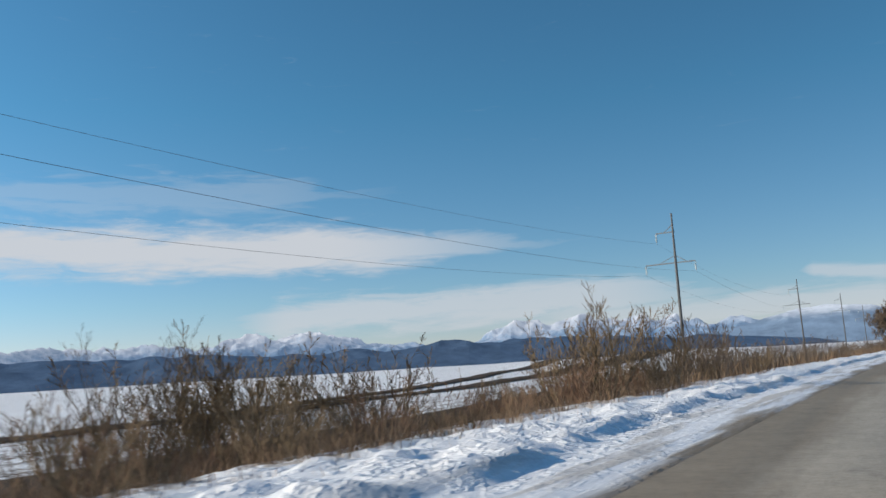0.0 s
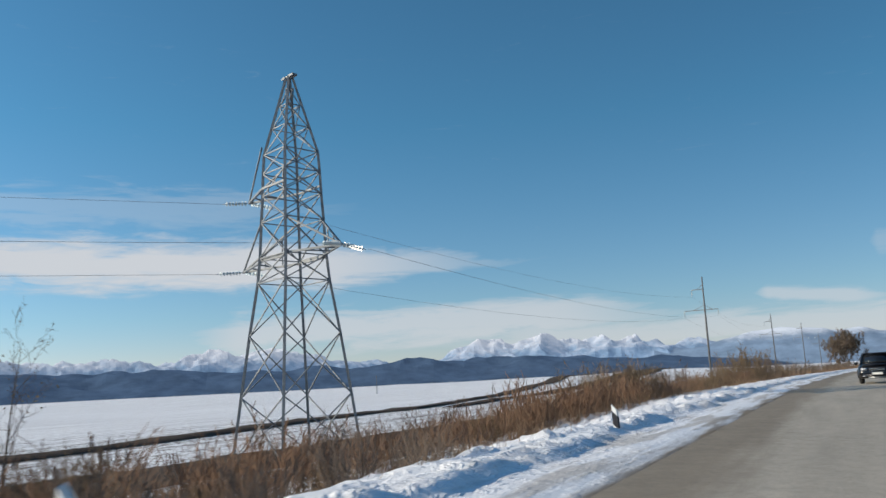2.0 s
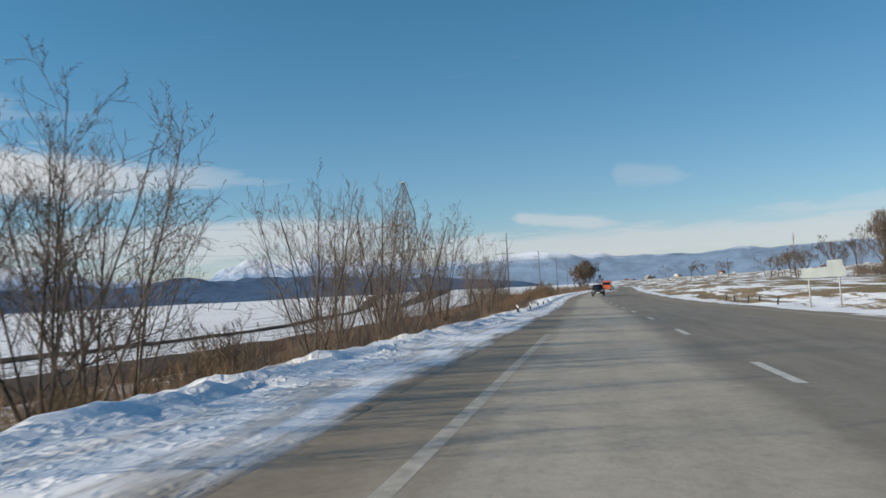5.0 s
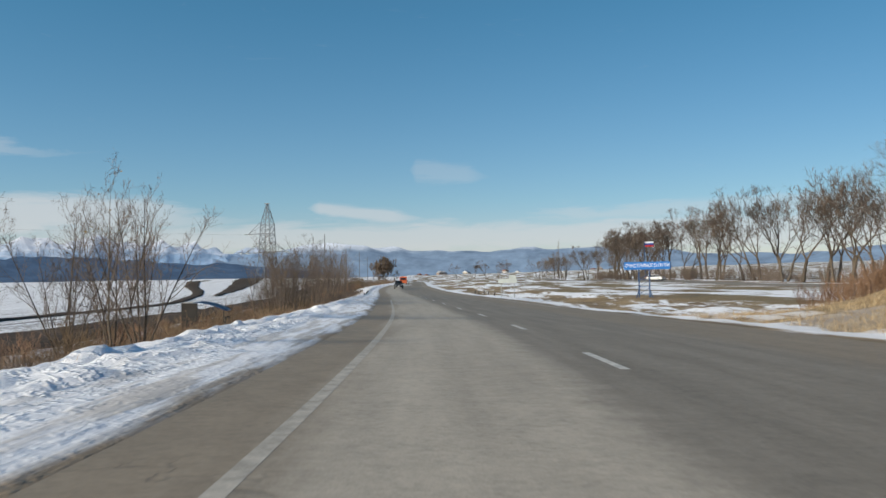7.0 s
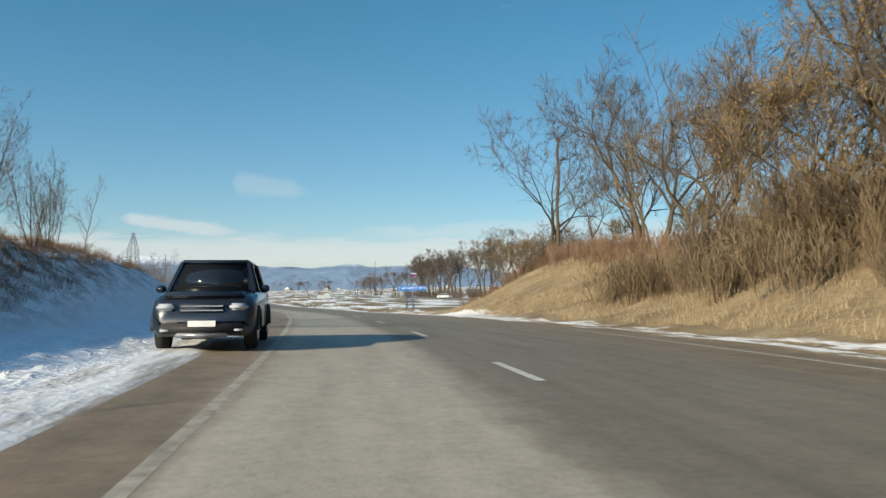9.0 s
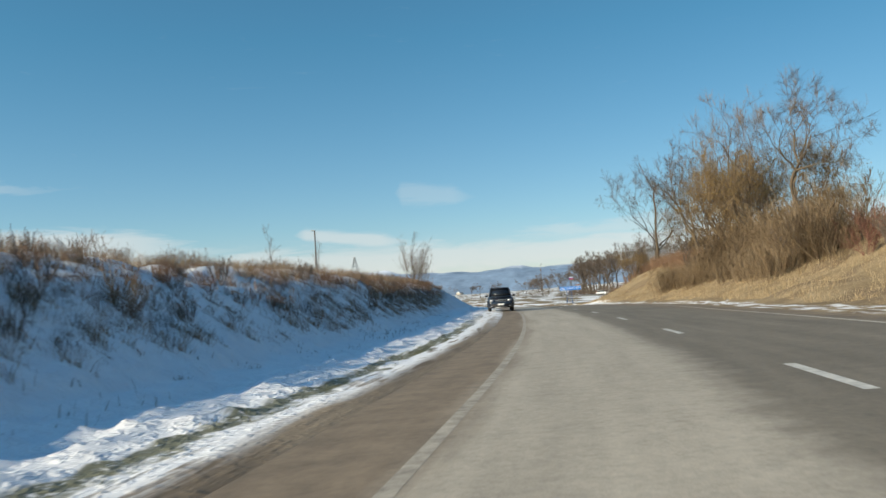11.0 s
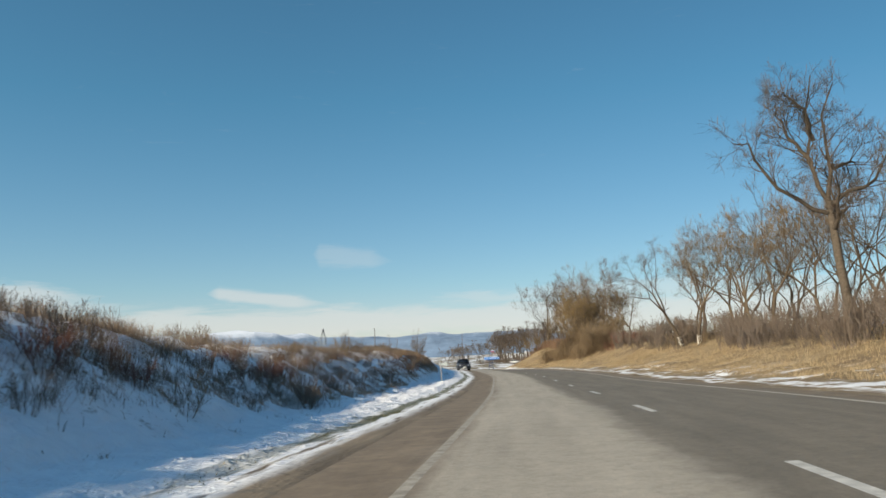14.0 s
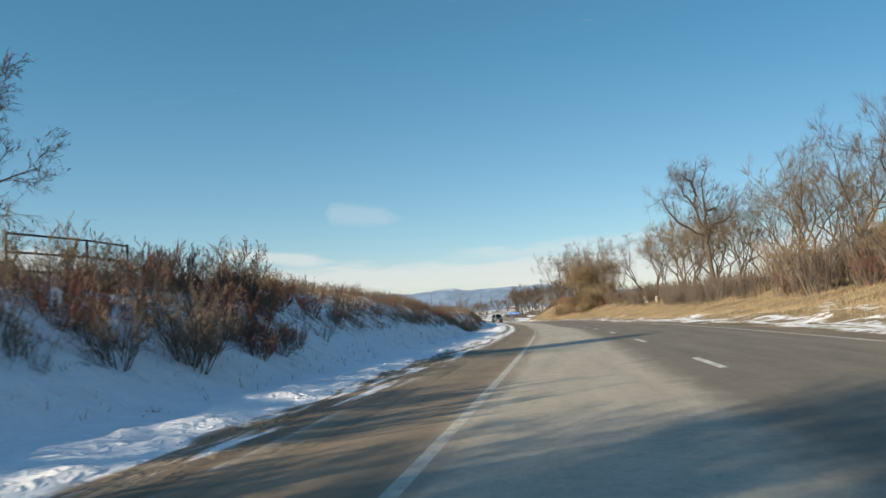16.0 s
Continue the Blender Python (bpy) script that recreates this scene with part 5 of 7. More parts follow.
thicket("scrub", weeds, [(spot(s, float(right_edge(s)) + R.uniform(10.5, 20), 0.05), R.uniform(0, 6), R.uniform(0.6, 1.3)) for s in [R.uniform(225, 350) for k in range(120)]], "tawny leafless scrub on the bank", TWIG_WARM)

thicket("scrub", weeds, [(spot(s, float(right_edge(s)) + R.uniform(4.5, 10), 0.05), R.uniform(0, 6), R.uniform(0.9, 1.7)) for s in [R.uniform(165, 203) for k in range(170)]], "tawny leafless thicket below the trees", TWIG_WARM)
thicket("scrub", weeds, [(spot(s, float(right_edge(s)) + R.uniform(8.5, 17), 0.05), R.uniform(0, 6), R.uniform(0.6, 2.0)) for s in [R.uniform(205, 352) for k in range(280)]], "grey-brown leafless thicket below the trees", TWIG_HAZE)
thicket("scrub", weeds, [(spot(s, float(right_edge(s)) + R.uniform(10, 15.5), 0.05), R.uniform(0, 6), R.uniform(0.45, 1.2)) for s in [R.uniform(116, 170) for k in range(280)]], "brown leafless scrub on the bank's brow", TWIG_RUST)
thicket("scrub", weeds, [(spot(s, float(right_edge(s)) + R.uniform(8, 15), 0.05), R.uniform(0, 6), R.uniform(1.6, 2.6)) for s in [R.uniform(308, 352) for k in range(60)]], "tall brown leafless thicket on the bank", TWIG_HAZE)
thicket("scrub", weeds, [(spot(s, -R.uniform(7.2, 11), 0.05), R.uniform(0, 6), R.uniform(0.2, 0.45)) for s in [R.uniform(156, 172) for k in range(46)]], "brown leafless scrub on the bank's nose", TWIG_RUST)
thicket("scrub", weeds, [(spot(s, -R.uniform(4.9, 8.5), 0.05), R.uniform(0, 6), R.uniform(0.25, 0.65)) for s in [R.uniform(30, 100) for k in range(130)]], "brown leafless scrub close to the road", TWIG_HAZE)
thicket("scrub", weeds, [(spot(s, -R.uniform(6.5, 13), 0.05), R.uniform(0, 6), R.uniform(0.3, 0.7)) for s in [R.uniform(-40, 125) for k in range(240)]], "tawny leafless scrub below the road", TWIG_WARM)
thicket("scrub", weeds, [(spot_xy(72 + 0.06 * y + R.uniform(-4, 4), y, 0.1), R.uniform(0, 6), R.uniform(1.0, 2.4)) for y in [R.uniform(-56, 170) for k in range(150)]], "hazy brown undergrowth between the far trees", TWIG_HAZE)
thicket("scrub", weeds, [(spot(s, -R.uniform(7.2, 14), 0.05), R.uniform(0, 6), R.uniform(0.45, 1.0)) for s in [R.uniform(2, 50) for k in range(170)]], "brown leafless scrub below the road", TWIG_RUST)
# weeds on the snowy bank: reddish on the face, straw along the brow
thicket("scrub", weeds, [(spot(s, -R.uniform(7.6, 10.6), 0.05), R.uniform(0, 6), R.uniform(0.16, 0.42)) for s in [R.uniform(172, 366) for k in range(420)]], "low rusty scrub on the snowy bank", TWIG_RUST)
thicket("scrub", weeds, [(spot(s, -R.uniform(10.0, 13.5), 0.05), R.uniform(0, 6), R.uniform(0.2, 0.5)) for s in [R.uniform(172, 366) for k in range(260)]], "straw-coloured scrub along the bank's brow", TWIG_HAZE)

# ---------------------------------------------------------------- grass and weeds
rng = np.random.RandomState(3)


def scatter(n, s0, s1, d0, d1, hs, lean, width, mat, name, label, category, zf, right=False, clumpy=0.5):
    s, d = rng.uniform(s0, s1, n), rng.uniform(d0, d1, n)
    keep = vfbm(s * 0.5, d * 0.7, 3, 77) > rng.uniform(-1.2, 1.2, n) * (1 - clumpy) + clumpy * 0.15
    s, d = s[keep], d[keep]
    x, y = plan(s, d + right_edge(s) if right else d)
    xyz = np.stack([x, y, zf(s, d) - 0.03], -1)
    h = rng.uniform(*hs, len(s)) * (0.7 + 0.4 * (vfbm(s * 0.3, d * 0.3, 2, 78) + 0.5).clip(0, 1))
    ob = blades(name, xyz, h, rng.uniform(0.0, lean, len(s)) * h, rng.uniform(width * 0.6, width * 1.4, len(s)), mat, rng)
    return tagged(ob, label, category, kind="stuff")


scatter(190000, 118, 235, 2.2, 16.4, (0.08, 0.4), 1.2, 0.013, DRY, "dry_grass", "dry tawny grass on the roadside bank", "grass", right_z, True, 0.08)
scatter(170000, 228, 352, 2.5, 16.4, (0.07, 0.34), 1.2, 0.013, DRY, "dry_grass", "dry tawny grass on the roadside bank", "grass", right_z, True, 0.1)
scatter(45000, 190, 365, -13.8, -7.6, (0.06, 0.28), 1.2, 0.007, RUST, "dry_weeds", "rusty dead weeds on the snowy bank", "weeds", left_z, False, 0.7)


def tufts(n, per, s0, s1, d0, d1, reach, hs, width, mat, name, label, zf):
    """Separate tussocks: many stems fanning out of each root."""
    cs, cd = rng.uniform(s0, s1, n), d0 + (d1 - d0) * rng.uniform(0, 1, n) ** 1.3
    keep = vfbm(cs * 0.25, cd * 0.4, 3, 83) > rng.uniform(-0.9, 0.7, n)
    cs, cd = np.repeat(cs[keep], per), np.repeat(cd[keep], per)
    big = np.repeat(rng.uniform(0.45, 1.2, keep.sum()), per)
    s, d = cs + rng.normal(0, reach, len(cs)) * big, cd + rng.normal(0, reach, len(cs)) * big
    x, y = plan(s, d)
    h = rng.uniform(*hs, len(s)) * big
    ob = blades(name, np.stack([x, y, zf(s, d) - 0.03], -1), h, rng.uniform(0.2, 1.5, len(s)) * h, rng.uniform(width * 0.6, width * 1.4, len(s)), mat, rng)
    return tagged(ob, label, "weeds", kind="stuff")


tufts(2000, 60, 167, 368, -13.5, -7.4, 0.17, (0.12, 0.5), 0.006, RUST, "dry_weeds", "rusty tussocks of dead weeds on the snowy bank", left_z)
tufts(260, 30, 195, 368, -7.8, -5.6, 0.10, (0.04, 0.16), 0.006, RUST, "dry_weeds", "small dead tussocks at the bank's foot", left_z)
tufts(1500, 60, -20, 150, -15.0, -6.2, 0.2, (0.2, 0.7), 0.008, RUST, "dry_weeds", "brown tussocks of dead weeds beside the road", left_z)
scatter(90000, 172, 368, -14.6, -9.6, (0.14, 0.62), 0.9, 0.007, STRAW, "dry_weeds", "tall straw-coloured dead weeds along the bank's crest", "weeds", left_z, False, 0.35)
tufts(2600, 45, 172, 368, -7.2, -10.8, 0.13, (0.08, 0.36), 0.009, FOX, "dry_weeds", "reddish tufts of dead weeds on the snowy bank", left_z)
scatter(60000, 172, 368, -10.8, -7.0, (0.05, 0.3), 1.2, 0.007, FOX, "dry_weeds", "reddish dead weeds poking from the bank's snow", "weeds", left_z, False, 0.6)
scatter(9000, 30, 104, -8.0, -4.5, (0.1, 0.4), 1.1, 0.008, RUST, "dry_weeds", "brown dead weeds crowding the snow verge", "weeds", left_z, False, 0.4)
scatter(9000, -40, 150, -8.5, -4.9, (0.06, 0.3), 1.0, 0.009, FOX, "dry_weeds", "dead grass poking from the snow beside the road", "weeds", left_z, False, 0.75)
scatter(4000, 200, 365, -9.0, -5.5, (0.06, 0.25), 0.6, 0.015, RUST, "dry_weeds", "sparse dead weeds poking from the snow", "weeds", left_z, False, 0.7)
scatter(80000, -40, 150, -16.5, -6.0, (0.12, 0.5), 1.2, 0.010, RUST, "dry_weeds", "brown dead weeds beside the road", "weeds", left_z, False, 0.5)
scatter(26000, -250, -30, -16.0, -6.5, (0.3, 1.0), 0.7, 0.045, RUST, "dry_weeds", "brown dead weeds beside the road", "weeds", left_z, False, 0.3)
scatter(9000, 200, 365, -4.15, -3.55, (0.03, 0.09), 0.9, 0.014, blade_mat("verge_grass", [(0.0, (0.05, 0.055, 0.02)), (0.6, (0.13, 0.12, 0.05)), (1.0, (0.27, 0.21, 0.1))]), "verge_grass", "short green-brown grass along the road's edge", "grass", left_z, False, 0.5)

# ---------------------------------------------------------------- fields, hills and mountains
def ground_top(x, y):
    x, y = np.atleast_1d(np.asarray(x, float)), np.atleast_1d(np.asarray(y, float))
    return world_z(x, y) + sstep(np.hypot(x, y + 150), 60, 300) * 0.8 * vfbm(x / 90, y / 90, 3, 5)


def ribbon(name, line, mat, label, category):
    """A band of other ground over the fields: line holds x, y and width."""
    L = np.array(line, float)
    t = np.concatenate([[0], np.cumsum(np.hypot(*np.diff(L[:, :2], axis=0).T))])
    q = np.linspace(0, t[-1], int(t[-1] / 4) + 2)
    x, y, w = (glide(t, L[:, k], q) for k in range(3))
    dx, dy = np.gradient(x), np.gradient(y)
    n = np.hypot(dx, dy)
    V = []
    cols = 7
    rag = vfbm(q * 0.15, q * 0 + 3, 4, 61) * 0.12
    for k in range(cols):
        o = (k / (cols - 1) - 0.5) * w * (1 + (rag if k in (0, cols - 1) else 0))
        px, py = x - dy / n * o, y + dx / n * o
        lump = 0.10 * vfbm(px * 0.8, py * 0.8, 3, 63) * (0 if k in (0, cols - 1) else 1)
        V.append(np.stack([px, py, ground_top(px, py) + (0.0 if k in (0, cols - 1) else 0.16) + 0.0006 * np.hypot(px, py + 70) + lump], -1))
    V = np.stack(V, 1)
    k = np.arange(V.shape[0] * cols).reshape(-1, cols)
    f = np.stack([k[:-1, :-1], k[:-1, 1:], k[1:, 1:], k[1:, :-1]], -1).reshape(-1, 4)
    ob = mesh_ob(name, V.reshape(-1, 3), f.tolist(), mat, None, True)
    ob.data.update()
    if ob.data.polygons[0].normal.z < 0:
        ob.data.flip_normals()
    return tagged(ob, label, category, kind="structure")


ribbon("field_strip_1", [(-19.5, -160, 9), (-20.5, -100, 9), (-21.5, -50, 7), (-22, 0, 6), (-24, 60, 6), (-27, 130, 6), (-30, 200, 6)], PLOUGHED, "dark ploughed strip at the field's edge", "field")
ribbon("field_strip_2", [(-37, -190, 2.4), (-36, -60, 2.4), (-37, -20, 2.4), (-45, 30, 2.6), (-60, 100, 3.5), (-81, 180, 5), (-104, 300, 7), (-112, 360, 7)], PLOUGHED, "dark earth track curving up the snowy field", "field")
ribbon("field_strip_3", [(-42, 40, 1.5), (-50, 95, 4), (-63, 190, 9), (-76, 290, 13), (-88, 370, 12)], PLOUGHED, "dark ploughed strip running up the hill", "field")


# bluish tones and emission put the haze of distance into the ranges' colour
def range_mat(name, hazed_rock, snow, lo, hi, haze_glow):
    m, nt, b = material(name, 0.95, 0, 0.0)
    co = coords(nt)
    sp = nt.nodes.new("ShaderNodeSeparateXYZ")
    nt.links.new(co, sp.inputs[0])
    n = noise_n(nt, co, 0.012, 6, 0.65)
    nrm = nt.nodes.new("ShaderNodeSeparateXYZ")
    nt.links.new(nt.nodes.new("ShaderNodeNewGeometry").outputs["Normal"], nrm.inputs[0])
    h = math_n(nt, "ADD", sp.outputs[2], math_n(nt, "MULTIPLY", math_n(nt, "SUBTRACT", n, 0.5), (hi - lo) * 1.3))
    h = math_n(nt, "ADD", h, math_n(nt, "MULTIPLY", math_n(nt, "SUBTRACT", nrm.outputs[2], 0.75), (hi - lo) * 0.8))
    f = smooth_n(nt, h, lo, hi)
    col = mix_n(nt, f, ramp_n(nt, n, [(0.3, tuple(c * 0.75 for c in hazed_rock)), (0.7, tuple(c * 1.25 for c in hazed_rock))]), snow)
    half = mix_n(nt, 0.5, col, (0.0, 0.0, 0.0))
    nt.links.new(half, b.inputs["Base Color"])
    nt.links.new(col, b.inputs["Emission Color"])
    b.inputs["Emission Strength"].default_value = haze_glow
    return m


def mountain_range(name, r0, r1, az0, az1, crest, rugged, mat, label, seed, step):
    """A range on the horizon: crest holds azimuth (degrees to the left) and elevation (degrees)."""
    az = np.arange(az0, az1, step)
    rs = np.linspace(r0, r1, 44)
    A, Rr = np.meshgrid(np.radians(az), rs, indexing="ij")
    x, y = -20 - np.sin(A) * Rr, -180 + np.cos(A) * Rr
    top = np.interp(az, [c[0] for c in crest], [c[1] for c in crest])[:, None]
    u = (Rr - r0) / (r1 - r0)
    prof = sstep(u, 0, 0.72) * (1 - 0.25 * sstep(u, 0.8, 1.0))
    ridge = 1 - np.abs(vfbm(x.ravel() / rugged, y.ravel() / rugged, 4, seed)).reshape(x.shape)
    ridge2 = 1 - np.abs(vfbm(x.ravel() / rugged * 2.7, y.ravel() / rugged * 2.7, 4, seed + 9)).reshape(x.shape)
    hgt = np.tan(np.radians(top)) * Rr
    z = 5 + hgt * prof * (0.52 + 0.38 * ridge + 0.1 * ridge2)
    z[:, 0] = -20
    k = np.arange(x.size).reshape(x.shape)
    f = np.stack([k[:-1, :-1], k[:-1, 1:], k[1:, 1:], k[1:, :-1]], -1).reshape(-1, 4)
    ob = mesh_ob(name, np.stack([x.ravel(), y.ravel(), z.ravel()], -1), f.tolist(), mat, None, False)
    ob.data.update()
    if ob.data.polygons[0].normal.z < 0:
        ob.data.flip_normals()
    return tagged(ob, label, "mountains", kind="structure")


# blue and glow here are painted haze, not the rock's own colour
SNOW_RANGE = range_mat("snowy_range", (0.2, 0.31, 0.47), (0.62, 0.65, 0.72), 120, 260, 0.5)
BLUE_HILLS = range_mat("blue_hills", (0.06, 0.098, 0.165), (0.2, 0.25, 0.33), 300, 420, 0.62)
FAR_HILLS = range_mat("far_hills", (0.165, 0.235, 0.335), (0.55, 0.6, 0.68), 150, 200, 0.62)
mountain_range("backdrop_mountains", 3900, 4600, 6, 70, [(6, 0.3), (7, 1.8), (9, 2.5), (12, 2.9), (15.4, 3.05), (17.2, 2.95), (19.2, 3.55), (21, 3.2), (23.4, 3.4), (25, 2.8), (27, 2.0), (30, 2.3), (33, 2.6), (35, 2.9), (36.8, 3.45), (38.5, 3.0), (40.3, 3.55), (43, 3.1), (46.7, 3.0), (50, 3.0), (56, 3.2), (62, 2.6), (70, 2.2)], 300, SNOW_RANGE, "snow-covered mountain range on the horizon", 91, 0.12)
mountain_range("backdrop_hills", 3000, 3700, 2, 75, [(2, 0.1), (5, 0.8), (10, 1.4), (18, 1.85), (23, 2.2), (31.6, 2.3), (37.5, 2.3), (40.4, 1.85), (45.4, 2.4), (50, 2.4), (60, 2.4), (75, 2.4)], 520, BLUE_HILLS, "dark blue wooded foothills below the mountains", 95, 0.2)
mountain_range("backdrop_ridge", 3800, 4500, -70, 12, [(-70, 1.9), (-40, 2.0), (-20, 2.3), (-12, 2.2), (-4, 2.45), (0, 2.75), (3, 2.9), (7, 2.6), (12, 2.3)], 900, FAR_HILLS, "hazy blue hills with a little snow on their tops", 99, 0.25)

# ---------------------------------------------------------------- power line
STEEL = plain("galvanised_steel", (0.2, 0.218, 0.235), 0.6, 0.25, 0.25, 4.0)
CONCRETE = plain("pole_concrete", (0.125, 0.127, 0.13), 0.9, 0.0, 0.2, 1.5)
GLASS_INS = plain("insulator_glass", (0.6, 0.66, 0.66), 0.2, 0.0, 0.1, 5.0, 0.5)
WIRE = plain("power_wire", (0.12, 0.12, 0.13), 0.5, 0.5, 0.1)


def insulator(bm, a, b, n=7):
    a, b = Vector(a), Vector(b)
    beam(bm, a, b, 0.03)
    for k in range(n):
        p = a.lerp(b, 0.15 + 0.7 * k / (n - 1))
        q = (b - a).to_track_quat("Z", "Y")
        bmesh.ops.create_cone(bm, cap_ends=True, segments=8, radius1=0.12, radius2=0.05, depth=0.07, matrix=Matrix.Translation(p) @ q.to_matrix().to_4x4())


def lattice_tower():
    t = thing("lattice_pylon", "grey galvanised lattice steel power pylon with three crossarms", "pylon", "power pylons")
    levels = [(0.0, 1.95), (2.6, 1.68), (5.2, 1.4), (7.5, 1.12), (8.6, 1.04), (10.2, 0.98), (11.4, 0.93), (12.4, 0.9), (13.3, 0.86)]
    corner = lambda k, h, w: Vector(((1, 1, -1, -1)[k] * w, (1, -1, -1, 1)[k] * w, h))
    tip = Vector((0, 0, 16.9))
    for k in range(4):
        bm = bmesh.new()
        for (h0, w0), (h1, w1) in zip(levels, levels[1:]):
            beam(bm, corner(k, h0, w0), corner(k, h1, w1), 0.105)
        beam(bm, corner(k, 13.3, 0.86), tip + Vector(((1, 1, -1, -1)[k] * 0.1, (1, -1, -1, 1)[k] * 0.1, 0)), 0.1)
        part("leg", bm, STEEL, t)
        rods = []
        k2 = (k + 1) % 4
        for i, ((h0, w0), (h1, w1)) in enumerate(zip(levels, levels[1:])):
            rods += [(corner(k, h0, w0), corner(k2, h1, w1), 0.045), (corner(k2, h0, w0), corner(k, h1, w1), 0.045)]
            if i >= 2:
                rods.append((corner(k, h1, w1), corner(k2, h1, w1), 0.045))
        for u0, u1 in ((0.0, 0.33), (0.33, 0.62), (0.62, 0.85)):
            a0, b0 = corner(k, 13.3, 0.86).lerp(tip, u0), corner(k2, 13.3, 0.86).lerp(tip, u0)
            a1, b1 = corner(k, 13.3, 0.86).lerp(tip, u1), corner(k2, 13.3, 0.86).lerp(tip, u1)
            rods += [(a0, b1, 0.038), (b0, a1, 0.038), (a1, b1, 0.038)]
        for a, b, w in rods:
            bm = bmesh.new()
            beam(bm, a, b, w)
            part("brace", bm, STEEL, t)
    bm = bmesh.new()
    box(bm, (0, 0, 16.92), (0.9, 0.25, 0.1))
    part("peak", bm, STEEL, t)
    tips = []
    for sx, h, reach, hang in ((-1, 11.75, 3.7, 1.9), (-1, 8.5, 4.3, 1.9), (1, 8.6, 3.6, 1.6)):
        end = Vector((sx * reach, 0, h))
        bm = bmesh.new()
        beam(bm, (sx * 0.9, 0.95, h), end, 0.09)
        arm = part("crossarm", bm, STEEL, t)
        rods = [(Vector((sx * 0.9, -0.95, h)), end, 0.09)]
        for y in (-0.95, 0.95):
            rods += [(Vector((sx * 0.9, y, h + hang)), end, 0.07), (Vector((-sx * 0.9, y, h)), Vector((sx * 0.9, y, h)), 0.09)]
        for u in (0.3, 0.6):
            rods.append((Vector((sx * 0.9, -0.95, h)).lerp(end, u), Vector((sx * 0.9, 0.95, h)).lerp(end, u + 0.12), 0.06))
            rods.append((Vector((sx * 0.9, 0.95, h)).lerp(end, u), Vector((sx * 0.9, 0.95, h + hang)).lerp(end, u), 0.05))
        for a, b, w in rods:
            bm = bmesh.new()
            beam(bm, a, b, w)
            part("strut", bm, STEEL, arm)
        bm = bmesh.new()
        insulator(bm, end, end + Vector((sx * 0.3, -1.25, -0.12)))
        part("insulator_string", bm, GLASS_INS, arm, "pale glass insulator string")
        bm = bmesh.new()
        insulator(bm, end, end + Vector((-sx * 0.1, 1.3, -0.12)))
        part("insulator_string", bm, GLASS_INS, arm, "pale glass insulator string")
        tips.append(end)
    return t, tips


def concrete_pole():
    t = thing("power_pole", "tall tapered concrete power pole with steel crossarms", "power pole", "poles of the power line")
    bm = bmesh.new()
    tube(bm, [(0, 0, -0.5), (0, 0, 6), (0, 0, 12), (0, 0, 16.2)], [0.18, 0.15, 0.12, 0.085], 12)
    part("pole", bm, CONCRETE, t, "", True)
    ends = []
    for h, x0, x1 in ((14.3, -1.7, 0.15), (11.2, -3.0, 1.9)):
        bm = bmesh.new()
        beam(bm, (x0, 0, h), (x1, 0, h + 0.02), 0.11)
        beam(bm, (x0 * 0.55, 0, h), (0, 0, h + 0.75), 0.06)
        if x1 > 1:
            beam(bm, (x1 * 0.6, 0, h), (0, 0, h + 0.75), 0.06)
        arm = part("crossarm", bm, STEEL, t)
        for x in (x0, x1):
            if abs(x) < 1:
                continue
            bm = bmesh.new()
            insulator(bm, (x, 0, h), (x, 0, h - 0.95), 6)
            part("insulator_string", bm, GLASS_INS, arm)
            ends.append(Vector((x, 0, h - 1.0)))
    return t, ends


pylon, pylon_tips = lattice_tower()
py_m = pose(-21.2, -16.4, float(world_z(-21.2, -16.4)[0]) - 0.05, 0, 0, -20.5)
pylon.matrix_basis = py_m
py2 = pose(-138, -182, float(world_z(-138, -182)[0]) - 0.05, 0, 0, 40)
copy_thing(pylon, py2)["label"] = "grey lattice steel pylon farther along the power line"
pole, pole_ends = concrete_pole()
pole_ms = []
for k, (x, y, lean) in enumerate(((-19.7, 83.0, 0.6), (-18.7, 176.0, -0.4), (-17.4, 269.0, 0.3), (-16.2, 362.0, 0.5), (-15.0, 455.0, 0))):
    m = pose(x, y, float(ground_top(x, y)[0]), 0, lean * 0.5, 0)
    pole_ms.append(m)
    if k == 0:
        pole.matrix_basis = m
    else:
        copy_thing(pole, m)


def wire(a, b, sag, r=0.0075):
    n = 24
    pts = [a.lerp(b, i / n) - Vector((0, 0, sag * 4 * (i / n) * (1 - i / n))) for i in range(n + 1)]
    bm = bmesh.new()
    tube(bm, pts, [r] * (n + 1), 5)
    ob = part("power_wire", bm, WIRE, None)
    return tagged(ob, "thin dark overhead power wire between poles", "power wire", "power wires")


for k in range(3):
    o = Vector(((-0.1, 0.1)[k == 2], 1.3, -0.12))
    a = py_m @ (pylon_tips[k] + o)
    wire(a, pole_ms[0] @ pole_ends[k], 1.2)
    o2 = Vector(((-0.3, 0.3)[k == 2], -1.25, -0.12))
    wire(py_m @ (pylon_tips[k] + o2), py2 @ (pylon_tips[k] + Vector((0, 1.3, -0.12))), 3.0)
    for m0, m1 in zip(pole_ms, pole_ms[1:]):
        wire(m0 @ pole_ends[k], m1 @ pole_ends[k], 1.4)

GREY_METAL = plain("grey_painted_metal", (0.36, 0.36, 0.35), 0.6, 0.2, 0.2, 3)


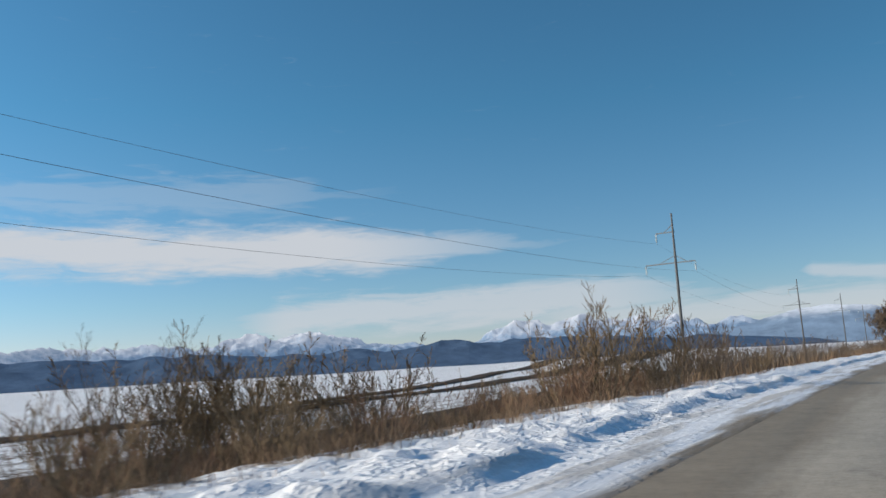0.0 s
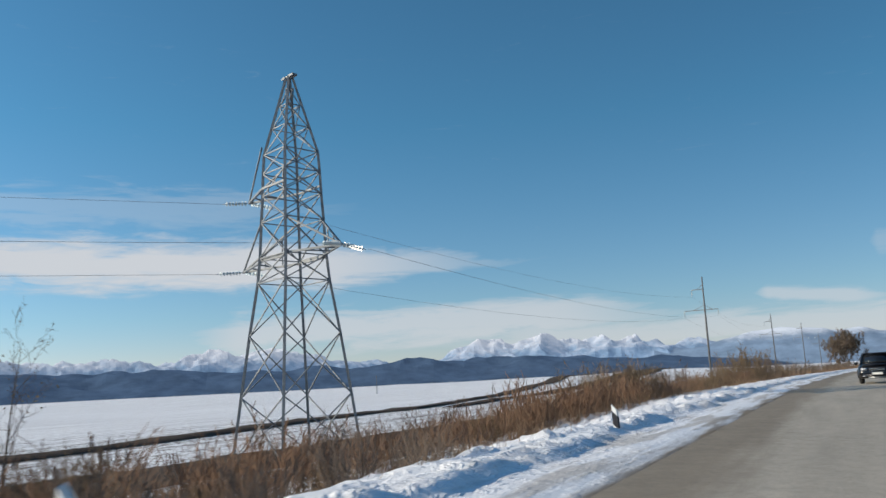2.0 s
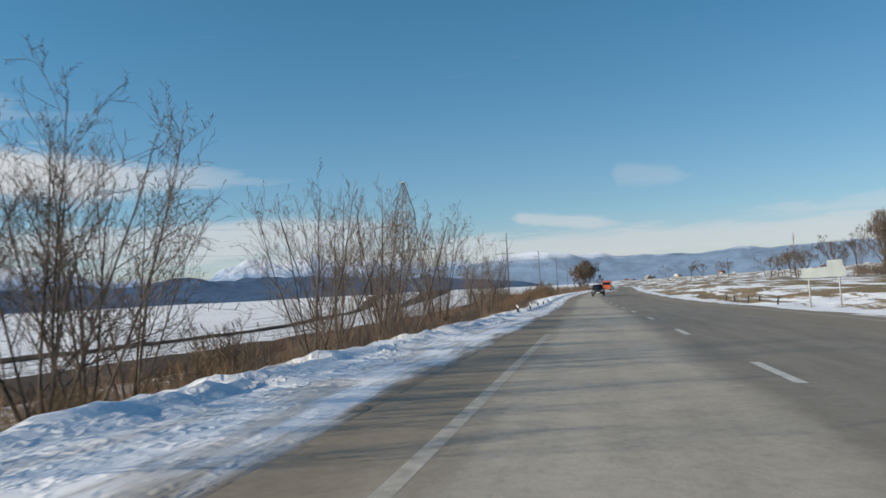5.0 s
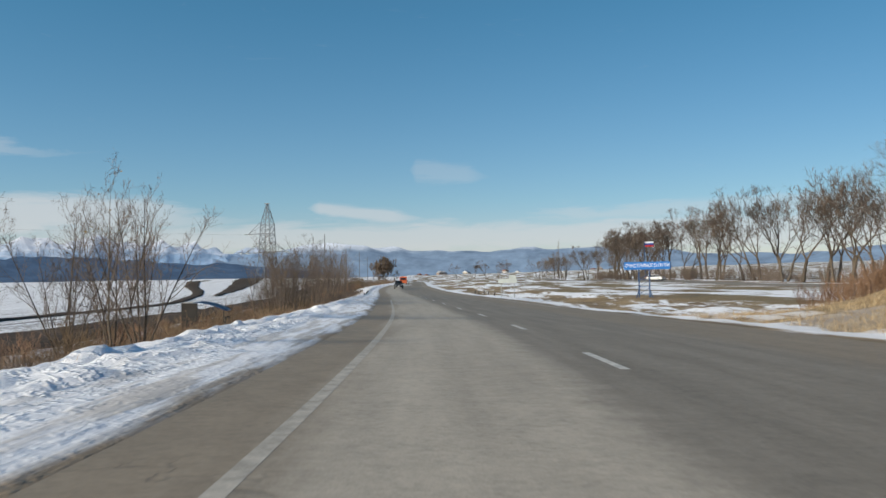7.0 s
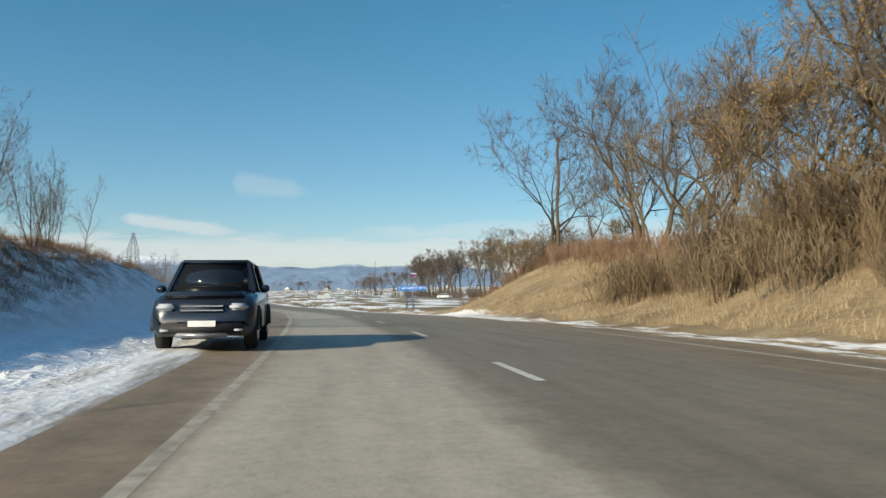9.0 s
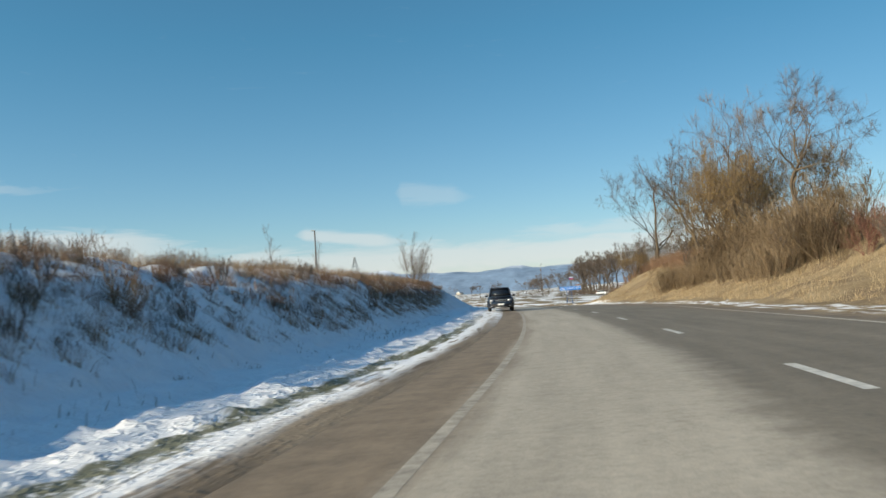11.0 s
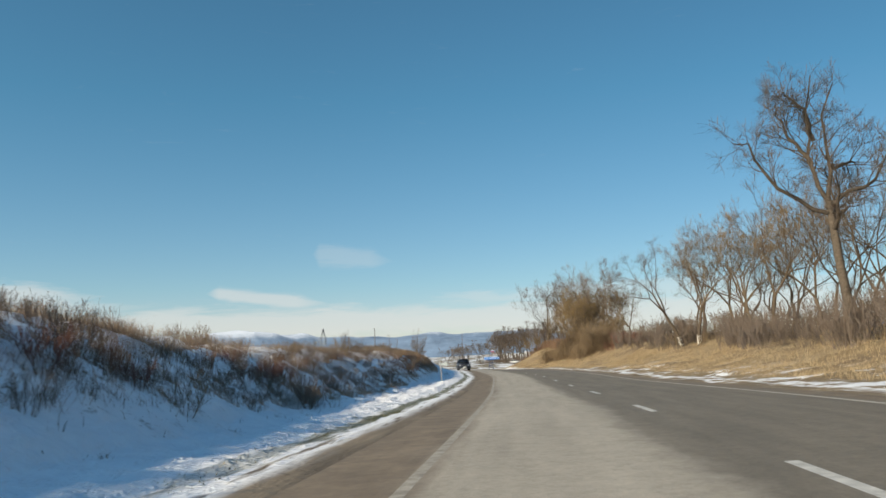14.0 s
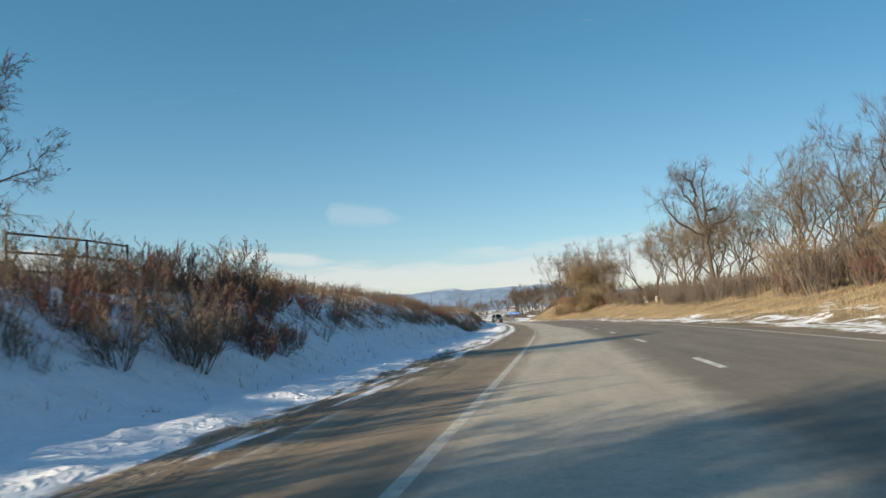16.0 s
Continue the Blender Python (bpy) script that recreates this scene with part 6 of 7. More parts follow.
def street_pole(x, y, top):
    t = thing("lamp_post", "thin pale metal lamp post behind the bank", "lamp post")
    z = float(world_z(x, y)[0])
    bm = bmesh.new()
    tube(bm, [(0, 0, -0.3), (0, 0, (top - z) * 0.5), (0, 0, top - z)], [0.075, 0.06, 0.05], 8)
    part("pole", bm, CONCRETE, t, "", True)
    bm = bmesh.new()
    box(bm, (-0.12, 0, top - z - 0.02), (0.3, 0.12, 0.07), None, 0.02)
    part("lamp_head", bm, GREY_METAL, t)
    t.matrix_basis = pose(x, y, z, 0, 0, 0)


street_pole(-18.6, -187.8, 7.2)
far_post = thing("lamp_post", "distant thin pole standing in the snowy field", "lamp post")
bm = bmesh.new()
tube(bm, [(0, 0, -1), (0, 0, 9)], [0.16, 0.12], 6)
part("pole", bm, CONCRETE, far_post)
far_post.matrix_basis = pose(-185, 262, float(ground_top(-185, 262)[0]))

# ---------------------------------------------------------------- roadside posts and signs
WHITE_PLASTIC = plain("white_plastic", (0.78, 0.78, 0.76), 0.5, 0, 0.1, 4)
BLACK_PLASTIC = plain("black_band", (0.03, 0.03, 0.035), 0.5, 0, 0.2, 4)
REFLECT = plain("reflector", (0.75, 0.74, 0.7), 0.25, 0, 0.05, 4, 0.6)


def delineator():
    t = thing("delineator_post", "white plastic delineator post with a slanting black band", "road post", "delineator posts along the verge")
    prof = [(-0.06, -0.03), (0.06, -0.03), (0.045, 0.045), (-0.045, 0.045)]

    def prism(bm, z0, z1, grow, slant):
        lo = [bm.verts.new((x * grow, y * grow, z0 + slant * x)) for x, y in prof]
        hi = [bm.verts.new((x * grow, y * grow, z1 + slant * x)) for x, y in prof]
        for i in range(4):
            j = (i + 1) % 4
            bm.faces.new((lo[i], lo[j], hi[j], hi[i]))
        bm.faces.new(lo[::-1])
        bm.faces.new(hi)

    bm = bmesh.new()
    prism(bm, -0.25, 0.95, 1.0, 1.2)
    part("post", bm, WHITE_PLASTIC, t)
    bm = bmesh.new()
    prism(bm, 0.58, 0.83, 1.06, 1.2)
    band = part("band", bm, BLACK_PLASTIC, t, "slanting black band")
    bm = bmesh.new()
    box(bm, (0, -0.037, 0.70), (0.045, 0.01, 0.13), None, 0.003)
    part("reflector", bm, REFLECT, band, "small white reflector")
    return t


dl = delineator()
for k, (s, tilt) in enumerate(((70.4, 5), (61.3, -6), (50.9, 4), (42.5, -5), (30.0, 6))):
    p = spot(s, -3.95)
    m = pose(p.x, p.y, float(left_z(np.array([s]), np.array([-3.95]))[0]) - 0.56, tilt, tilt * 0.5, heading(s) + 180)
    if k == 0:
        dl.matrix_basis = m
    else:
        copy_thing(dl, m)

km = thing("kilometre_post", "grey post with small white boards set on edge", "road sign")
bm = bmesh.new()
tube(bm, [(0, 0, -0.3), (0, 0, 2.0)], [0.035, 0.035], 10)
part("post", bm, GREY_METAL, km, "", True)
for x in (-0.02, 0.05):
    bm = bmesh.new()
    box(bm, (x, 0, 1.88), (0.16, 0.02, 0.16), Euler((0, 0, 1.5)).to_quaternion(), 0.004)
    part("plate", bm, WHITE_PLASTIC, km)
p = spot_xy(-19.47, -253.45)
km.matrix_basis = pose(p.x, p.y, p.z + 0.05, 0, -3.2, -12)

GREEN_SIGN = plain("green_sign", (0.4, 0.43, 0.42), 0.5, 0.1, 0.15, 2)
road_sign = thing("road_sign", "wide grey road sign on two posts in the meadow", "road sign")
for x in (-0.72, 0.72):
    bm = bmesh.new()
    tube(bm, [(x, 0, -0.3), (x, 0, 2.15)], [0.045, 0.045], 10)
    part("post", bm, GREY_METAL, road_sign, "", True)
bm = bmesh.new()
box(bm, (0, -0.07, 1.92), (2.1, 0.04, 0.5), None, 0.01)
part("panel", bm, GREEN_SIGN, road_sign, "pale green-grey panel")
bm = bmesh.new()
box(bm, (0.55, -0.02, 2.35), (0.75, 0.03, 0.38), None, 0.01)
part("upper_plate", bm, GREEN_SIGN, road_sign, "small pale plate")
p = spot_xy(12.9, -69.0)
road_sign.matrix_basis = pose(p.x, p.y, p.z, 0, 0, -14)

for k, (s, tilt) in enumerate(((40, 6), (44, -4), (49, 3), (53, -2), (58, 8))):
    d = 11.6 + 0.05 * k
    pst = thing("guard_post", "short bent dark metal post in the snow", "post", "short posts by the meadow")
    bm = bmesh.new()
    tube(bm, [(0, 0, -0.2), (0, 0, 0.55), (0.05 * (k % 2), 0, 0.68)], [0.05, 0.05, 0.045], 8)
    part("post", bm, BLACK_PLASTIC, pst, "", True)
    bm = bmesh.new()
    bmesh.ops.create_cone(bm, cap_ends=True, segments=8, radius1=0.06, radius2=0.045, depth=0.05, matrix=Matrix.Translation((0.05 * (k % 2), 0, 0.7)))
    part("cap", bm, GREY_METAL, pst)
    q = spot(s, d)
    pst.matrix_basis = pose(q.x, q.y, q.z, tilt, tilt, 0)

# roadside shelter with a blue canopy
BLUE_SHEET = plain("blue_sheet", (0.035, 0.08, 0.16), 0.45, 0.1, 0.25, 2)
GREY_BOARD = plain("grey_board", (0.042, 0.038, 0.034), 0.8, 0.0, 0.3, 2)
shelter = thing("shelter", "small derelict roadside shelter with grey board and blue curved canopy", "shelter")
bm = bmesh.new()
box(bm, (0.0, 0, 0.95), (0.62, 0.06, 1.12), None, 0.01)
part("side_board", bm, GREY_BOARD, shelter, "weathered grey side board")
for x in (-0.33, 0.34, 1.55):
    bm = bmesh.new()
    beam(bm, (x, 0, -0.3), (x, 0, 1.54 if x < 1 else 1.15), 0.05)
    part("post", bm, GREY_BOARD, shelter)
bm = bmesh.new()
arc = [(0.2 + 1.5 * u, 1.56 - 0.05 * u - 0.36 * u * u) for u in np.linspace(0, 1, 10)]
for (x0, z0), (x1, z1) in zip(arc, arc[1:]):
    w = 0.06 + 0.2 * (x0 - 0.2) / 1.5
    vs = [bm.verts.new(c) for c in ((x0, -w, z0), (x1, -w - 0.04, z1), (x1, 1.5, z1), (x0, 1.5, z0))]
    bm.faces.new(vs)
bmesh.ops.remove_doubles(bm, verts=bm.verts, dist=0.001)
bmesh.ops.solidify(bm, geom=bm.faces[:], thickness=0.03)
part("canopy", bm, BLUE_SHEET, shelter, "blue curved canopy", True)
bm = bmesh.new()
beam(bm, (-0.34, 0, 1.54), (0.36, 0, 1.54), 0.05)
part("rail", bm, GREY_METAL, shelter)
p = spot(121.7, -10.65)
shelter.matrix_basis = pose(p.x, p.y, p.z - 0.02, 0, 0, 4)
rail_fence = thing("pipe_railing", "low bent grey pipe railing in front of the shelter", "railing")
rp = [spot(121.6, -8.9), spot(123.0, -8.6), spot(124.4, -8.5)]
for q in rp:
    bm = bmesh.new()
    tube(bm, [q - Vector((0, 0, 0.2)), q + Vector((0.03, 0, 0.62))], [0.03, 0.028], 8)
    part("post", bm, GREY_BOARD, rail_fence, "", True)
for h in (0.58, 0.25):
    bm = bmesh.new()
    tube(bm, [q + Vector((0, 0, h)) for q in rp], [0.022] * 3, 8)
    part("rail", bm, GREY_BOARD, rail_fence, "", True)

# banner over the meadow
BLUE_STEEL = plain("blue_steel", (0.035, 0.08, 0.18), 0.5, 0.2, 0.2, 2)
BANNER = plain("banner_blue", (0.02, 0.16, 0.5), 0.5, 0, 0.15, 1)
RED = plain("flag_red", (0.6, 0.05, 0.05), 0.6)
FLAG_BLUE = plain("flag_blue", (0.04, 0.1, 0.45), 0.6)
LETTER = plain("letter_white", (0.85, 0.87, 0.88), 0.5)
board = thing("billboard", "blue roadside farewell banner with white letters on a blue frame", "billboard")
for x in (-0.5, 0.5):
    bm = bmesh.new()
    beam(bm, (x, 0, -0.3), (x, 0, 3.6), 0.12)
    part("post", bm, BLUE_STEEL, board)
bm = bmesh.new()
for h in (0.5, 1.2, 1.9):
    beam(bm, (-0.5, 0, h), (0.5, 0, h), 0.06)
    beam(bm, (-0.5, 0, h), (0.5, 0, h + 0.6), 0.05)
part("bracing", bm, BLUE_STEEL, board)
for x in (-0.9, 0.9):
    bm = bmesh.new()
    beam(bm, (x, -0.3, -0.2), (x * 0.55, 0, 0.9), 0.07)
    part("stay", bm, BLUE_STEEL, board)
bm = bmesh.new()
box(bm, (0.3, -0.08, 3.25), (4.4, 0.06, 0.74), None, 0.01)
panel = part("panel", bm, BANNER, board, "blue banner panel")
cu = bpy.data.curves.new("lettering", "FONT")
cu.body, cu.size, cu.extrude, cu.align_x, cu.align_y = "СЧАСТЛИВОГО ПУТИ", 0.46, 0.01, "CENTER", "CENTER"
fo = new("lettering_font", cu)
fo.matrix_basis = pose(0.3, -0.12, 3.25, 90, 0, 0)
bpy.context.view_layer.update()
me = bpy.data.meshes.new_from_object(fo.evaluated_get(bpy.context.evaluated_depsgraph_get()))
me.transform(fo.matrix_basis)
wmax = max(abs(v.co.x - 0.3) for v in me.vertices)
for v in me.vertices:
    v.co.x = 0.3 + (v.co.x - 0.3) * min(1.0, 2.1 / wmax)
me.materials.append(LETTER)
bpy.data.objects.remove(fo)
lt = new("lettering", me)
lt.parent = panel
lt["label"] = "white capital letters"
bm = bmesh.new()
beam(bm, (0.1, 0, 2.4), (0.1, 0, 5.6), 0.06)
part("mast", bm, BLUE_STEEL, board)
for k, mt in enumerate((LETTER, FLAG_BLUE, RED)):
    bm = bmesh.new()
    n = 6
    rows = [[bm.verts.new((0.12 + 0.85 * i / n, 0.05 * math.sin(i * 1.3), 5.6 - 0.17 * (k + j))) for i in range(n + 1)] for j in range(2)]
    for i in range(n):
        bm.faces.new((rows[0][i], rows[0][i + 1], rows[1][i + 1], rows[1][i]))
    bmesh.ops.solidify(bm, geom=bm.faces[:], thickness=0.012)
    part("flag_stripe", bm, mt, board, ("white flag stripe", "blue flag stripe", "red flag stripe")[k])
p = spot_xy(24.7, -80.8)
board.matrix_basis = pose(p.x, p.y, p.z, 0, 0, -17)

# the lane beyond the meadow
LANE_MAT = plain("old_lane_asphalt", (0.22, 0.195, 0.165), 0.85, 0, 0.25, 0.8)
ribbon("lane", [(50, -150, 5.5), (56, -80, 6), (59, -30, 6), (62, 20, 6), (66, 90, 6), (72, 180, 6), (82, 290, 6)], LANE_MAT, "grey lane running beyond the meadow", "lane")

# pipe fence on the bank
fence = thing("pipe_fence", "rusty dark pipe fence on top of the bank", "fence")
fp = [spot(349.8, -13.0), spot(347.0, -12.6), spot(345.2, -12.4)]
for q in fp:
    bm = bmesh.new()
    tube(bm, [q - Vector((0, 0, 0.3)), q + Vector((0, 0, 1.35))], [0.035, 0.035], 8)
    part("post", bm, BLACK_PLASTIC, fence, "", True)
for h in (1.3, 0.85, 0.4):
    bm = bmesh.new()
    tube(bm, [q + Vector((0, 0, h + 0.04 * (i % 2))) for i, q in enumerate(fp)], [0.028] * 3, 8)
    part("rail", bm, BLACK_PLASTIC, fence, "", True)

# ---------------------------------------------------------------- vehicles
TYRE = plain("tyre_rubber", (0.02, 0.02, 0.021), 0.85, 0, 0.2, 8)
RIM = plain("alloy_rim", (0.45, 0.46, 0.47), 0.35, 0.8, 0.1)
CAR_GLASS = plain("dark_car_glass", (0.012, 0.014, 0.018), 0.05, 0, 0.1, 1, 0.6)
LAMP_GLASS = plain("headlamp_glass", (0.5, 0.52, 0.55), 0.1, 0.2, 0.05, 3, 0.7)
CHROME = plain("chrome_trim", (0.6, 0.61, 0.62), 0.2, 0.9, 0.05)
PLATE = plain("plate_white", (0.7, 0.7, 0.68), 0.5)
DARK_TRIM = plain("dark_trim", (0.025, 0.025, 0.027), 0.6)


def paint(name, col):
    m = plain(name, col, 0.3, 0.25, 0.1, 2, 0.5)
    m.node_tree.nodes["Principled BSDF"].inputs["Coat Weight"].default_value = 0.5
    return m


def loft(bm, stations):
    """Closed body through rings of equal point count."""
    rings = [[bm.verts.new(p) for p in ring] for ring in stations]
    n = len(rings[0])
    for r0, r1 in zip(rings, rings[1:]):
        for k in range(n):
            bm.faces.new((r0[k], r0[(k + 1) % n], r1[(k + 1) % n], r1[k]))
    bm.faces.new(rings[0][::-1])
    bm.faces.new(rings[-1])


def car(name, label, coat, L, W, H, belt, wheel_r, hood, lamps_on=False):
    """A passenger car; its front looks along -y."""
    t = thing(name, label, "car", "cars on the road")
    w = W / 2
    prof = [(-L / 2, 0.40, belt * 0.62, w * 0.78), (-L / 2 + 0.1, 0.30, belt * 0.82, w * 0.93), (-L / 2 + 0.4, 0.27, belt * 0.93, w), (-L / 2 + hood, 0.26, belt, w), (0.2, 0.26, belt + 0.02, w),
            (L / 2 - 0.5, 0.27, belt + 0.03, w), (L / 2 - 0.12, 0.3, belt - 0.02, w * 0.95), (L / 2, 0.42, belt * 0.85, w * 0.85)]
    bm = bmesh.new()
    rings = []
    for y, zb, zt, hw in prof:
        half = [(hw - 0.1, zb), (hw, zb + 0.16), (hw, zt - 0.22), (hw - 0.05, zt - 0.06), (hw - 0.16, zt)]
        rings.append([(x, y, z) for x, z in half] + [(-x, y, z) for x, z in half[::-1]])
    loft(bm, rings)
    part("body", bm, coat, t, "", True)
    y0, y1, y2, y3 = -L / 2 + hood - 0.05, -L / 2 + hood + (H - belt) * 1.05, L / 2 - 0.55, L / 2 - 0.2
    bm = bmesh.new()
    loft(bm, [[(w - 0.13, y0, belt - 0.03), (-w + 0.13, y0, belt - 0.03), (-w + 0.13, y3, belt - 0.03), (w - 0.13, y3, belt - 0.03)],
              [(w - 0.3, y1, H - 0.05), (-w + 0.3, y1, H - 0.05), (-w + 0.3, y2, H - 0.05), (w - 0.3, y2, H - 0.05)]])
    bmesh.ops.bevel(bm, geom=bm.edges[:], offset=0.07, segments=3, affect="EDGES")
    part("windows", bm, CAR_GLASS, t, "dark tinted windows", True)
    bm = bmesh.new()
    box(bm, (0, (y1 + y2) / 2, H - 0.045), (W - 0.5, y2 - y1 + 0.14, 0.11), None, 0.05)
    part("roof", bm, coat, t, "", True)
    bm = bmesh.new()
    box(bm, (0, -L / 2 + hood * 0.55, belt * 0.955), (W - 0.42, hood * 0.82, 0.09), Euler((radians(3.0), 0, 0)).to_quaternion(), 0.04)
    part("bonnet", bm, coat, t, "", True)
    bm = bmesh.new()
    box(bm, (0, -L / 2 + 0.0, 0.31), (W * 0.5, 0.1, 0.1), None, 0.03)
    part("skid_plate", bm, RIM, t, "pale grey lower bumper plate", True)
    for sx in (-1, 1):
        for a, b in (((sx * (w - 0.125), y0, belt - 0.02), (sx * (w - 0.295), y1, H - 0.05)), ((sx * (w - 0.125), y3, belt - 0.02), (sx * (w - 0.295), y2, H - 0.05)), ((sx * (w - 0.12), 0.25, belt - 0.02), (sx * (w - 0.29), 0.25, H - 0.05))):
            bm = bmesh.new()
            beam(bm, a, b, 0.07)
            part("pillar", bm, coat, t)
        bm = bmesh.new()
        box(bm, (sx * (w + 0.07), y0 + 0.35, belt + 0.06), (0.2, 0.1, 0.15), None, 0.03)
        part("mirror", bm, coat, t, "", True)
        bm = bmesh.new()
        box(bm, (sx * (w - 0.3), -L / 2 + 0.06, belt * 0.74), (0.34, 0.16, 0.13), Euler((0, 0, sx * 0.35)).to_quaternion(), 0.04)
        part("headlight", bm, LAMP_GLASS, t, "clear headlight", True)
        bm = bmesh.new()
        box(bm, (sx * (w - 0.3), -L / 2 - 0.03, 0.4), (0.18, 0.05, 0.08), None, 0.02)
        part("fog_lamp", bm, LAMP_GLASS, t, "", True)
        bm = bmesh.new()
        box(bm, (sx * (w - 0.16), L / 2 - 0.08, belt * 0.86), (0.24, 0.12, 0.28), None, 0.03)
        part("tail_light", bm, RED, t, "red tail light", True)
        for y in (-L / 2 + 0.88, L / 2 - 0.92):
            bm = bmesh.new()
            q = Matrix.Translation((sx * (w - 0.13), y, wheel_r)) @ Matrix.Rotation(radians(90), 4, "Y")
            bmesh.ops.create_cone(bm, cap_ends=True, segments=20, radius1=wheel_r, radius2=wheel_r, depth=0.24, matrix=q)
            bmesh.ops.bevel(bm, geom=[e for e in bm.edges if abs(e.calc_length() - 0.24) > 0.02], offset=0.03, segments=2, affect="EDGES")
            arch = bmesh.new()
            tube(arch, [(sx * (w + 0.005), y + (wheel_r + 0.05) * math.cos(q0), wheel_r + (wheel_r + 0.05) * math.sin(q0)) for q0 in np.linspace(0, math.pi, 13)], [0.045] * 13, 6)
            part("wheel_arch", arch, DARK_TRIM, t, "", True)
            wheel = part("wheel", bm, TYRE, t, "black rubber tyre", True)
            bm = bmesh.new()
            q = Matrix.Translation((sx * (w - 0.005), y, wheel_r)) @ Matrix.Rotation(radians(90), 4, "Y")
            bmesh.ops.create_cone(bm, cap_ends=True, segments=16, radius1=wheel_r * 0.62, radius2=wheel_r * 0.55, depth=0.03, matrix=q)
            part("rim", bm, RIM, wheel, "grey alloy rim")
    bm = bmesh.new()
    box(bm, (0, -L / 2 + 0.02, belt * 0.72), (W * 0.42, 0.08, 0.17), None, 0.02)
    grille = part("grille", bm, DARK_TRIM, t, "dark grille", True)
    for z in (-0.04, 0.04):
        bm = bmesh.new()
        box(bm, (0, -L / 2 - 0.025, belt * 0.72 + z), (W * 0.4, 0.03, 0.025))
        part("slat", bm, CHROME, grille)
    bm = bmesh.new()
    box(bm, (0, -L / 2 + 0.02, 0.43), (W * 0.78, 0.12, 0.2), None, 0.03)
    bumper = part("bumper", bm, DARK_TRIM if W > 1.85 else coat, t, "", True)
    bm = bmesh.new()
    box(bm, (0, -L / 2 - 0.05, 0.52), (0.5, 0.02, 0.11))
    part("number_plate", bm, PLATE, bumper, "white number plate")
    return t


def park(ob, s, d):
    x, y = plan(s, d)
    ob.matrix_basis = pose(float(x), float(y), float(ground_z(s, d)) + 0.005, 0, 0, heading(s))
    return ob


NAVY = paint("dark_blue_paint", (0.018, 0.024, 0.036))
park(car("suv", "dark blue-grey sport utility vehicle with clear headlights", NAVY, 4.75, 1.92, 1.78, 1.12, 0.38, 1.35), 188.6, -2.45)
# added second dark car, a stand-in for the same SUV farther back
park(car("hatchback", "black hatchback standing in for the dark SUV that follows", paint("black_paint", (0.012, 0.012, 0.014)), 4.3, 1.82, 1.62, 1.02, 0.34, 1.2), -6.0, 1.2)
park(car("sedan", "white sedan car driving on the asphalt road", paint("white_paint", (0.72, 0.73, 0.73)), 4.4, 1.75, 1.48, 0.92, 0.31, 1.3), -150.0, 0.7)
wc = car("sedan", "white car standing on the lane beyond the meadow", paint("white_paint_dull", (0.7, 0.71, 0.7)), 4.2, 1.7, 1.45, 0.9, 0.3, 1.25)
p = spot_xy(61.0, 30.0)
wc.matrix_basis = pose(p.x, p.y, float(ground_top(61, 30)[0]) + 0.22, 0, 0, 40)


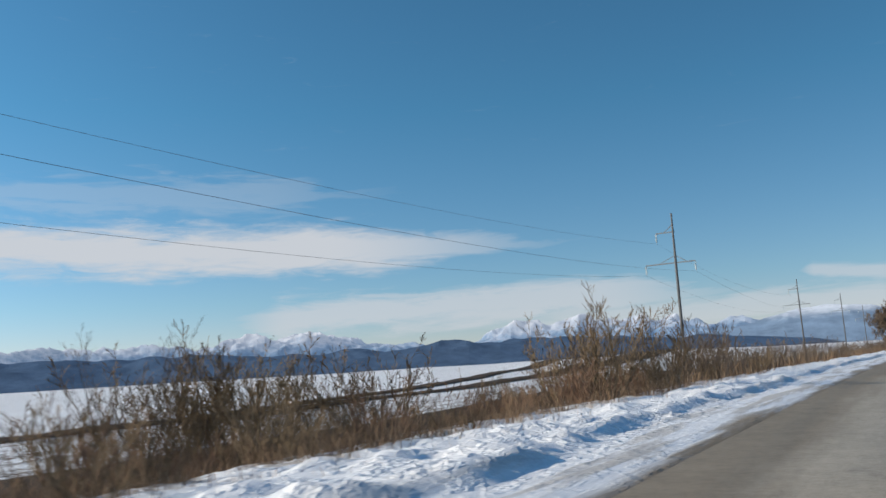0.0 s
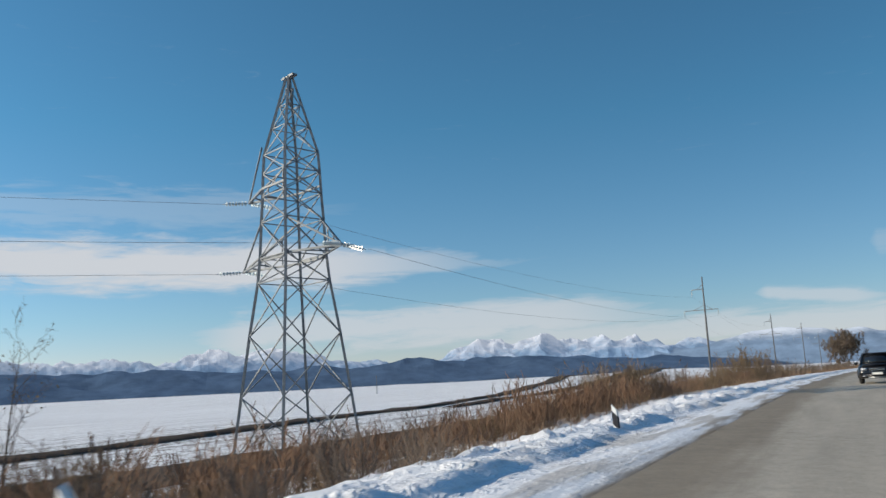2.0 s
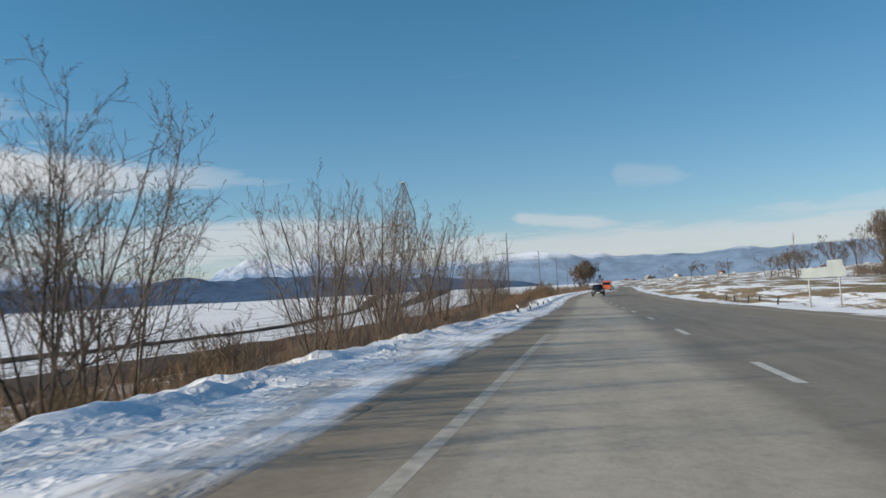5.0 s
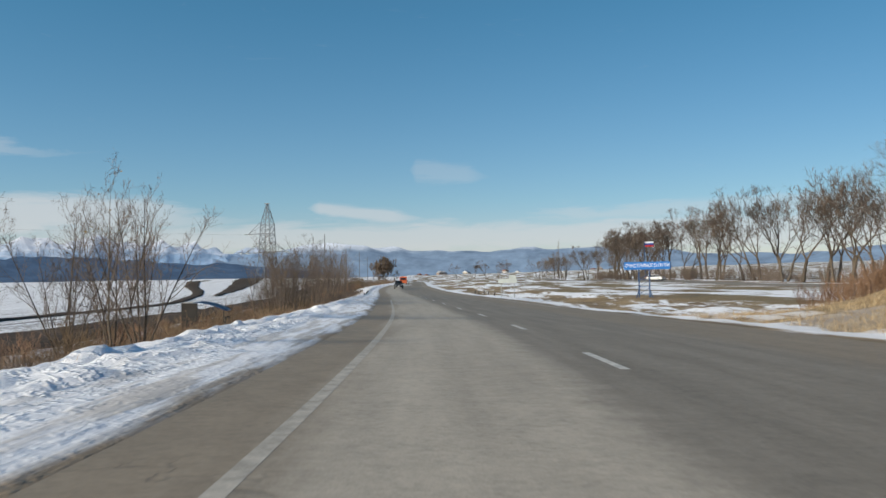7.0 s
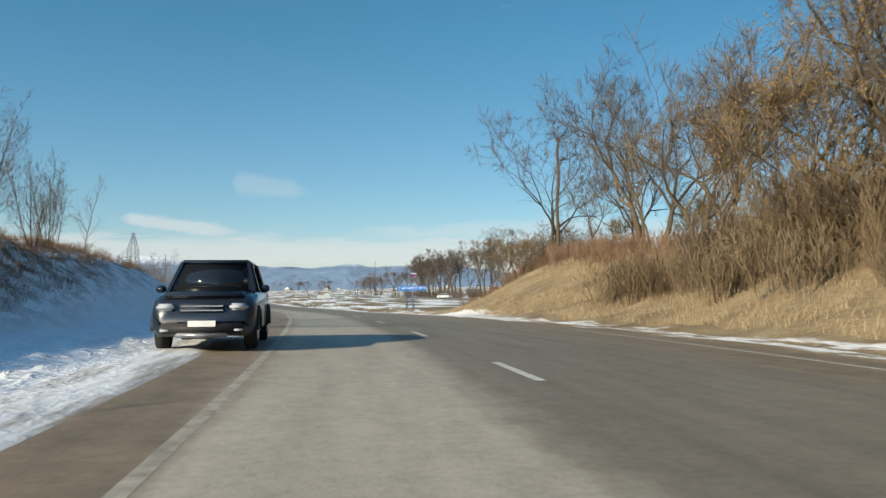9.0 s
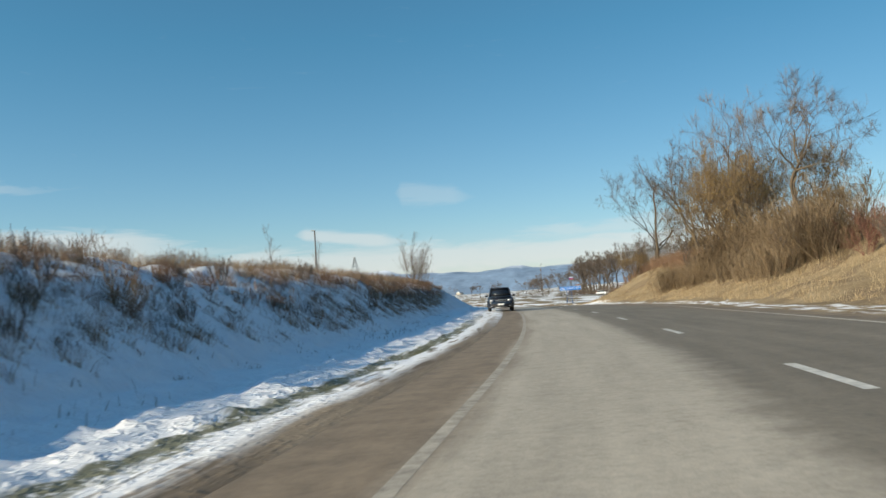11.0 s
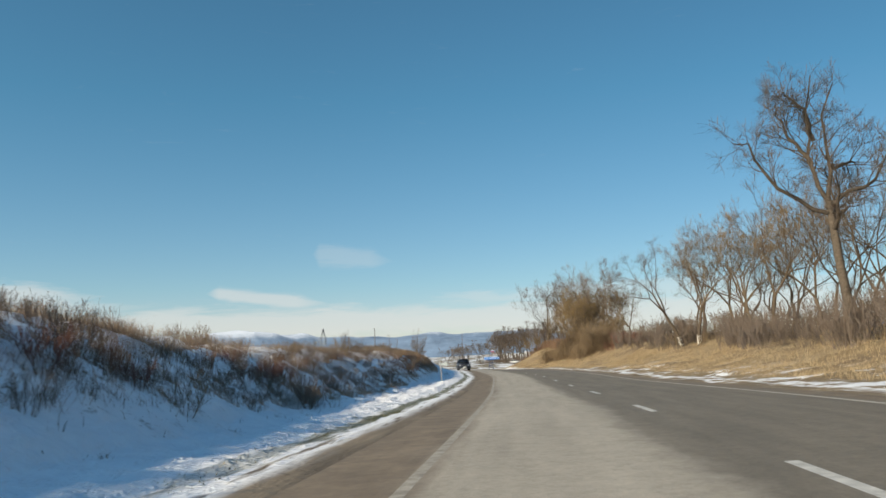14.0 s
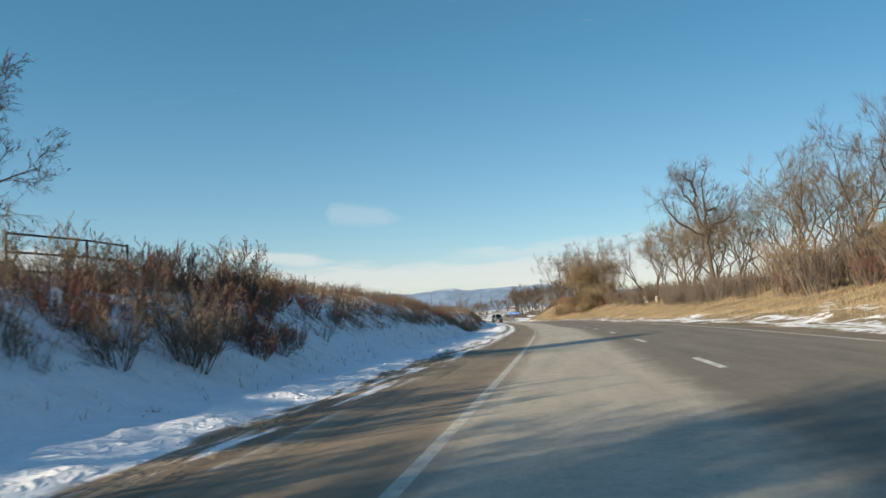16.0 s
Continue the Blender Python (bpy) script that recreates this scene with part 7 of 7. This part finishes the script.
def orange_truck():
    t = thing("truck", "orange truck with a box body on the road", "truck")
    ORANGE = paint("orange_paint", (0.6, 0.12, 0.03))
    bm = bmesh.new()
    loft(bm, [[(1.05, -2.9, 0.5), (-1.05, -2.9, 0.5), (-1.05, -1.2, 0.5), (1.05, -1.2, 0.5)], [(1.08, -2.95, 1.4), (-1.08, -2.95, 1.4), (-1.08, -1.2, 1.4), (1.08, -1.2, 1.4)], [(0.95, -2.55, 2.25), (-0.95, -2.55, 2.25), (-0.95, -1.25, 2.3), (0.95, -1.25, 2.3)]])
    cab = part("cab", bm, ORANGE, t)
    bm = bmesh.new()
    box(bm, (0, -2.79, 1.85), (1.75, 0.04, 0.7), Euler((radians(-25), 0, 0)).to_quaternion(), 0.01)
    part("windscreen", bm, CAR_GLASS, cab, "dark windscreen")
    bm = bmesh.new()
    box(bm, (0, 1.1, 1.75), (2.2, 4.3, 1.7), None, 0.04)
    part("box_body", bm, ORANGE, t)
    bm = bmesh.new()
    box(bm, (0, 0.3, 0.7), (0.9, 6.0, 0.25))
    part("chassis", bm, DARK_TRIM, t)
    for sx in (-1, 1):
        for y in (-2.0, 2.1):
            bm = bmesh.new()
            bmesh.ops.create_cone(bm, cap_ends=True, segments=16, radius1=0.45, radius2=0.45, depth=0.3, matrix=Matrix.Translation((sx * 0.9, y, 0.45)) @ Matrix.Rotation(radians(90), 4, "Y"))
            part("wheel", bm, TYRE, t, "black rubber tyre")
        bm = bmesh.new()
        box(bm, (sx * 0.75, -2.95, 0.8), (0.3, 0.06, 0.2), None, 0.02)
        part("headlight", bm, LAMP_GLASS, t)
    return t


park(orange_truck(), -105.0, 0.8)

# ---------------------------------------------------------------- far village
ROOFS = [plain("roof_brown", (0.2, 0.1, 0.07), 0.8), plain("roof_grey", (0.3, 0.31, 0.33), 0.7), plain("roof_snow", (0.5, 0.52, 0.55), 0.8)]
WALLS = [plain("wall_white", (0.42, 0.42, 0.42), 0.9), plain("wall_brick", (0.26, 0.21, 0.18), 0.9), plain("wall_ochre", (0.38, 0.34, 0.28), 0.9)]


def house(x, y, turn, w, l, h, k):
    t = thing("house", ("far white house with a pitched brown roof", "far brick house with a grey roof", "far ochre house with a snowy roof")[k], "house", "houses of the far village")
    bm = bmesh.new()
    box(bm, (0, 0, h / 2 - 0.5), (w, l, h + 1))
    part("wall", bm, WALLS[k], t)
    bm = bmesh.new()
    e = 0.4
    a = [bm.verts.new(v) for v in ((-w / 2 - e, -l / 2 - e, h), (w / 2 + e, -l / 2 - e, h), (0, -l / 2 - e, h + w * 0.36), (-w / 2 - e, l / 2 + e, h), (w / 2 + e, l / 2 + e, h), (0, l / 2 + e, h + w * 0.36))]
    for f in ((0, 1, 2), (5, 4, 3), (0, 2, 5, 3), (2, 1, 4, 5), (1, 0, 3, 4)):
        bm.faces.new([a[i] for i in f])
    part("roof", bm, ROOFS[k], t)
    for i in (-0.28, 0.28):
        bm = bmesh.new()
        box(bm, (i * w, -l / 2 - 0.02, h * 0.55), (1.0, 0.08, 1.2))
        part("window", bm, CAR_GLASS, t)
    t.matrix_basis = pose(x, y, float(ground_top(x, y)[0]), 0, 0, turn)


for k in range(10):
    r = R.uniform(1100, 1700)
    a = radians(R.uniform(-26, -1.5))
    house(-math.sin(a) * r, -150 + math.cos(a) * r, R.uniform(-40, 40), R.uniform(6, 9), R.uniform(7, 11), R.uniform(2.6, 3.6), k % 3)
